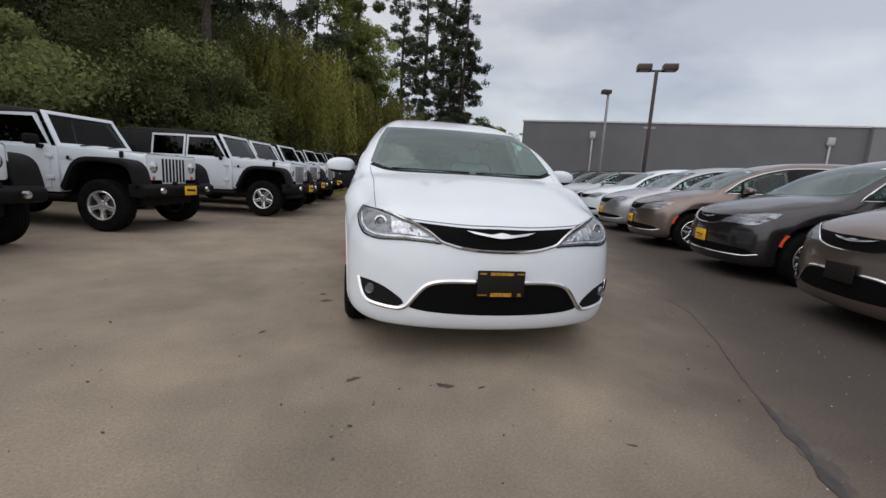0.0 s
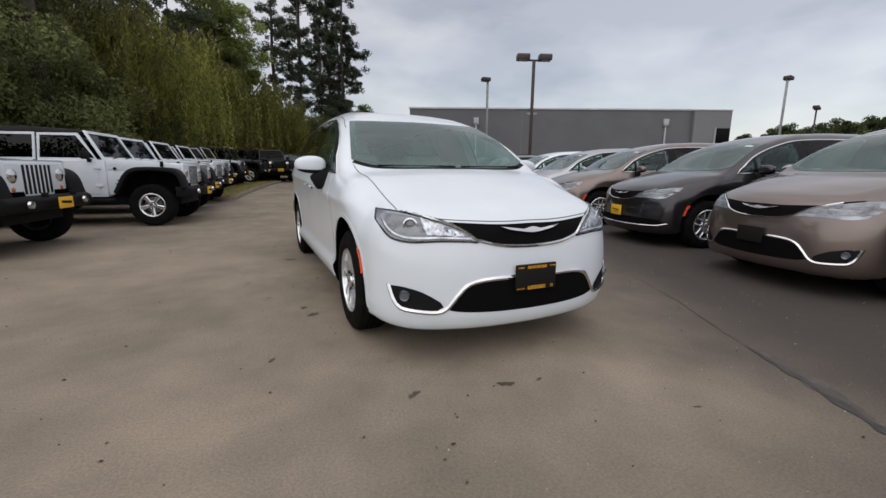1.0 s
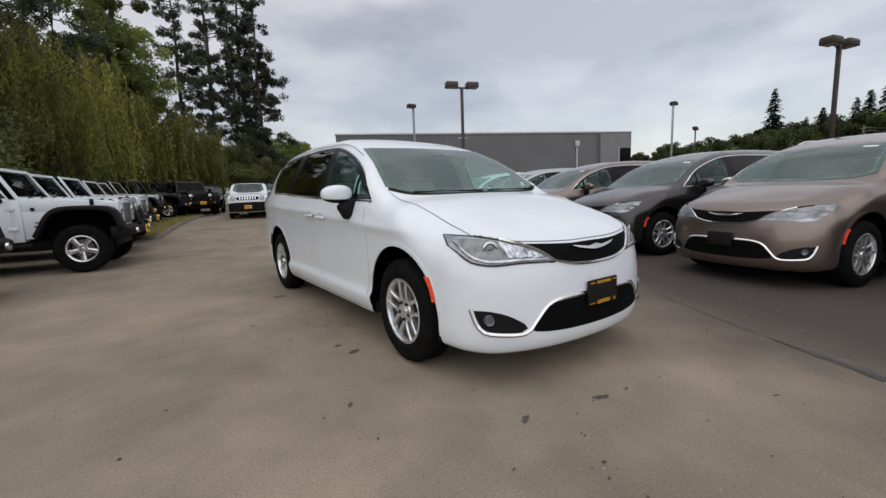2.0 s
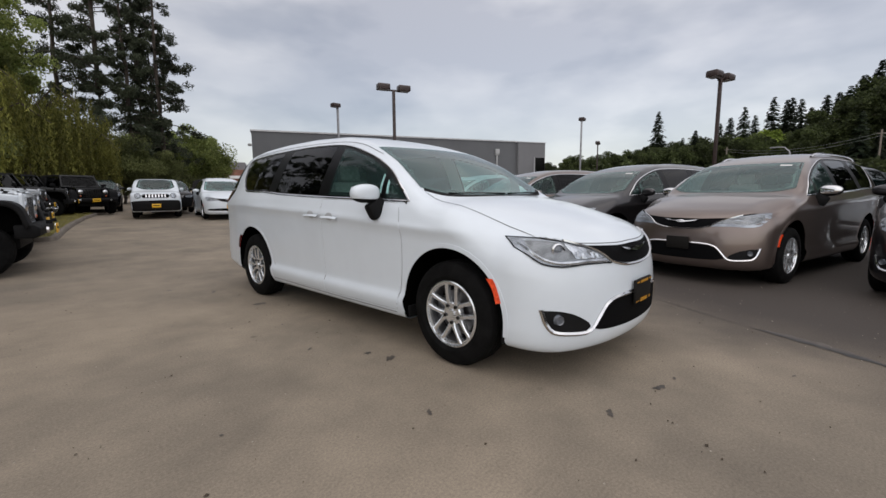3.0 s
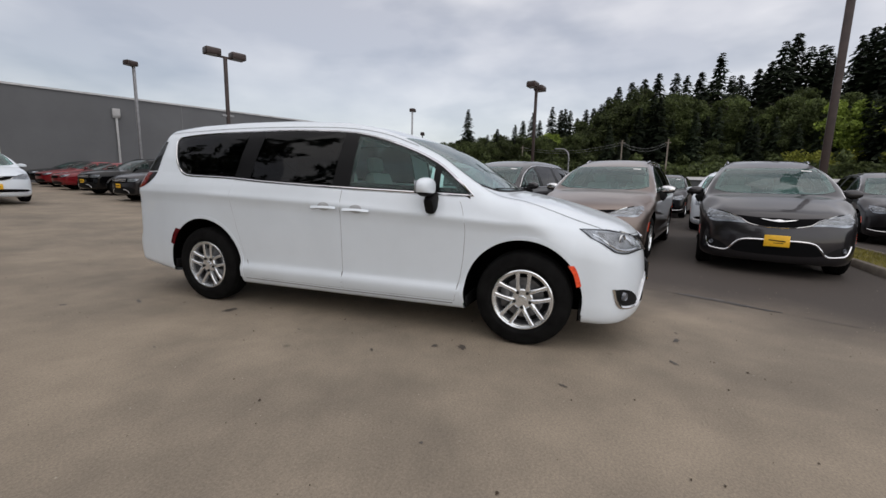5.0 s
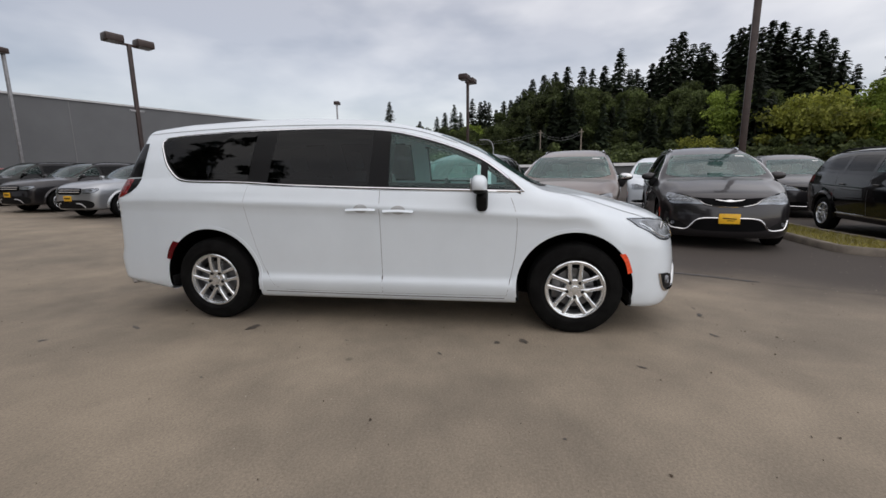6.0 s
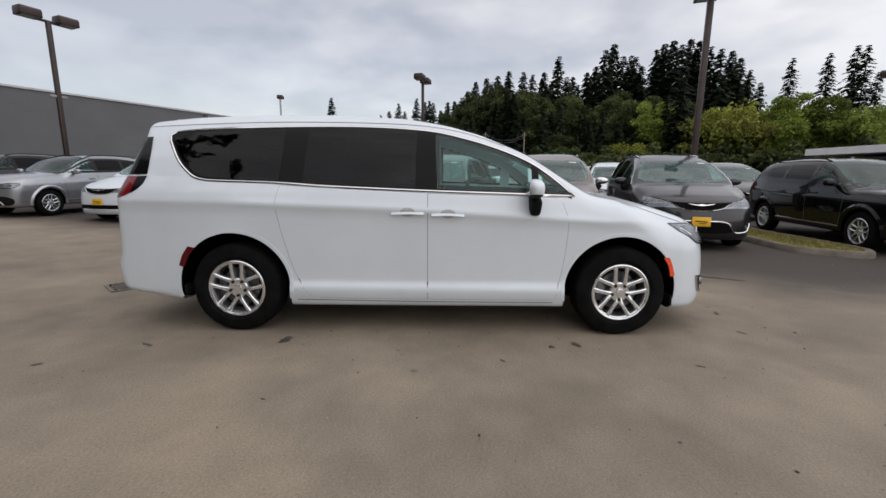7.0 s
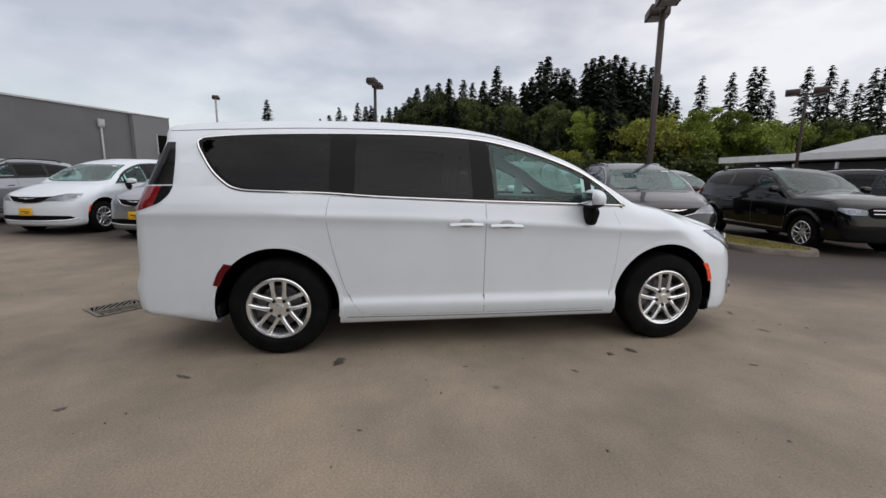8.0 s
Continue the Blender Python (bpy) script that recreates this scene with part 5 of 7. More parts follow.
COPING = material("pale_metal_coping", (0.50, 0.50, 0.51), 0.5, 0.3, noise_scale=3, vary=0.1)
SOFTTOP = material("black_canvas_top", (0.016, 0.016, 0.017), 0.85, bump=0.3, bump_scale=300, noise_scale=4, vary=0.25)
SEATDARK = material("dark_seat_cloth", (0.05, 0.05, 0.05), 0.9, noise_scale=30, vary=0.2)
AMBERDULL = material("orange_lamp_lens", (0.45, 0.09, 0.02), 0.25, coat=0.6, noise_scale=40, vary=0.2)
CLEAR_DARK = glass("smoky_window_glass", (0.10, 0.13, 0.13), 1.27)
SUV_FACE = dict(
    lamp=[(0.50, 0.86), (0.50, 0.86), (0.50, 0.76), (0.50, 0.76), (0.66, 0.755), (0.78, 0.775), (0.84, 0.84), (0.83, 0.885), (0.70, 0.885)],
    grille=mirrored([(0.0, 0.895), (0.42, 0.89), (0.47, 0.88), (0.47, 0.74), (0.40, 0.715), (0.0, 0.71)])[:-1],
    lower=mirrored([(0.0, 0.55), (0.60, 0.55), (0.76, 0.48), (0.70, 0.33), (0.0, 0.31)])[:-1])
REN_FACE = dict(
    lamp=[(0.62 + 0.105 * math.cos(t), 0.93 + 0.105 * math.sin(t)) for t in np.linspace(0, 2 * math.pi, 17)[:-1]],
    grille=mirrored([(0.0, 1.0), (0.40, 1.0), (0.46, 0.98), (0.46, 0.86), (0.40, 0.84), (0.0, 0.84)])[:-1],
    lower=mirrored([(0.0, 0.74), (0.78, 0.74), (0.85, 0.68), (0.85, 0.36), (0.78, 0.31), (0.0, 0.30)])[:-1])
SALOON_FACE = dict(
    lamp=[(0.45, 0.66), (0.45, 0.66), (0.60, 0.63), (0.76, 0.65), (0.82, 0.72), (0.80, 0.77), (0.65, 0.73)],
    grille=mirrored([(0.0, 0.70), (0.38, 0.69), (0.42, 0.67), (0.36, 0.58), (0.0, 0.57)])[:-1],
    lower=mirrored([(0.0, 0.42), (0.5, 0.42), (0.6, 0.36), (0.5, 0.29), (0.0, 0.28)])[:-1])


# ---- the setting ----
def land(x, y):
    """Height of the lot, which rises gently towards its far end, and of the hillside beyond."""
    t = np.clip((np.asarray(y, float) - 5.0) / 30.0, 0, 1)
    far = np.clip((np.asarray(x, float) - 70.0) / 120.0, 0, 1)
    return 0.42 * t * t * (3 - 2 * t) * 1.0 + 0.004 * np.clip(np.asarray(y, float) - 5, 0, 20) + 9.0 * far * far


def ground_material():
    m = bpy.data.materials.new("dusty_asphalt")
    m.use_nodes = True
    nt = m.node_tree
    b = nt.nodes["Principled BSDF"]
    N, L = nt.nodes.new, nt.links.new
    co = N("ShaderNodeTexCoord")

    def tex(scale, detail=5, rough=0.6, kind="ShaderNodeTexNoise"):
        n = N(kind)
        n.inputs["Scale"].default_value = scale
        if kind == "ShaderNodeTexNoise":
            n.inputs["Detail"].default_value, n.inputs["Roughness"].default_value = detail, rough
        L(co.outputs["Object"], n.inputs["Vector"])
        return n

    def ramp(src, p0, c0, p1, c1):
        r = N("ShaderNodeValToRGB")
        r.color_ramp.elements[0].position, r.color_ramp.elements[0].color = p0, (*c0, 1)
        r.color_ramp.elements[1].position, r.color_ramp.elements[1].color = p1, (*c1, 1)
        L(src, r.inputs[0])
        return r.outputs[0]

    def mix(kind, fac, a, c):
        x = N("ShaderNodeMix")
        x.data_type, x.blend_type = "RGBA", kind
        if isinstance(fac, float):
            x.inputs["Factor"].default_value = fac
        else:
            L(fac, x.inputs["Factor"])
        L(a, x.inputs["A"]); L(c, x.inputs["B"])
        return x.outputs["Result"]

    big = ramp(tex(0.33, 7, 0.62).outputs["Fac"], 0.38, (0.200, 0.170, 0.134), 0.64, (0.286, 0.238, 0.182))
    mid = ramp(tex(1.3, 8, 0.7).outputs["Fac"], 0.34, (0.84, 0.84, 0.84), 0.66, (1.08, 1.075, 1.07))
    fine = ramp(tex(75, 6, 0.85).outputs["Fac"], 0.30, (0.62, 0.62, 0.63), 0.72, (1.37, 1.365, 1.35))
    c = mix("MULTIPLY", 1.0, big, mid)
    c = mix("MULTIPLY", 1.0, c, fine)
    # darker, newer paving on the minivans' side, with a worn border
    sep, ad, edge = N("ShaderNodeSeparateXYZ"), N("ShaderNodeMath"), N("ShaderNodeMath")
    L(co.outputs["Object"], sep.inputs[0])
    sc = N("ShaderNodeMath")
    sc.operation = "MULTIPLY"
    sc.inputs[1].default_value = -0.40
    L(sep.outputs["Y"], sc.inputs[0])
    ad.operation = "ADD"
    L(sep.outputs["X"], ad.inputs[0]); L(sc.outputs[0], ad.inputs[1])
    wob = tex(0.9, 4)
    ed2 = N("ShaderNodeMath")
    ed2.operation = "MULTIPLY_ADD"
    ed2.inputs[1].default_value, ed2.inputs[2].default_value = 1.2, -0.6
    L(wob.outputs["Fac"], ed2.inputs[0])
    edge.operation = "ADD"
    L(ad.outputs[0], edge.inputs[0]); L(ed2.outputs[0], edge.inputs[1])
    mr = N("ShaderNodeMapRange")
    mr.interpolation_type = "SMOOTHSTEP"
    mr.inputs["From Min"].default_value, mr.inputs["From Max"].default_value = 1.1, 3.4
    mr.inputs["To Max"].default_value = 1.0
    L(edge.outputs[0], mr.inputs["Value"])
    dark = N("ShaderNodeRGB")
    dark.outputs[0].default_value = (0.062, 0.052, 0.046, 1)
    c = mix("MIX", mr.outputs[0], c, mix("MULTIPLY", 1.0, dark.outputs[0], fine))
    # oil drops and dark grit
    vo = tex(1.1, kind="ShaderNodeTexVoronoi")
    vo.inputs["Randomness"].default_value = 1.0
    spot = ramp(vo.outputs["Distance"], 0.020, (1, 1, 1), 0.045, (0, 0, 0))
    spots = N("ShaderNodeMath")
    spots.operation = "MULTIPLY"
    spots.inputs[1].default_value = 0.55
    L(spot, spots.inputs[0])
    oil = N("ShaderNodeRGB")
    oil.outputs[0].default_value = (0.045, 0.04, 0.036, 1)
    c = mix("MIX", spots.outputs[0], c, oil.outputs[0])
    L(c, b.inputs["Base Color"])
    b.inputs["Roughness"].default_value = 0.82
    b.inputs["Specular IOR Level"].default_value = 0.28
    bp, n2 = N("ShaderNodeBump"), tex(190, 5, 0.8)
    bp.inputs["Strength"].default_value, bp.inputs["Distance"].default_value = 0.22, 0.003
    L(n2.outputs["Fac"], bp.inputs["Height"]); L(bp.outputs[0], b.inputs["Normal"])
    return m


def sheet(xs, ys):
    vs = [(x, y, float(land(x, y))) for y in ys for x in xs]
    n = len(xs)
    return mesh_of(vs, [(j * n + i, j * n + i + 1, (j + 1) * n + i + 1, (j + 1) * n + i) for j in range(len(ys) - 1) for i in range(n - 1)])


gxs = [-1500, -600, -250, -120, -60, -30, -15, -7, 0, 7, 15, 30, 60, 70, 85, 100, 115, 130, 150, 170, 190, 250, 600, 1500]
gys = [-1500, -600, -250, -120, -60, -30, -12, 0] + [5 + 1.5 * k for k in range(21)] + [45, 60, 120, 250, 600, 1500]
ground = part("ground", sheet(gxs, gys), ground_material())
tagged(ground, "dusty grey-brown asphalt of a car lot", "ground", kind="structure")
gz = lambda x, y: float(land(x, y))

# patches and cracks in the paving
TAR = material("dark_damp_crack_filler", (0.035, 0.032, 0.03), 0.55, noise_scale=14, vary=0.35)


def crack(path, w0, w1, seed):
    rng = random.Random(seed)
    pts = dense(path, 0.06, False)
    n = len(pts)
    d = np.gradient(pts, axis=0)
    d /= np.linalg.norm(d, axis=1, keepdims=True)
    nm = np.stack([-d[:, 1], d[:, 0]], 1)
    vs, jog = [], 0.0
    for i, (p, q) in enumerate(zip(pts, nm)):
        jog = 0.75 * jog + rng.uniform(-0.012, 0.012)
        w = (w0 + (w1 - w0) * i / n) * rng.uniform(0.35, 1.15) * min(1, 6 * i / n + 0.1, 6 * (n - i) / n)
        for s in (-1, 1):
            r = p + q * (jog + s * w / 2)
            vs.append((r[0], r[1], gz(*r) + 0.004))
    return tagged(part("paving_crack", mesh_of(vs, [(2 * i, 2 * i + 2, 2 * i + 3, 2 * i + 1) for i in range(n - 1)]), TAR, smooth=False), "dark jagged crack in the asphalt", "crack", kind="structure")


crack([(2.32, -0.75), (2.2, -1.45), (1.95, -1.95), (1.62, -2.56), (1.40, -2.95)], 0.004, 0.010, 1)
crack([(1.42, -2.93), (1.28, -3.19), (1.10, -3.58), (0.95, -3.9)], 0.04, 0.085, 2)
crack([(0.95, -3.92), (0.72, -4.3), (0.5, -4.9), (0.45, -5.6)], 0.012, 0.012, 3)
crack([(2.32, -0.8), (2.9, 0.4), (3.2, 2.2), (3.4, 4.5)], 0.006, 0.008, 4)

STAIN = material("damp_oil_stain", (0.070, 0.059, 0.05), 0.6, noise_scale=9, vary=0.3)


def stain(x, y, r, seed):
    rng = random.Random(seed)
    n = 22
    a0, sq = rng.uniform(0, 3), rng.uniform(0.35, 0.7)
    vs = []
    for k in range(n):
        t = 6.2832 * k / n
        q = r * (1 + 0.35 * math.sin(2 * t + seed) + 0.2 * math.sin(5 * t + 2 * seed) + rng.uniform(-0.12, 0.12))
        u, w = q * math.cos(t), sq * q * math.sin(t)
        vs.append((x + u * math.cos(a0) - w * math.sin(a0), y + u * math.sin(a0) + w * math.cos(a0), gz(x, y) + 0.003))
    tagged(part("oil_stain", mesh_of(vs, [tuple(range(n))]), STAIN, smooth=False), "small dark oil stain on the asphalt", "stain", kind="structure")


for k, (x, y, r) in enumerate(((-0.85, -2.62, 0.05), (-0.35, -2.72, 0.06), (-0.15, -2.75, 0.03), (-1.15, -1.15, 0.09), (-1.2, -0.95, 0.05), (-1.12, 1.1, 0.10), (-1.25, 2.1, 0.08), (-1.45, -0.55, 0.03), (-1.3, 0.2, 0.025), (-2.0, 0.9, 0.022), (-2.35, -1.3, 0.02), (-1.6, 2.6, 0.05), (-1.5, -1.9, 0.04), (-3.0, 1.8, 0.018), (0.4, -3.3, 0.03))):
    stain(x, y, 0.62 * r, k + 1)

def streak(path, width, seed):
    """A ragged damp streak along a line."""
    r = random.Random(seed)
    pts = dense(path, 0.05, False)
    n = len(pts)
    d = np.gradient(pts, axis=0)
    d /= np.linalg.norm(d, axis=1, keepdims=True)
    vs = []
    for i, (p, q) in enumerate(zip(pts, d)):
        for s in (-1, 1):
            w = s * width * r.uniform(0.25, 0.6) * math.sin(math.pi * (i + 0.5) / n) ** 0.5
            vs.append((p[0] - q[1] * w, p[1] + q[0] * w, gz(*p) + 0.0025))
    tagged(part("oil_stain", mesh_of(vs, [(2 * i, 2 * i + 2, 2 * i + 3, 2 * i + 1) for i in range(n - 1)]), STAIN, smooth=False), "long damp streak beside a crack in the asphalt", "stain", kind="structure")


streak([(1.40, -3.05), (1.30, -3.28), (1.20, -3.46), (1.06, -3.72)], 0.13, 4)

# small dark bits lying about
GRIT = material("dark_leaf_litter", (0.05, 0.035, 0.022), 0.9, noise_scale=30, vary=0.4)
rng = random.Random(11)
vs, fs = [], []
for _ in range(900):
    x, y = rng.uniform(-6, 4), rng.uniform(-6.5, 6)
    s, a = 0.003 + 0.010 * rng.random() ** 3, rng.uniform(0, 6.28)
    k = len(vs)
    m = rng.choice((4, 5))
    for j in range(m):
        t = a + 6.283 * j / m
        r = s * rng.uniform(0.6, 1.2)
        vs.append((x + r * math.cos(t), y + 0.7 * r * math.sin(t), gz(x, y) + 0.003 + 0.005 * (j % 2)))
    fs.append(tuple(range(k, k + m)))
tagged(part("leaf_litter", mesh_of(vs, fs), GRIT, smooth=False), "scattered dark leaf bits and grit on the asphalt", "litter", kind="stuff")

PEBBLE = material("pale_gravel_grains", (0.30, 0.265, 0.22), 0.9, noise_scale=20, vary=0.3)
vs, fs = [], []
for _ in range(2600):
    x, y = rng.uniform(-6, 4), rng.uniform(-6.5, 6)
    s, a, z = 0.0018 + 0.0045 * rng.random() ** 2, rng.uniform(0, 6.28), gz(x, y)
    k = len(vs)
    vs += [(x + s * math.cos(a + 1.57 * j), y + s * math.sin(a + 1.57 * j), z) for j in range(4)] + [(x, y, z + s * 0.9)]
    fs += [(k + j, k + (j + 1) % 4, k + 4) for j in range(4)]
tagged(part("gravel", mesh_of(vs, fs), PEBBLE, smooth=False), "loose pale gravel grains on the asphalt", "gravel", kind="stuff")

# cast iron drain
IRON = material("worn_iron", (0.19, 0.172, 0.15), 0.8, 0.0, spec=0.1, noise_scale=18, vary=0.3)
PIT = material("black_drain_pit", (0.004, 0.004, 0.004), 0.9, spec=0.0)
drain = empty("drain_grate", "worn iron storm drain grate with slanted slots in the asphalt", "drain", m=pose(0.423, 3.447, 0.006, 0, 0, -42))
part("pit", box((0, 0, -0.0005), (0.41, 0.36, 0.002)), PIT, drain, smooth=False)
for e in (-1, 1):
    part("rim_bar", box((e * 0.2175, 0, 0.002), (0.025, 0.41, 0.008)), IRON, drain, smooth=False)
    part("rim_bar", box((0, e * 0.1925, 0.002), (0.41, 0.025, 0.008)), IRON, drain, smooth=False)
    for k in range(11):  # bars slant to a herringbone about the middle rib
        x0 = -0.345 + 0.056 * k
        foot = [(x0, 0.008), (x0 + 0.020, 0.008), (x0 + 0.162, 0.18), (x0 + 0.142, 0.18)]
        foot = [(min(max(x, -0.205), 0.205), e * y) for x, y in foot]
        if max(x for x, y in foot) > -0.2 and min(x for x, y in foot) < 0.2:
            part("grate_bar", mesh_of([(x, y, z) for z in (0.0, 0.0055) for x, y in foot], [(4, 5, 6, 7), (0, 1, 5, 4), (1, 2, 6, 5), (2, 3, 7, 6), (3, 0, 4, 7)]), IRON, drain, smooth=False)
part("middle_rib", box((0, 0, 0.002), (0.41, 0.016, 0.008)), IRON, drain, smooth=False)

# ---- kerbed islands ----
CONCRETE = material("weathered_concrete_kerb", (0.155, 0.132, 0.108), 0.9, noise_scale=5, vary=0.3, bump=0.4, bump_scale=60)
MOSS = material("mossy_dry_grass_soil", (0.17, 0.145, 0.045), 0.95, noise_scale=4, second=(0.10, 0.095, 0.03), bump=0.6, bump_scale=40)
GRASS = material("grass_blades", (0.23, 0.20, 0.04), 0.8, noise_scale=2, vary=0.35)


def island(outline, name, seed, width=0.14, height=0.11, blades=4500):
    """A kerb round a planted patch, and its grass."""
    pts = dense(outline, 0.12)
    inn = shrink(pts, width)
    n = len(pts)
    rows = []
    for off, z in ((-0.01, -0.02), (0.0, height - 0.03), (0.03, height), (width - 0.02, height), (width, height - 0.05)):
        q = shrink(pts, off)
        rows.append([(x, y, gz(x, y) + z) for x, y in q])
    vs = [p for r in rows for p in r]
    k = part(name, mesh_of(vs, [(a * n + i, a * n + (i + 1) % n, (a + 1) * n + (i + 1) % n, (a + 1) * n + i) for a in range(4) for i in range(n)]), CONCRETE)
    tagged(k, "low weathered concrete kerb round a planted strip", "kerb", kind="structure")
    soil = bmesh.new()
    soil.faces.new([soil.verts.new((x, y, gz(x, y) + height - 0.02)) for x, y in inn])
    bmesh.ops.triangulate(soil, faces=soil.faces)
    tagged(part("planted_soil", soil, MOSS, smooth=False), "mossy soil of a kerbed strip", "soil", kind="structure")
    rng = random.Random(seed)
    lo, hi = inn.min(0), inn.max(0)
    vs, fs, got = [], [], 0
    while got < blades:
        x, y = rng.uniform(lo[0], hi[0]), rng.uniform(lo[1], hi[1])
        if not inside((x, y), inn):
            continue
        got += 1
        z = gz(x, y) + height - 0.02
        a, h = rng.uniform(0, 6.28), rng.uniform(0.02, 0.07)
        c, s = math.cos(a) * 0.006, math.sin(a) * 0.006
        b = len(vs)
        vs += [(x - c, y - s, z), (x + c, y + s, z), (x + rng.uniform(-0.03, 0.03), y + rng.uniform(-0.03, 0.03), z + h)]
        fs.append((b, b + 1, b + 2))
    tagged(part("grass", mesh_of(vs, fs), GRASS, smooth=False), "short yellow-green grass in the kerbed strip", "grass", kind="stuff")


island([(2.5, -6.95), (2.62, -6.6), (3.1, -6.12), (5.0, -6.2), (7.5, -6.1), (8.2, -6.15), (8.2, -7.25), (7.5, -7.35), (5.0, -7.3), (3.2, -7.35), (2.75, -7.25)], "kerb", 3)
island([(-2.55, 11.2), (-2.2, 10.95), (-1.95, 11.2), (-1.55, 13.6), (-1.0, 16.5), (-0.3, 19.5), (0.3, 22.0), (-1.0, 22.3), (-1.7, 19.8), (-2.3, 16.8), (-2.8, 13.8)], "kerb", 4, blades=3500)

# ---- warehouse ----
GREYWALL = material("grey_painted_wall", (0.132, 0.136, 0.143), 0.8, noise_scale=0.35, vary=0.08, bump=0.25, bump_scale=30)
GREYLIGHT = material("light_grey_painted_wall", (0.19, 0.19, 0.197), 0.8, noise_scale=0.35, vary=0.08, bump=0.2, bump_scale=30)
PIPE = material("pale_grey_downpipe", (0.42, 0.42, 0.42), 0.5, noise_scale=3, vary=0.1)
BL, BR = Vector((12.0, 32.0, 0)), Vector((34.4, 21.4, 0))
hb, lenw = 6.38, (BR - BL).length
bld = empty("warehouse", "long flat-roofed grey painted warehouse with parapet", "building")
part("wall", box((lenw / 2, 10, hb / 2), (lenw, 20, hb)), GREYWALL, bld, smooth=False)
part("coping", box((lenw / 2, 10, hb + 0.05), (lenw + 0.16, 20.16, 0.12)), COPING, bld, smooth=False)
part("corner_block", box((lenw + 1.62, 9.6, hb / 2 - 0.03), (3.2, 20, hb - 0.04)), GREYLIGHT, bld, smooth=False)
part("corner_coping", box((lenw + 1.62, 9.6, hb + 0.0), (3.3, 20.1, 0.08)), COPING, bld, smooth=False)
win = part("window", box((lenw + 2.55, -0.42, 4.1), (1.25, 0.06, 1.5)), GLOSSBLACK, bld, smooth=False)
part("window_frame", box((lenw + 1.90, -0.46, 4.1), (0.08, 0.12, 1.6)), COPING, win, smooth=False)
part("joint", box((9.9, -0.012, hb / 2), (0.05, 0.02, hb - 0.1)), GREYLIGHT, bld, smooth=False)
for s in (5.85, 22.5):
    p = part("downpipe", box((s, -0.09, 2.6), (0.13, 0.13, 5.2), 0.02), PIPE, bld)
    part("rain_head", prism([(-0.24, 5.15), (-0.24, 5.62), (-0.02, 5.62), (-0.02, 5.15), (-0.10, 5.0), (-0.17, 5.0)], s - 0.22, s + 0.22, 0.01), PIPE, p)
part("wall_lamp", box((-0.18, 0.3, 5.3), (0.3, 0.25, 0.2), 0.05), PIPE, bld)
bld.matrix_world = Matrix.Translation(BL + Vector((0, 0, -0.02))) @ Matrix.Rotation(math.atan2((BR - BL).y, (BR - BL).x), 4, "Z")

# ---- lamp posts ----
BROWNMETAL = material("dark_brown_painted_metal", (0.040, 0.024, 0.021), 0.45, 0.1, noise_scale=6, vary=0.25)
GREYMETAL = material("galvanised_pole", (0.30, 0.30, 0.31), 0.5, 0.5, noise_scale=6, vary=0.15)
LAMPLENS = material("grey_lamp_lens", (0.40, 0.39, 0.38), 0.3, noise_scale=6, vary=0.1)


def lamp_post(x, y, h, heads=2, turn=0.0, w=0.62, r=0.085, mat=None, label="dark brown twin-head parking lot lamp post", cross=False):
    z = gz(x, y)
    mat = mat or BROWNMETAL
    post = empty("street_lamp", label, "lamp post", "car lot lamps", pose(x, y, z, 0, 0, turn))
    h -= z
    part("pole", box((0, 0, (h - 0.1) / 2), (r * 1.7, r * 1.7, h - 0.1), 0.015), mat, post)
    part("base_plate", box((0, 0, 0.02), (0.4, 0.4, 0.04), 0.01), mat, post)
    if cross:
        part("bracket", box((0, 0, 3.9), (0.55, 0.10, 0.10), 0.02), GREYMETAL, post)
    for s in ((-1, 1) if heads == 2 else (1,)):
        part("arm", box((s * 0.18, 0, h - 0.12), (0.36, 0.07, 0.09), 0.01), BROWNMETAL, post)
        off = 0.26 if heads == 2 else -0.14
        hd = prism([(-0.27, 0.09), (-0.22, 0.17), (0.22, 0.17), (0.27, 0.09), (0.27, -0.12), (-0.27, -0.12)], 0, w, 0.012)
        bmesh.ops.translate(hd, verts=hd.verts, vec=(off if s > 0 else -off - w, 0, h))
        head = part("lamp_head", hd, BROWNMETAL, post)
        part("lens", box((s * (off + w / 2), 0, h - 0.125), (w * 0.8, 0.42, 0.02), 0.004), LAMPLENS, head)
    return post


lamp_post(12.36, 14.61, 6.8, turn=-22, cross=True)
lamp_post(16.56, 26.4, 8.15, heads=1, turn=178, mat=GREYMETAL, label="grey single-head parking lot lamp post")
lamp_post(36.39, 15.38, 8.15, heads=1, turn=10, mat=GREYMETAL, label="grey single-head parking lot lamp post")
lamp_post(21.7, 1.36, 6.7, turn=-14)
lamp_post(7.29, -6.66, 5.98, turn=160)
lamp_post(16.4, -21.1, 6.05, turn=43)
lamp_post(52.0, 20.5, 7.6, turn=20)

# ---- vehicles ----
def place(x, y, rz):
    return pose(x, y, gz(x, y), 0, 0, rz)


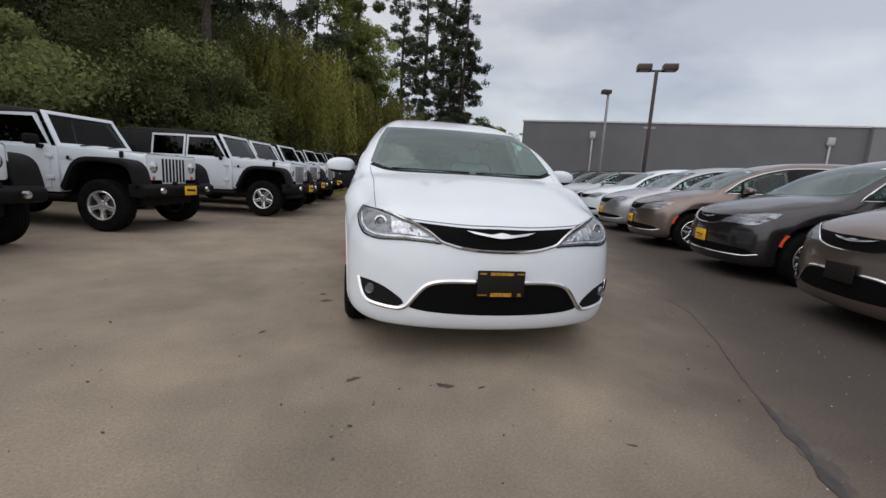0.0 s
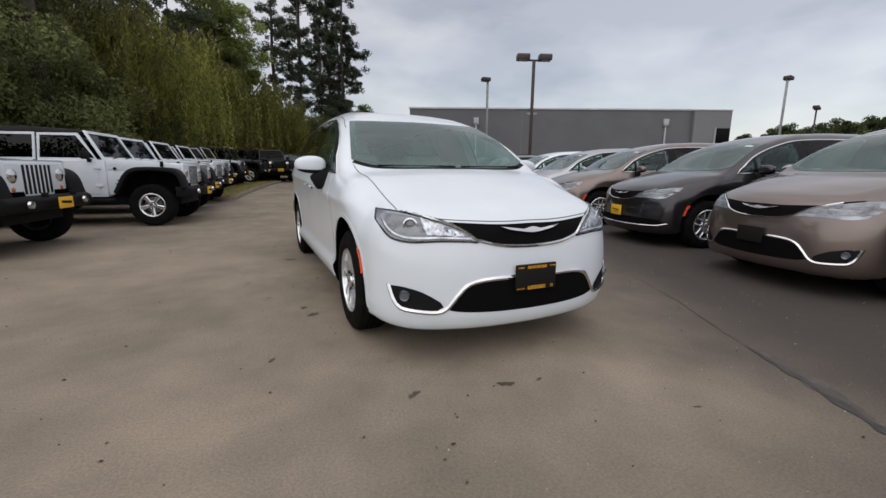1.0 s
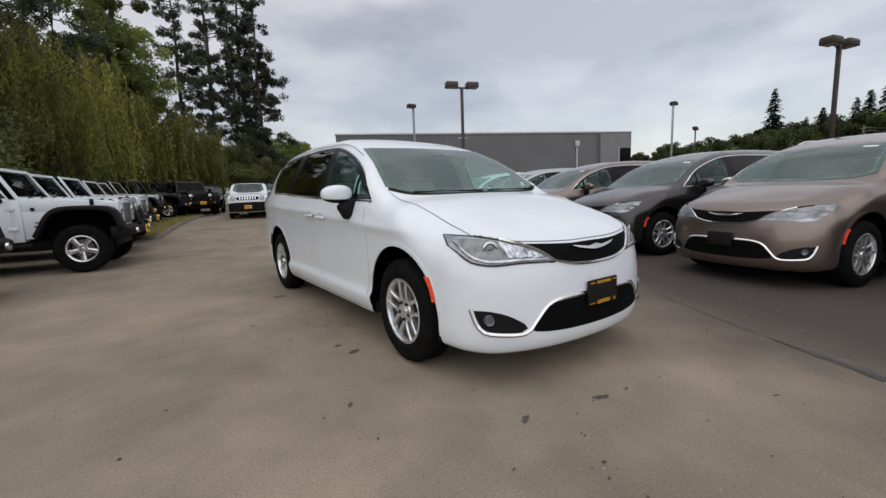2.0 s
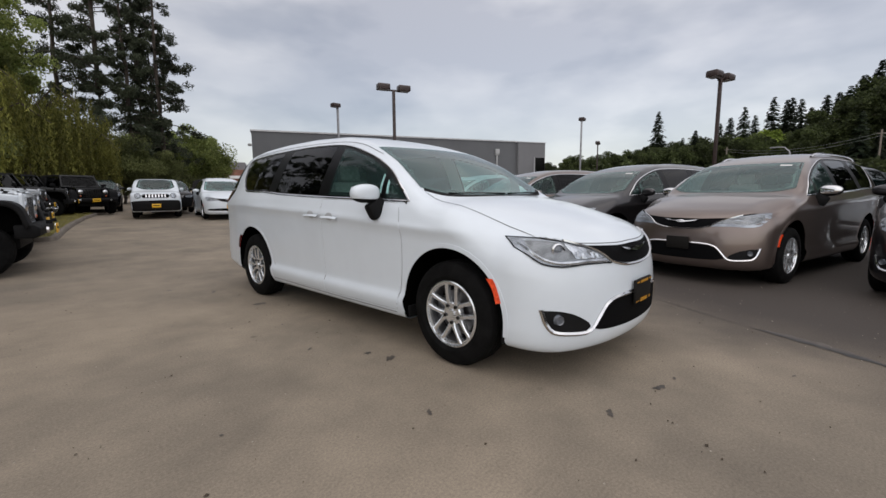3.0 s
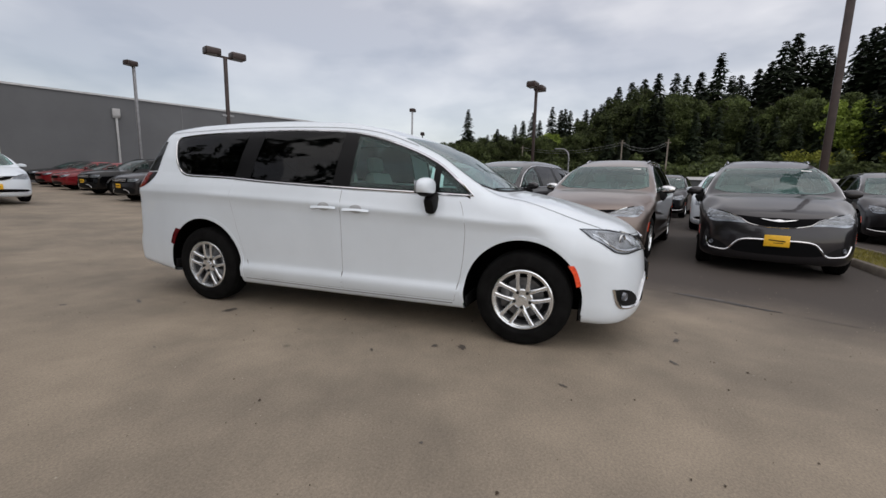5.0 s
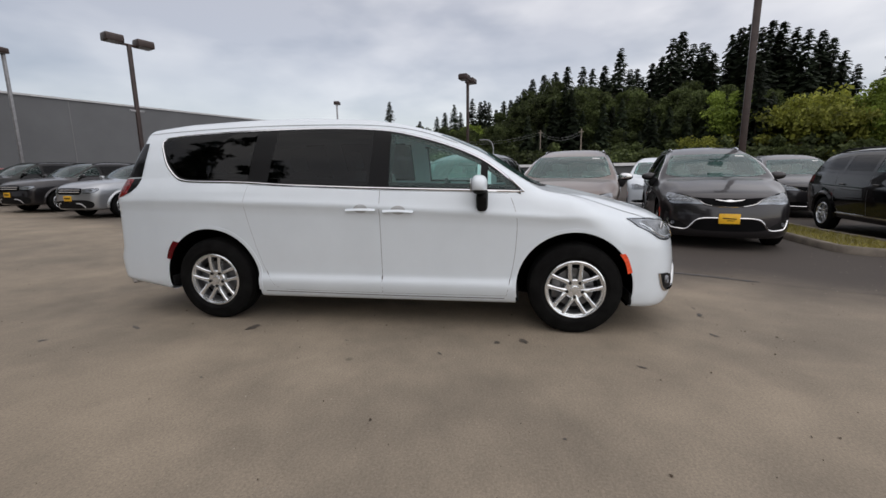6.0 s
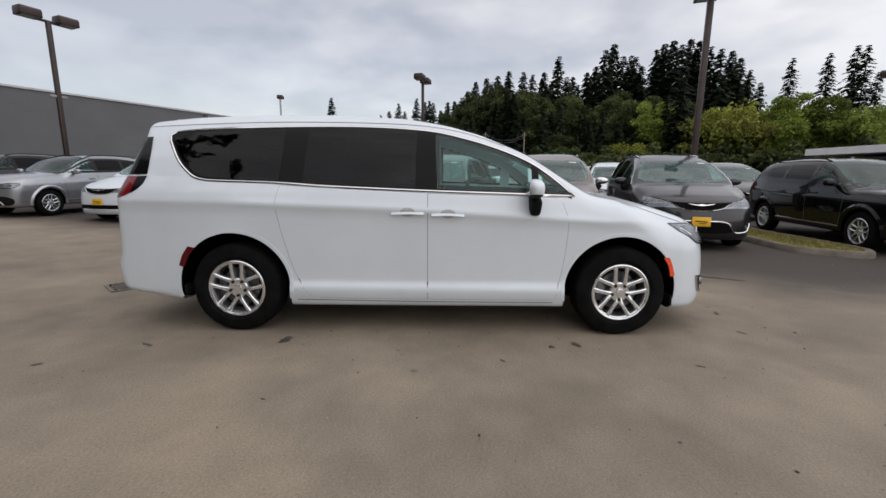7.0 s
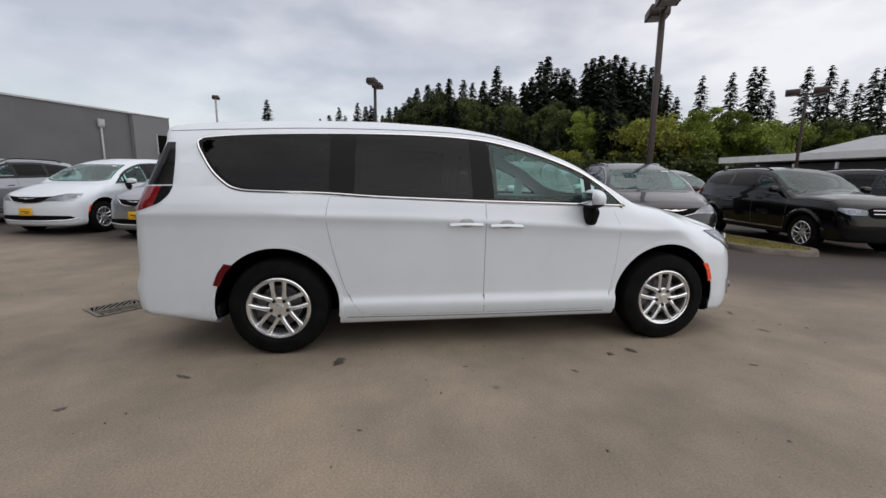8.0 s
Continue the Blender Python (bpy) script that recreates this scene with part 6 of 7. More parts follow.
minivan(WHITE, "clean white minivan with silver alloy wheels parked on asphalt", (72, 250, 120), True, "black")
proto = minivan(GRANITE, "dark grey metallic minivan with chrome trim and yellow plate", (32, 100, 30), False, "yellow", "row of parked minivans", plain=True)
proto.matrix_world = place(6.42, 0.0, 253.4)
railed = minivan(GRANITE, "dark grey metallic minivan with roof rails and yellow plate", (32, 100, 30), False, "yellow", "row of parked minivans", rails=True)
railed.matrix_world = place(5.45, -5.04, 257.5)
blank = minivan(BROWN, "taupe metallic minivan with roof rails and black plate board", (32, 100, 30), False, "none", "row of parked minivans", rails=True)
blank.matrix_world = place(5.62, -2.46, 256.2)
for x, y, rz, mat, lab in ((7.0, 2.62, 251, BROWN, "dusty taupe minivan with yellow plate in the row"), (7.75, 5.25, 255, SILVER, "silver minivan with yellow plate in the row"), (8.50, 7.95, 258.9, WHITE, "white minivan with yellow plate in the row")):
    repaint(copy_thing(proto, place(x, y, rz)), GRANITE, mat, lab)
for x, y, rz, mat, lab in ((12.0, -3.4, 72, GRANITE, "dark minivan in the second row, tail to tail"), (12.4, -0.6, 70, BLACKP, "black minivan in the second row, tail to tail"), (13.0, 2.4, 67, SILVER, "silver minivan in the second row, tail to tail"), (11.6, -6.2, 255, WHITE, "white minivan in the second row behind a lamp post"), (14.0, 5.4, 67, WHITE, "white minivan in the second row, tail to tail")):
    repaint(copy_thing(proto, place(x, y, rz)), GRANITE, mat, lab)
repaint(copy_thing(proto, place(17.2, -5.2, 255)), GRANITE, BLACKP, "black minivan parked behind the second row")
repaint(copy_thing(proto, place(10.6, -9.6, 257)), GRANITE, GRANITE, "dark grey minivan parked behind the row of minivans")
repaint(copy_thing(proto, place(4.28, 17.46, -11.7)), GRANITE, WHITE, "white minivan with yellow plate facing the aisle")

suv_shell, ren_shell, sal_shell = Shell(**SUV), Shell(**RENEGADE, spine=(-1.3, 1.3, 0.75)), Shell(**SALOON, spine=(-1.6, 1.6, 0.62))
black_suv = family_car("suv_car", suv_shell, SUV_DLO, BLACKP, "shiny black sport utility car beside a kerbed island", 1.445, SUV_FACE, "", True, False, rails=True)
black_suv.matrix_world = place(4.58, -8.51, 261.7)
c = copy_thing(black_suv, place(1.0, 25.6, -8)); tagged(c, "black sport utility car at the end of the aisle")
c = copy_thing(black_suv, place(3.5, 22.6, -10)); tagged(c, "black sport utility car behind a white minivan")
c = copy_thing(black_suv, place(4.35, -11.3, 263)); tagged(c, "black sport utility car beyond another black one")
silver_suv = family_car("suv_car", suv_shell, SUV_DLO, SILVER, "silver sport utility car with black lower bumper", 1.445, SUV_FACE, "", True, True, rails=True)
silver_suv.matrix_world = place(8.81, 11.36, 262)
for x, y, rz, mat, lab in ((9.78, 14.80, 262, GRANITE, "dark grey sport utility car parked beside a silver one"), (10.95, 18.8, 262, BLACKP, "black sport utility car with yellow plate in the row")):
    repaint(copy_thing(silver_suv, place(x, y, rz)), SILVER, mat, lab)
ren = family_car("suv_car", ren_shell, [(-0.85, 1.17), (-0.85, 1.17), (0.5, 1.18), (1.3, 1.22), (1.5, 1.28), (1.45, 1.5), (1.3, 1.56), (0.5, 1.60), (-0.2, 1.58), (-0.5, 1.48)], WHITE, "white boxy small sport utility car with black bumper", 1.285, REN_FACE, "", False, True, style="five", bars=False)
for k in range(7):
    x = -0.33 + 0.11 * k
    part("grille_slot", ren_shell.ribbon("front", [(x, 0.86), (x, 0.985)], 0.05, 0.006, crest=0.012), CHROME, ren)
ren.matrix_world = place(2.2, 19.4, -14)
red = family_car("saloon_car", sal_shell, SALOON_DLO, REDP, "dark red saloon car parked by the warehouse", 1.40, SALOON_FACE, "cars by the warehouse", False, False)
red.matrix_world = place(11.9, 22.3, 258)
c = copy_thing(red, place(12.7, 25.1, 259)); tagged(c, "dark red saloon car parked by the warehouse")
repaint(copy_thing(red, place(13.6, 28.0, 259)), REDP, BLACKP, "black saloon car parked by the warehouse")

jeep = offroader(WHITE, "white four-door off-road car with black fender flares")
jeep.matrix_world = place(-6.10, 3.54, 78.2)
for x, y, rz, mat, lab in ((-4.55, 6.46, 80.8, WHITE, "white four-door off-road car with black canvas top"), (-4.50, 8.72, 79, WHITE, "white off-road car close beside another"), (-4.25, 11.05, 79, WHITE, "white off-road car beside the end of the kerb"), (-4.7, 13.5, 78, BLACKP, "black off-road car nosing over the kerb"), (-4.2, 16.0, 78, WHITE, "white off-road car nosing over the kerb"),
                           (-3.6, 18.7, 78, SILVER, "silver off-road car nosing over the kerb"), (-2.6, 21.5, 78, BLACKP, "black off-road car at the end of the row"), (-1.7, 25.1, 78, BLACKP, "black off-road car at the end of the row"), (-0.2, 23.4, 12, BLACKP, "black off-road car facing the aisle"), (-2.6, 24.6, 30, BLACKP, "black off-road car facing the aisle"), (-6.95, 0.66, 76, WHITE, "white off-road car with black bumper"), (8.0, 27.5, 20, BLACKP, "black off-road car near the warehouse")):
    j = copy_thing(jeep, place(x, y, rz))
    repaint(j, WHITE, mat, lab)


# ---- trees ----
def leaf_material(name, a, b, trans=0.35):
    m = bpy.data.materials.new(name)
    m.use_nodes = True
    nt = m.node_tree
    nt.nodes.clear()
    N, L = nt.nodes.new, nt.links.new
    out, mix, di, tr, geo, ramp, oi, hs, mr = [N(k) for k in ("ShaderNodeOutputMaterial", "ShaderNodeMixShader", "ShaderNodeBsdfPrincipled", "ShaderNodeBsdfTranslucent", "ShaderNodeNewGeometry", "ShaderNodeValToRGB", "ShaderNodeObjectInfo", "ShaderNodeHueSaturation", "ShaderNodeMapRange")]
    ramp.color_ramp.elements[0].color, ramp.color_ramp.elements[1].color = (*a, 1), (*b, 1)
    L(geo.outputs["Random Per Island"], ramp.inputs[0])
    mr.inputs["To Min"].default_value, mr.inputs["To Max"].default_value = 0.62, 1.38
    L(oi.outputs["Random"], mr.inputs["Value"]); L(mr.outputs[0], hs.inputs["Value"]); L(ramp.outputs[0], hs.inputs["Color"])
    # clumps of older and younger foliage
    co, no, cl, hv = N("ShaderNodeTexCoord"), N("ShaderNodeTexNoise"), N("ShaderNodeMapRange"), N("ShaderNodeHueSaturation")
    no.inputs["Scale"].default_value, no.inputs["Detail"].default_value = 0.6, 3
    cl.inputs["From Min"].default_value, cl.inputs["From Max"].default_value = 0.3, 0.7
    cl.inputs["To Min"].default_value, cl.inputs["To Max"].default_value = 0.5, 1.5
    L(co.outputs["Object"], no.inputs["Vector"]); L(no.outputs["Fac"], cl.inputs["Value"]); L(cl.outputs[0], hv.inputs["Value"]); L(hs.outputs[0], hv.inputs["Color"])
    L(hv.outputs[0], di.inputs["Base Color"]); L(hv.outputs[0], tr.inputs["Color"])
    di.inputs["Roughness"].default_value = 0.65
    di.inputs["Specular IOR Level"].default_value = 0.25
    mix.inputs[0].default_value = trans
    L(di.outputs[0], mix.inputs[1]); L(tr.outputs[0], mix.inputs[2]); L(mix.outputs[0], out.inputs["Surface"])
    return m


BARK = material("grey_brown_bark", (0.075, 0.060, 0.048), 0.9, noise_scale=6, vary=0.35, bump=0.6, bump_scale=25)
LEAF_WOOD = leaf_material("shaded_green_leaves", (0.080, 0.094, 0.038), (0.20, 0.22, 0.085), 0.48)
LEAF_WILLOW = leaf_material("olive_brown_willow_leaves", (0.12, 0.13, 0.032), (0.32, 0.31, 0.078), 0.47)
LEAF_POPLAR = leaf_material("mid_green_poplar_leaves", (0.135, 0.175, 0.054), (0.29, 0.325, 0.10), 0.5)
LEAF_HILL = leaf_material("mid_green_hillside_leaves", (0.034, 0.046, 0.016), (0.080, 0.100, 0.034), 0.35)
LEAF_OLIVE = leaf_material("olive_yellow_leaves", (0.11, 0.125, 0.022), (0.24, 0.245, 0.045))
LEAF_FRESH = leaf_material("fresh_green_leaves", (0.105, 0.150, 0.026), (0.225, 0.285, 0.052))
NEEDLE = leaf_material("dark_conifer_needles", (0.014, 0.022, 0.013), (0.034, 0.047, 0.024), 0.2)
NEEDLE2 = leaf_material("grey_green_needles", (0.045, 0.057, 0.036), (0.098, 0.113, 0.068), 0.32)


def join(lists):
    vs, fs = [], []
    for v, f in lists:
        k = len(vs)
        vs += v
        fs += [tuple(i + k for i in g) for g in f]
    return vs, fs


def raw(name, vs, fs, mat, parent, smooth=False):
    me = bpy.data.meshes.new(name)
    me.from_pydata(vs, [], fs)
    me.materials.append(mat)
    if smooth:
        me.shade_smooth()
    ob = new(name, me)
    ob.parent = parent
    return ob


def leaves(rng, centers, radii, count, size, droop=0.0):
    """Leaf rhombs strewn through clumps."""
    c = np.repeat(np.array(centers), count, 0)
    r = np.repeat(np.array(radii), count, 0)
    n = len(c)
    d = rng.normal(size=(n, 3))
    d /= np.linalg.norm(d, axis=1, keepdims=True)
    p = c + d * r * (rng.random((n, 1)) ** 0.45)
    a = rng.normal(size=(n, 3)) + (0, 0, -droop)
    a /= np.linalg.norm(a, axis=1, keepdims=True)
    b = np.cross(a, rng.normal(size=(n, 3)))
    b /= np.linalg.norm(b, axis=1, keepdims=True)
    s = size * rng.uniform(0.6, 1.35, (n, 1))
    w = s * (0.32 if not droop else 0.16)
    vs = np.stack([p - a * s * 0.5, p + b * w, p + a * s * 0.5, p - b * w], 1).reshape(-1, 3)
    return vs.tolist(), [(4 * i, 4 * i + 1, 4 * i + 2, 4 * i + 3) for i in range(n)]


def broadleaf(h, spread, seed, leaf, label, count=230, size=0.26, clumps=46, low=0.16, droop=0.0, category="tree", puff=1.35):
    rng = np.random.default_rng(seed)
    tree = empty("tree", label, category)
    bits, ends = [], []
    lean = Vector((rng.normal() * 0.05 * h, rng.normal() * 0.05 * h, 0))
    tp = [Vector((0, 0, -0.1)) + lean * t * t + Vector((0, 0, h * 0.72 * t)) + Vector((rng.normal() * 0.06, rng.normal() * 0.06, 0)) * (t > 0) for t in np.linspace(0, 1, 7)]
    bits.append(tube(tp, [0.028 * h * (1 - 0.8 * t) for t in np.linspace(0, 1, 7)], 9))
    for k in range(14):
        t = 0.22 + 0.75 * k / 14
        base = tp[0].lerp(tp[-1], t)
        base = tp[min(int(t * 6), 5)].lerp(tp[min(int(t * 6) + 1, 6)], t * 6 - int(t * 6))
        a = 2.4 * k + rng.normal() * 0.4
        ln = spread * (1.05 - 0.5 * abs(t - 0.45)) * rng.uniform(0.7, 1.05)
        up = rng.uniform(0.25, 0.75) * ln
        tip = base + Vector((math.cos(a) * ln, math.sin(a) * ln, up - droop * 0.3 * ln))
        mid = base.lerp(tip, 0.5) + Vector((0, 0, 0.12 * ln))
        bits.append(tube([base, mid, tip], [0.009 * h * (1.1 - t), 0.006 * h * (1.1 - t), 0.02], 5))
        ends += [tip, mid.lerp(tip, 0.4), base.lerp(mid, 0.8)]
    raw("trunk", *join(bits), BARK, tree, True)
    cs, rs = [], []
    for k in range(clumps):
        e = ends[k % len(ends)]
        j = rng.normal(size=3) * (0.20 * spread, 0.20 * spread, 0.05 * h)
        r = puff * spread * rng.uniform(0.14, 0.34)
        cs.append((e.x + j[0], e.y + j[1], max(e.z + j[2] - droop * r, low * h)))
        rs.append((r, r, r * (0.75 + 1.1 * droop)))
    raw("crown", *leaves(rng, cs, rs, count, size, droop * 2.5), leaf, tree)
    return tree


def conifer(h, seed, leaf, label, bare=0.12, width=0.16, ragged=0.25, rings=34, sprays=5, size=1.0):
    rng = np.random.default_rng(seed)
    tree = empty("conifer_tree", label, "tree")
    n = 8
    tp = [Vector((rng.normal() * 0.05, rng.normal() * 0.05, h * t - 0.2 * (t == 0))) for t in np.linspace(0, 1, n)]
    raw("trunk", *tube(tp, [0.014 * h * (1 - 0.93 * t) for t in np.linspace(0, 1, n)], 8), BARK, tree, True)
    vs, fs = [], []
    for k in range(rings):
        t = bare + (1 - bare) * (k + rng.random() * 0.6) / rings
        t = min(t, 0.995)
        reach = h * width * (1 - t) ** 0.75 + 0.25
        m = int(rng.integers(5, 9))
        for b in range(m):
            if rng.random() < ragged * 0.55:
                continue
            a = rng.uniform(0, 6.2832)
            ln = reach * rng.uniform(1 - ragged * 1.6, 1.08)
            dx, dy = math.cos(a), math.sin(a)
            z0 = h * t
            for q in range(sprays):
                f = (q + rng.random() * 0.7 + 0.15) / sprays
                px, py = dx * ln * f, dy * ln * f
                pz = z0 - 0.30 * ln * f * f + rng.normal() * 0.03 * h / 20
                l2 = (0.30 * ln + 0.25) * rng.uniform(0.6, 1.2) * size
                w = l2 * rng.uniform(0.22, 0.42)
                sa = a + rng.normal() * 0.7
                ex, ey = math.cos(sa), math.sin(sa)
                dr = rng.uniform(0.15, 0.65) * l2
                i = len(vs)
                vs += [(px, py, pz), (px + ex * l2 * 0.5 - ey * w, py + ey * l2 * 0.5 + ex * w, pz - dr * 0.35), (px + ex * l2, py + ey * l2, pz - dr), (px + ex * l2 * 0.5 + ey * w, py + ey * l2 * 0.5 - ex * w, pz - dr * 0.35 - 0.1)]
                fs.append((i, i + 1, i + 2, i + 3))
    raw("crown", vs, fs, leaf, tree)
    return tree


def weeping_tree(h, spread, seed, leaf, label, strands=620):
    """A willow: a forked trunk, arching limbs and long hanging strands of narrow leaves."""
    rng = np.random.default_rng(seed)
    tree = empty("willow_tree", label, "tree")
    fork = Vector((0.1, -0.05, 0.34 * h))
    bits = [tube([Vector((0, 0, -0.1)), Vector((0.06, 0.02, 0.18 * h)), fork], [0.032 * h, 0.026 * h, 0.021 * h], 9)]
    arcs = []
    for k in range(17):
        a = 2.4 * k + rng.normal() * 0.3
        ln = spread * rng.uniform(0.35, 1.0)
        top = h * rng.uniform(0.72, 0.98) * (1 - 0.22 * ln / spread)
        out = Vector((math.cos(a) * ln, math.sin(a) * ln, 0))
        path = [fork, fork + out * 0.35 + Vector((0, 0, (top - fork.z) * 0.7)), out * 0.75 + Vector((0, 0, top)), out * 1.1 + Vector((0, 0, top - 0.10 * h))]
        bits.append(tube(path, [0.012 * h, 0.008 * h, 0.004 * h, 0.015], 5))
        arcs.append(path)
    raw("trunk", *join(bits), BARK, tree, True)
    p, a = [], []
    for k in range(strands):
        path = arcs[int(rng.integers(len(arcs)))]
        f = rng.uniform(0.7, 2.98)
        i = int(f)
        at = np.array(path[i].lerp(path[i + 1], f - i)) + rng.normal(size=3) * (0.40, 0.40, 0.25)
        drop = min(rng.uniform(0.12, 0.50) * h, at[2] - 0.04 * h)
        m = int(drop / 0.055)
        t = (np.arange(m) + rng.random(m)) / max(m, 1)
        sway = rng.normal(size=2) * 0.22
        q = at + np.stack([sway[0] * t * t + 0.05 * rng.normal(size=m), sway[1] * t * t + 0.05 * rng.normal(size=m), -drop * t], 1)
        p.append(q)
        a.append(rng.normal(size=(m, 3)) * (0.45, 0.45, 0.25) + (0, 0, -1))
    p, a = np.vstack(p), np.vstack(a)
    a /= np.linalg.norm(a, axis=1, keepdims=True)
    n = len(p)
    b = np.cross(a, rng.normal(size=(n, 3)))
    b /= np.linalg.norm(b, axis=1, keepdims=True)
    sz = rng.uniform(0.12, 0.24, (n, 1))
    vs = np.stack([p - a * sz * 0.5, p + b * sz * 0.15, p + a * sz * 0.5, p - b * sz * 0.15], 1).reshape(-1, 3)
    raw("crown", vs.tolist(), [(4 * i, 4 * i + 1, 4 * i + 2, 4 * i + 3) for i in range(n)], leaf, tree)
    return tree


def pine_tree(h, seed, leaf, label, bare=0.14, width=0.15, limbs=58):
    """A tall pine: a bare lower trunk, uneven limbs and loose tufts of needles towards their ends."""
    rng = np.random.default_rng(seed)
    tree = empty("pine_tree", label, "tree")
    n = 9
    tp = [Vector((rng.normal() * 0.08, rng.normal() * 0.08, h * t - 0.2 * (t == 0))) for t in np.linspace(0, 1, n)]
    bits = [tube(tp, [0.013 * h * (1 - 0.92 * t) for t in np.linspace(0, 1, n)], 8)]
    cs, rs = [], []
    for k in range(limbs):
        t = bare + (0.99 - bare) * ((k + rng.random()) / limbs) ** 0.92
        base = tp[min(int(t * (n - 1)), n - 2)].lerp(tp[min(int(t * (n - 1)) + 1, n - 1)], t * (n - 1) % 1)
        a = rng.uniform(0, 6.2832)
        ln = h * width * ((1 - t) ** 0.6) * rng.uniform(0.45, 1.15) + 0.3
        tip = base + Vector((math.cos(a) * ln, math.sin(a) * ln, ln * rng.uniform(-0.45, 0.35)))
        bits.append(tube([base, base.lerp(tip, 0.55) + Vector((0, 0, 0.08 * ln)), tip], [0.05, 0.03, 0.012], 4))
        for q in range(max(2, int(ln / 0.55))):
            f = rng.uniform(0.3, 1.02)
            c = base.lerp(tip, f)
            r = rng.uniform(0.28, 0.55) * (0.75 + 0.12 * ln)
            cs.append((c.x + rng.normal() * 0.18, c.y + rng.normal() * 0.18, c.z + 0.08 * ln * (1 - f) + rng.normal() * 0.12))
            rs.append((r, r, r * 0.8))
    raw("trunk", *join(bits), BARK, tree, True)
    raw("crown", *leaves(rng, cs, rs, 74, 0.28, 0.4), leaf, tree)
    return tree


def plant(proto, spots, group, label=""):
    """Copies of a tree at (x, y, scale, turn); the first spot takes the tree itself."""
    for i, (x, y, s, a) in enumerate(spots):
        m = pose(x, y, gz(x, y) - 0.05, 0, 0, a)
        t = proto if i == 0 else copy_thing(proto, m)
        t.matrix_world = m @ Matrix.Diagonal((s, s, s, 1))
        tagged(t, label, group=group)


def ring(x0, y0, az, d):
    return x0 + d * math.cos(radians(az)), y0 + d * math.sin(radians(az))


rng = random.Random(5)
# wood behind the off-road cars
deep = broadleaf(15, 4.6, 21, LEAF_WOOD, "tall dark leafy tree at the edge of the wood", 820, 0.135, 64, 0.10)
plant(deep, [(-14.5, 12.0, 0.74, 0), (-11.4, 11.6, 0.66, 150), (-11.2, 15.5, 0.80, 290), (-13.5, 14.5, 0.90, 35), (-12.2, 19.0, 0.92, 250), (-15, 21, 1.2, 20), (-19, 12, 1.0, 310), (-15.5, 28, 1.15, 80), (-9.4, 13.4, 0.60, 200), (-8.7, 17.0, 0.66, 330)], "wood")
under = broadleaf(5.2, 2.6, 22, LEAF_WOOD, "dense dark undergrowth bush", 760, 0.11, 46, 0.05, category="bush")
plant(under, [(-10.6, 1.4, 0.95, 90), (-10.2, 6.2, 0.95, 60), (-9.0, 11.5, 1.0, 120), (-8.0, 16.5, 1.1, 200), (-7.2, 22.5, 1.1, 260), (-6.6, 27.5, 1.2, 90), (-5.0, 32.5, 1.3, 140), (5.2, 43.5, 1.1, 20), (3.4, 43.0, 1.2, 110), (7.2, 44.0, 1.0, 200), (8.8, 44.4, 0.9, 310), (1.4, 42.0, 1.2, 60)], "undergrowth")
willow = weeping_tree(8.6, 3.3, 23, LEAF_WILLOW, "yellow-green weeping tree with hanging twigs")
plant(willow, [(-6.9, 19.5, 1.12, 0), (-4.0, 29.5, 1.15, 100), (-1.2, 34.0, 1.12, 220), (2.0, 38.5, 0.92, 310), (-5.6, 24.5, 1.2, 170), (-9.6, 17.6, 1.0, 210), (-9.0, 23.0, 1.25, 60)], "willows")
poplar = broadleaf(18, 1.9, 24, LEAF_POPLAR, "tall green poplar behind the wood's edge", 420, 0.17, 80, 0.14, puff=1.6)
plant(poplar, [(-4.2, 40, 1.35, 0), (-1.3, 44, 1.25, 130), (-14.5, 34, 1.05, 60), (-6.6, 42, 1.0, 210)], "poplars")
pine = pine_tree(26, 31, NEEDLE2, "tall airy pine with loose tufts on uneven limbs", 0.12, 0.15, 84)
plant(pine, [(4.6, 46.5, 1.1, 0), (8.0, 47.5, 1.06, 140), (2.2, 49.5, 1.0, 250), (9.4, 49.5, 0.8, 320), (6.6, 45.5, 0.92, 70), (9.2, 45.8, 0.95, 200)], "pines")
mast = pine_tree(24, 32, NEEDLE2, "tall pine with a long bare trunk at the wood's edge", 0.30, 0.17, 60)
plant(mast, [(-7.5, 14.6, 1.0, 0), (-13.5, 24, 1.0, 60), (-17, 17, 1.05, 10), (-9.8, 18.5, 0.9, 200), (-12.6, 11.2, 0.6, 100), (-8.6, 33.5, 1.0, 150), (-10.8, 30, 1.05, 260), (-6.0, 36, 0.9, 30)], "pines in the wood")
lime = broadleaf(9.5, 3.4, 25, LEAF_POPLAR, "rounded mid-green tree by the far lot", 320, 0.28, 60, 0.12, puff=1.7)
plant(lime, [(14.6, 53, 0.92, 0), (12.9, 57.5, 0.9, 80)], "far lot trees")
cedar = broadleaf(11.5, 2.6, 26, LEAF_POPLAR, "dense green upright tree by the far lot", 300, 0.28, 70, 0.06, puff=1.7)
plant(cedar, [(16.2, 57.5, 0.98, 0), (11.0, 60, 1.05, 50), (17.9, 59.5, 0.66, 150)], "far lot trees")

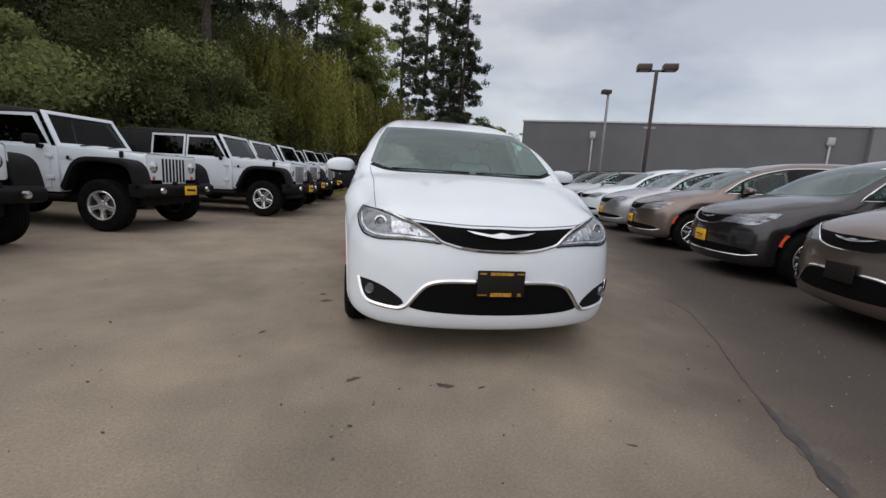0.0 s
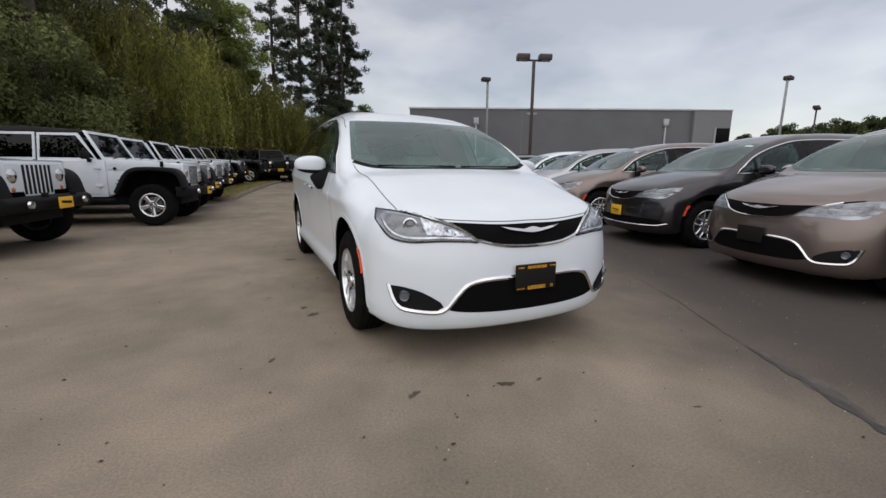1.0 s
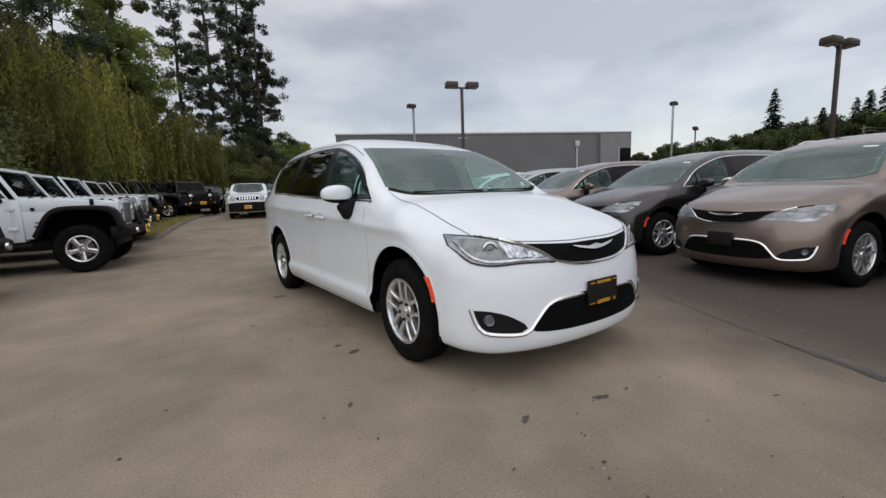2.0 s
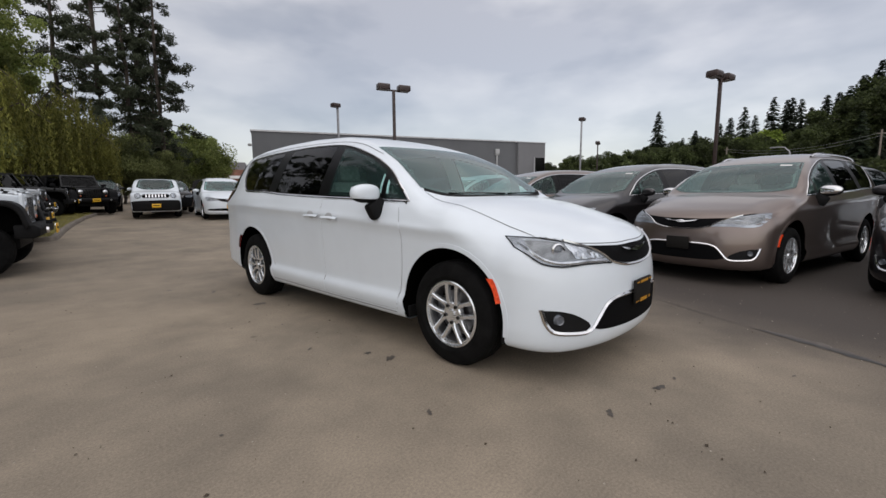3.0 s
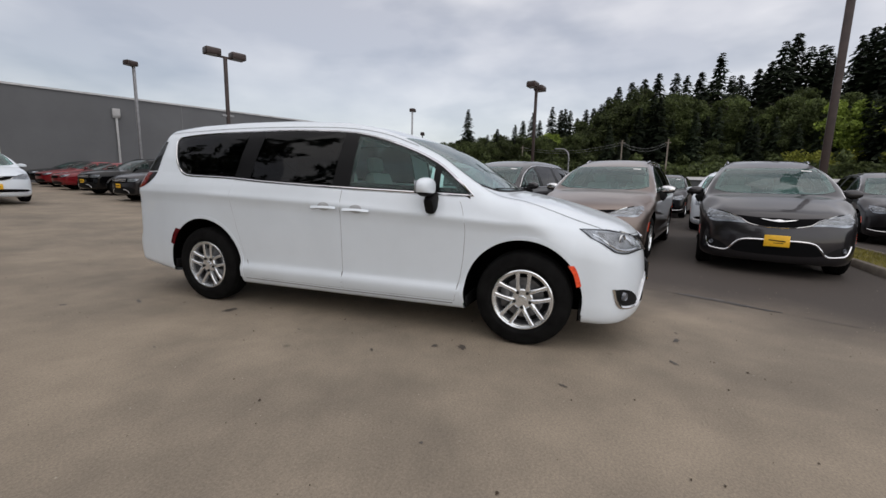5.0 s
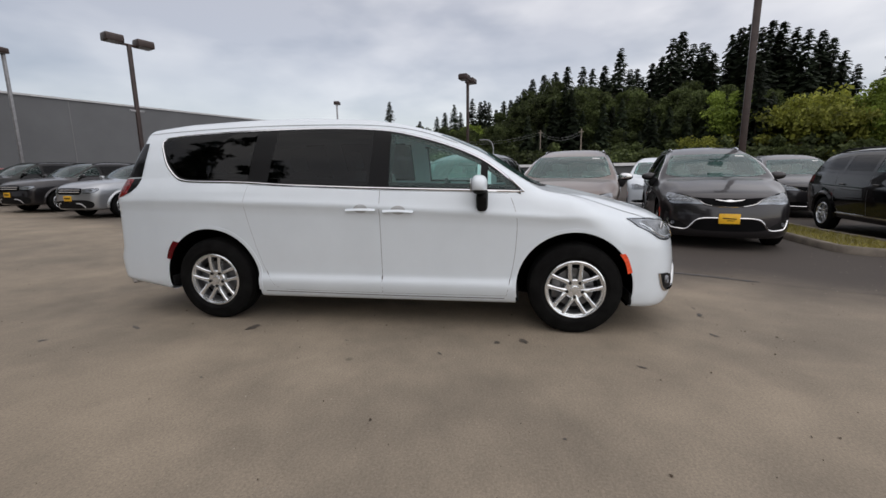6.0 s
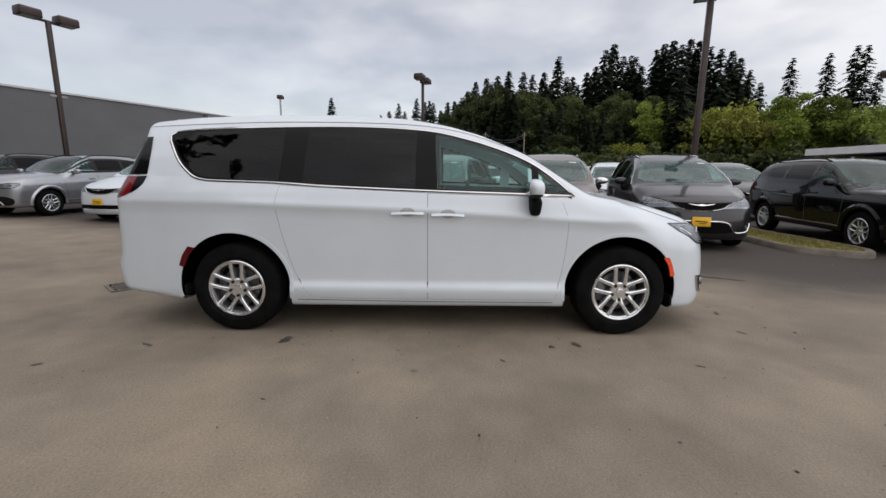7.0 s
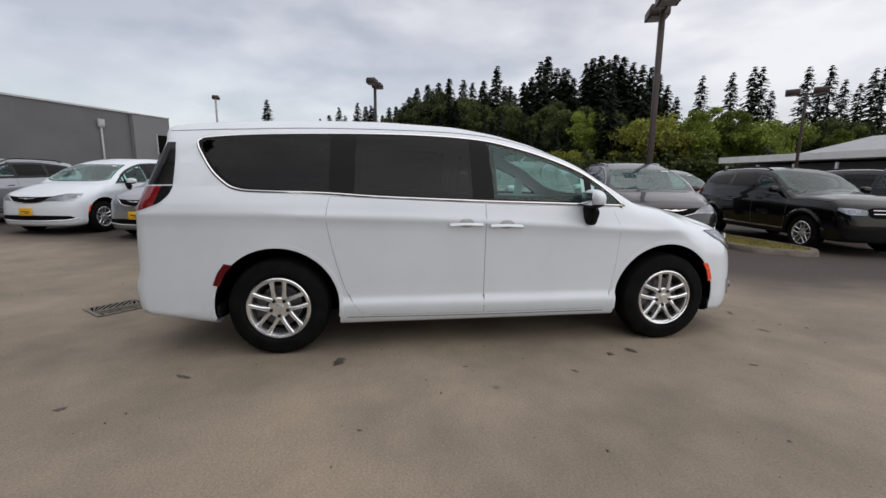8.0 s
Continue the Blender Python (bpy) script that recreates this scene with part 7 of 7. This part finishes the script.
# wooded hillside beyond the lot
fir_a = conifer(27, 41, NEEDLE, "tall dark fir on the wooded hillside", 0.05, 0.165, 0.14, 84, 10, 1.15)
fir_b = conifer(24, 42, NEEDLE, "tall dark fir with ragged branches on the hillside", 0.06, 0.185, 0.24, 74, 11, 1.05)
fir_c = conifer(26, 48, NEEDLE, "lone ragged fir above the leafy slope", 0.05, 0.17, 0.34, 74, 10, 1.0)
maple = broadleaf(14, 2.7, 47, LEAF_FRESH, "upright bright green leafy tree before the dark firs", 380, 0.30, 64, 0.10, puff=1.75)
hill = broadleaf(15, 3.4, 43, LEAF_HILL, "large green leafy tree on the hillside", 460, 0.32, 60, 0.06)
pale = broadleaf(13, 4.6, 44, LEAF_FRESH, "fresh green leafy tree at the foot of the hillside", 320, 0.34, 52, 0.06)
gold = broadleaf(10, 4.2, 45, LEAF_OLIVE, "yellow-green leafy tree at the foot of the hillside", 190, 0.44, 46, 0.06)
sa, sb, sc, sh, sp, sg, su = [], [], [], [], [], [], []
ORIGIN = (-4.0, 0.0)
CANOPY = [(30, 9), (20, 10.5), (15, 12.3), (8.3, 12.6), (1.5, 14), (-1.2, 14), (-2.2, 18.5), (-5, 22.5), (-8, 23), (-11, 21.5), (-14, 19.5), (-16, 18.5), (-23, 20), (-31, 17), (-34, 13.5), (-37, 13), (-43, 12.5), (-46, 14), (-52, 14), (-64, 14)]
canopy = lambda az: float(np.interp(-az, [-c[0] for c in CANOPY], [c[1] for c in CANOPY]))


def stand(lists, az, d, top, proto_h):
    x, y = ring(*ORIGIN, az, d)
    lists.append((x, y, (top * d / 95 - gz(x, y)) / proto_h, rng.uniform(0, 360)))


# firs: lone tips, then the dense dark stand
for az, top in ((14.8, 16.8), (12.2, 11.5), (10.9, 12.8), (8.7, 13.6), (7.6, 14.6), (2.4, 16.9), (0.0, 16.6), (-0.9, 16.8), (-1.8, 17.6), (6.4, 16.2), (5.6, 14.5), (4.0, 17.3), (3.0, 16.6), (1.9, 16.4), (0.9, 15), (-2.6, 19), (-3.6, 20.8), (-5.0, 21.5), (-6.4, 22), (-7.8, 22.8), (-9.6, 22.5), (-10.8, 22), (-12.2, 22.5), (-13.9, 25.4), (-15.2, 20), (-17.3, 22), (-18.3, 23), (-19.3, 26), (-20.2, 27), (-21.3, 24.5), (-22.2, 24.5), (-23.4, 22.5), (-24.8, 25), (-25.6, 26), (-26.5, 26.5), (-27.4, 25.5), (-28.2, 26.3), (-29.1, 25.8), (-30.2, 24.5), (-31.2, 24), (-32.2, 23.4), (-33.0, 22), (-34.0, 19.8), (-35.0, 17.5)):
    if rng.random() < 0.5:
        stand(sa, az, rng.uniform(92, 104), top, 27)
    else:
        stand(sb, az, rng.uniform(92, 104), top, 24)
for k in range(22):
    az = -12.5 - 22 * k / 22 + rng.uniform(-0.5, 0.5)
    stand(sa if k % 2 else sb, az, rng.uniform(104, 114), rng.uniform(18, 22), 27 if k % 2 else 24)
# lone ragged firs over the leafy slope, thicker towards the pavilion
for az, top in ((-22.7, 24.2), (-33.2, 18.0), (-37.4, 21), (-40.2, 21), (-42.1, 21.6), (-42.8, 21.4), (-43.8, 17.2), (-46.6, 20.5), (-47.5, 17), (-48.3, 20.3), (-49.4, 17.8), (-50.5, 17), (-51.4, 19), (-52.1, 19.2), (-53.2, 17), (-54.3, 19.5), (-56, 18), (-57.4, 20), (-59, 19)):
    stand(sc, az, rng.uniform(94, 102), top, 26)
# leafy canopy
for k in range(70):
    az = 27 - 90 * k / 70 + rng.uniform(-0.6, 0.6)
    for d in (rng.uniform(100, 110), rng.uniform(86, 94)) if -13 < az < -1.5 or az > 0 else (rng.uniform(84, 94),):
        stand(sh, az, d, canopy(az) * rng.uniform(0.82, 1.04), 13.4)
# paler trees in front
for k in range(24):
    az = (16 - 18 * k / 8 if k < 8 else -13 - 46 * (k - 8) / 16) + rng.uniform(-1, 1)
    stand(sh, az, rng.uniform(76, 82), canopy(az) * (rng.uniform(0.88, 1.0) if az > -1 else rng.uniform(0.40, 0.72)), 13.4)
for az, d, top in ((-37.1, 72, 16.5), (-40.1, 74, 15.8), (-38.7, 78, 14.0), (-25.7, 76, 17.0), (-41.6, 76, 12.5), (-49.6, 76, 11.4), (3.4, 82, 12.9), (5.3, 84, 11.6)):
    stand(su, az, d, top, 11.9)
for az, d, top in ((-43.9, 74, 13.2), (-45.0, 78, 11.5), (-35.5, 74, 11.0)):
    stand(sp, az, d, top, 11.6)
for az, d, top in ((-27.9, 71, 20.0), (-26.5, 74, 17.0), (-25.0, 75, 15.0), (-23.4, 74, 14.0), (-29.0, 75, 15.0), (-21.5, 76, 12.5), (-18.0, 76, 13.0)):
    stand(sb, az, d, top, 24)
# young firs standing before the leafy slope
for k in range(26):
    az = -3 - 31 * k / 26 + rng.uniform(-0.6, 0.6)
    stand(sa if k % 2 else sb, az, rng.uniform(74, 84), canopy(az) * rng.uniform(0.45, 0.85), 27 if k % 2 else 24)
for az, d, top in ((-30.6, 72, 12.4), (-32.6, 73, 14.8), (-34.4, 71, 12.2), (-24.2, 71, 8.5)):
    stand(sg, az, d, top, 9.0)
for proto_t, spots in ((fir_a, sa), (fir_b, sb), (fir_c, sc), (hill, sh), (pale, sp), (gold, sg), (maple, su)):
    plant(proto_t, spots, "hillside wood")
hedge = broadleaf(4.0, 3.4, 46, LEAF_HILL, "low dark thicket at the foot of the hillside", 120, 0.5, 40, 0.02, category="bush")
plant(hedge, [(*ring(*ORIGIN, 22 - 88 * k / 34, 66 + (k * 7) % 5), 1.1, 50 * k) for k in range(34)], "thicket")

# ---- low pavilion and far buildings ----
PALEWALL = material("pale_grey_fascia", (0.70, 0.70, 0.70), 0.6, noise_scale=0.8, vary=0.08)
ROOFGREY = material("grey_sheet_roof", (0.30, 0.31, 0.33), 0.5, 0.2, noise_scale=0.8, vary=0.1)
sx0, sy0 = ring(-4.1, 0.7, -40.0, 56)
sx1, sy1 = ring(-4.1, 0.7, -58.0, 44)
shed = empty("pavilion", "low showroom with pale fascia and grey gable roof", "building")
ln = math.hypot(sx1 - sx0, sy1 - sy0)
part("fascia", box((ln / 2, 6, 3.68), (ln, 12, 0.62), 0.02), PALEWALL, shed, smooth=False)
part("wall", box((ln / 2, 7.0, 1.6), (ln - 1.2, 10, 3.1)), DASH, shed, smooth=False)
gab = mesh_of([(ln * 0.42, 0.5, 4.0), (ln + 6, 0.5, 4.0), (ln + 6, 5.5, 5.5), (ln * 0.53, 5.5, 5.5), (ln * 0.42, 11.5, 4.0), (ln + 6, 11.5, 4.0)], [(0, 1, 2, 3), (3, 2, 5, 4), (0, 3, 4), (1, 5, 2), (0, 4, 5, 1)])
part("roof", gab, ROOFGREY, shed, smooth=False)
for k in range(6):
    part("post", box((0.8 + k * (ln - 1.6) / 5, 0.4, 1.55), (0.18, 0.18, 3.1)), PALEWALL, shed, smooth=False)
shed.matrix_world = Matrix.Translation((sx0, sy0, 0)) @ Matrix.Rotation(math.atan2(sy1 - sy0, sx1 - sx0), 4, "Z")
BRICKFAR = material("rust_brown_cladding", (0.22, 0.10, 0.07), 0.8, noise_scale=1.0, vary=0.25)
fx, fy = ring(-3.85, -2.36, 68.6, 88)
far_b = empty("far_building", "distant rust-brown and pale building", "building")
part("wall", box((0, 0, 2.6), (5.6, 8, 5.2)), BRICKFAR, far_b, smooth=False)
part("band", box((0, -4.05, 3.9), (5.8, 0.2, 0.5)), PALEWALL, far_b, smooth=False)
part("roof_block", box((1.0, 0, 5.9), (2.6, 5, 1.4)), GREYLIGHT, far_b, smooth=False)
far_b.matrix_world = pose(fx, fy, gz(fx, fy), 0, 0, -25)
lx, ly = ring(-3.85, -2.36, -12, 62)
low_b = empty("low_shed", "long low pale-roofed shed across the road", "building")
part("wall", box((0, 0, 1.1), (26, 6, 2.2)), DASH, low_b, smooth=False)
part("roof", box((0, 0, 2.3), (26.6, 6.6, 0.35)), PALEWALL, low_b, smooth=False)
low_b.matrix_world = pose(lx, ly, 0, 0, 0, 78)

# ---- power line ----
WOODPOLE = material("grey_wooden_pole", (0.20, 0.17, 0.14), 0.9, noise_scale=5, vary=0.2)
poles = []
for az, d, h in ((-3.0, 66, 7.6), (-8.0, 64, 7.4), (9.0, 76, 7.6)):
    x, y = ring(-3.85, -2.36, az, d)
    up = empty("power_pole", "grey wooden power pole with a crossarm", "pole", "power poles", pose(x, y, gz(x, y), 0, 0, 80))
    part("shaft", cyl((0, 0, -0.05), (0, 0, h), 0.11, 0.08, 8), WOODPOLE, up)
    part("crossarm", box((0, 0, h - 0.4), (0.7, 0.08, 0.10)), WOODPOLE, up, smooth=False)
    poles.append(Vector((x, y, h - 0.3 + gz(x, y))))
order = [poles[1], poles[0], poles[2]]
for dz in (0.0, -0.35):
    for a, b in zip(order, order[1:]):
        pts = [a.lerp(b, t) - Vector((0, 0, 4 * 0.9 * t * (1 - t) - dz)) for t in np.linspace(0, 1, 13)]
        w = raw("power_line", *tube(pts, [0.013] * 13, 5), GREYMETAL, None)
        tagged(w, "grey sagging power line between poles", "cable")
ax, ay = ring(-3.85, -2.36, 3.2, 58)
arc = empty("street_lamp", "pale curved street lamp by the far road", "lamp post", m=pose(ax, ay, gz(ax, ay), 0, 0, 60))
cp = [Vector((0, 0, 0)), Vector((0, 0, 4.6)), Vector((0.2, 0, 5.3)), Vector((0.7, 0, 5.75)), Vector((1.5, 0, 5.85))]
part("pole", mesh_of(*tube(cp, [0.10, 0.08, 0.07, 0.06, 0.06], 8)), GREYMETAL, arc)
part("lamp_head", box((1.8, 0, 5.83), (0.7, 0.3, 0.14), 0.04), GREYMETAL, arc)
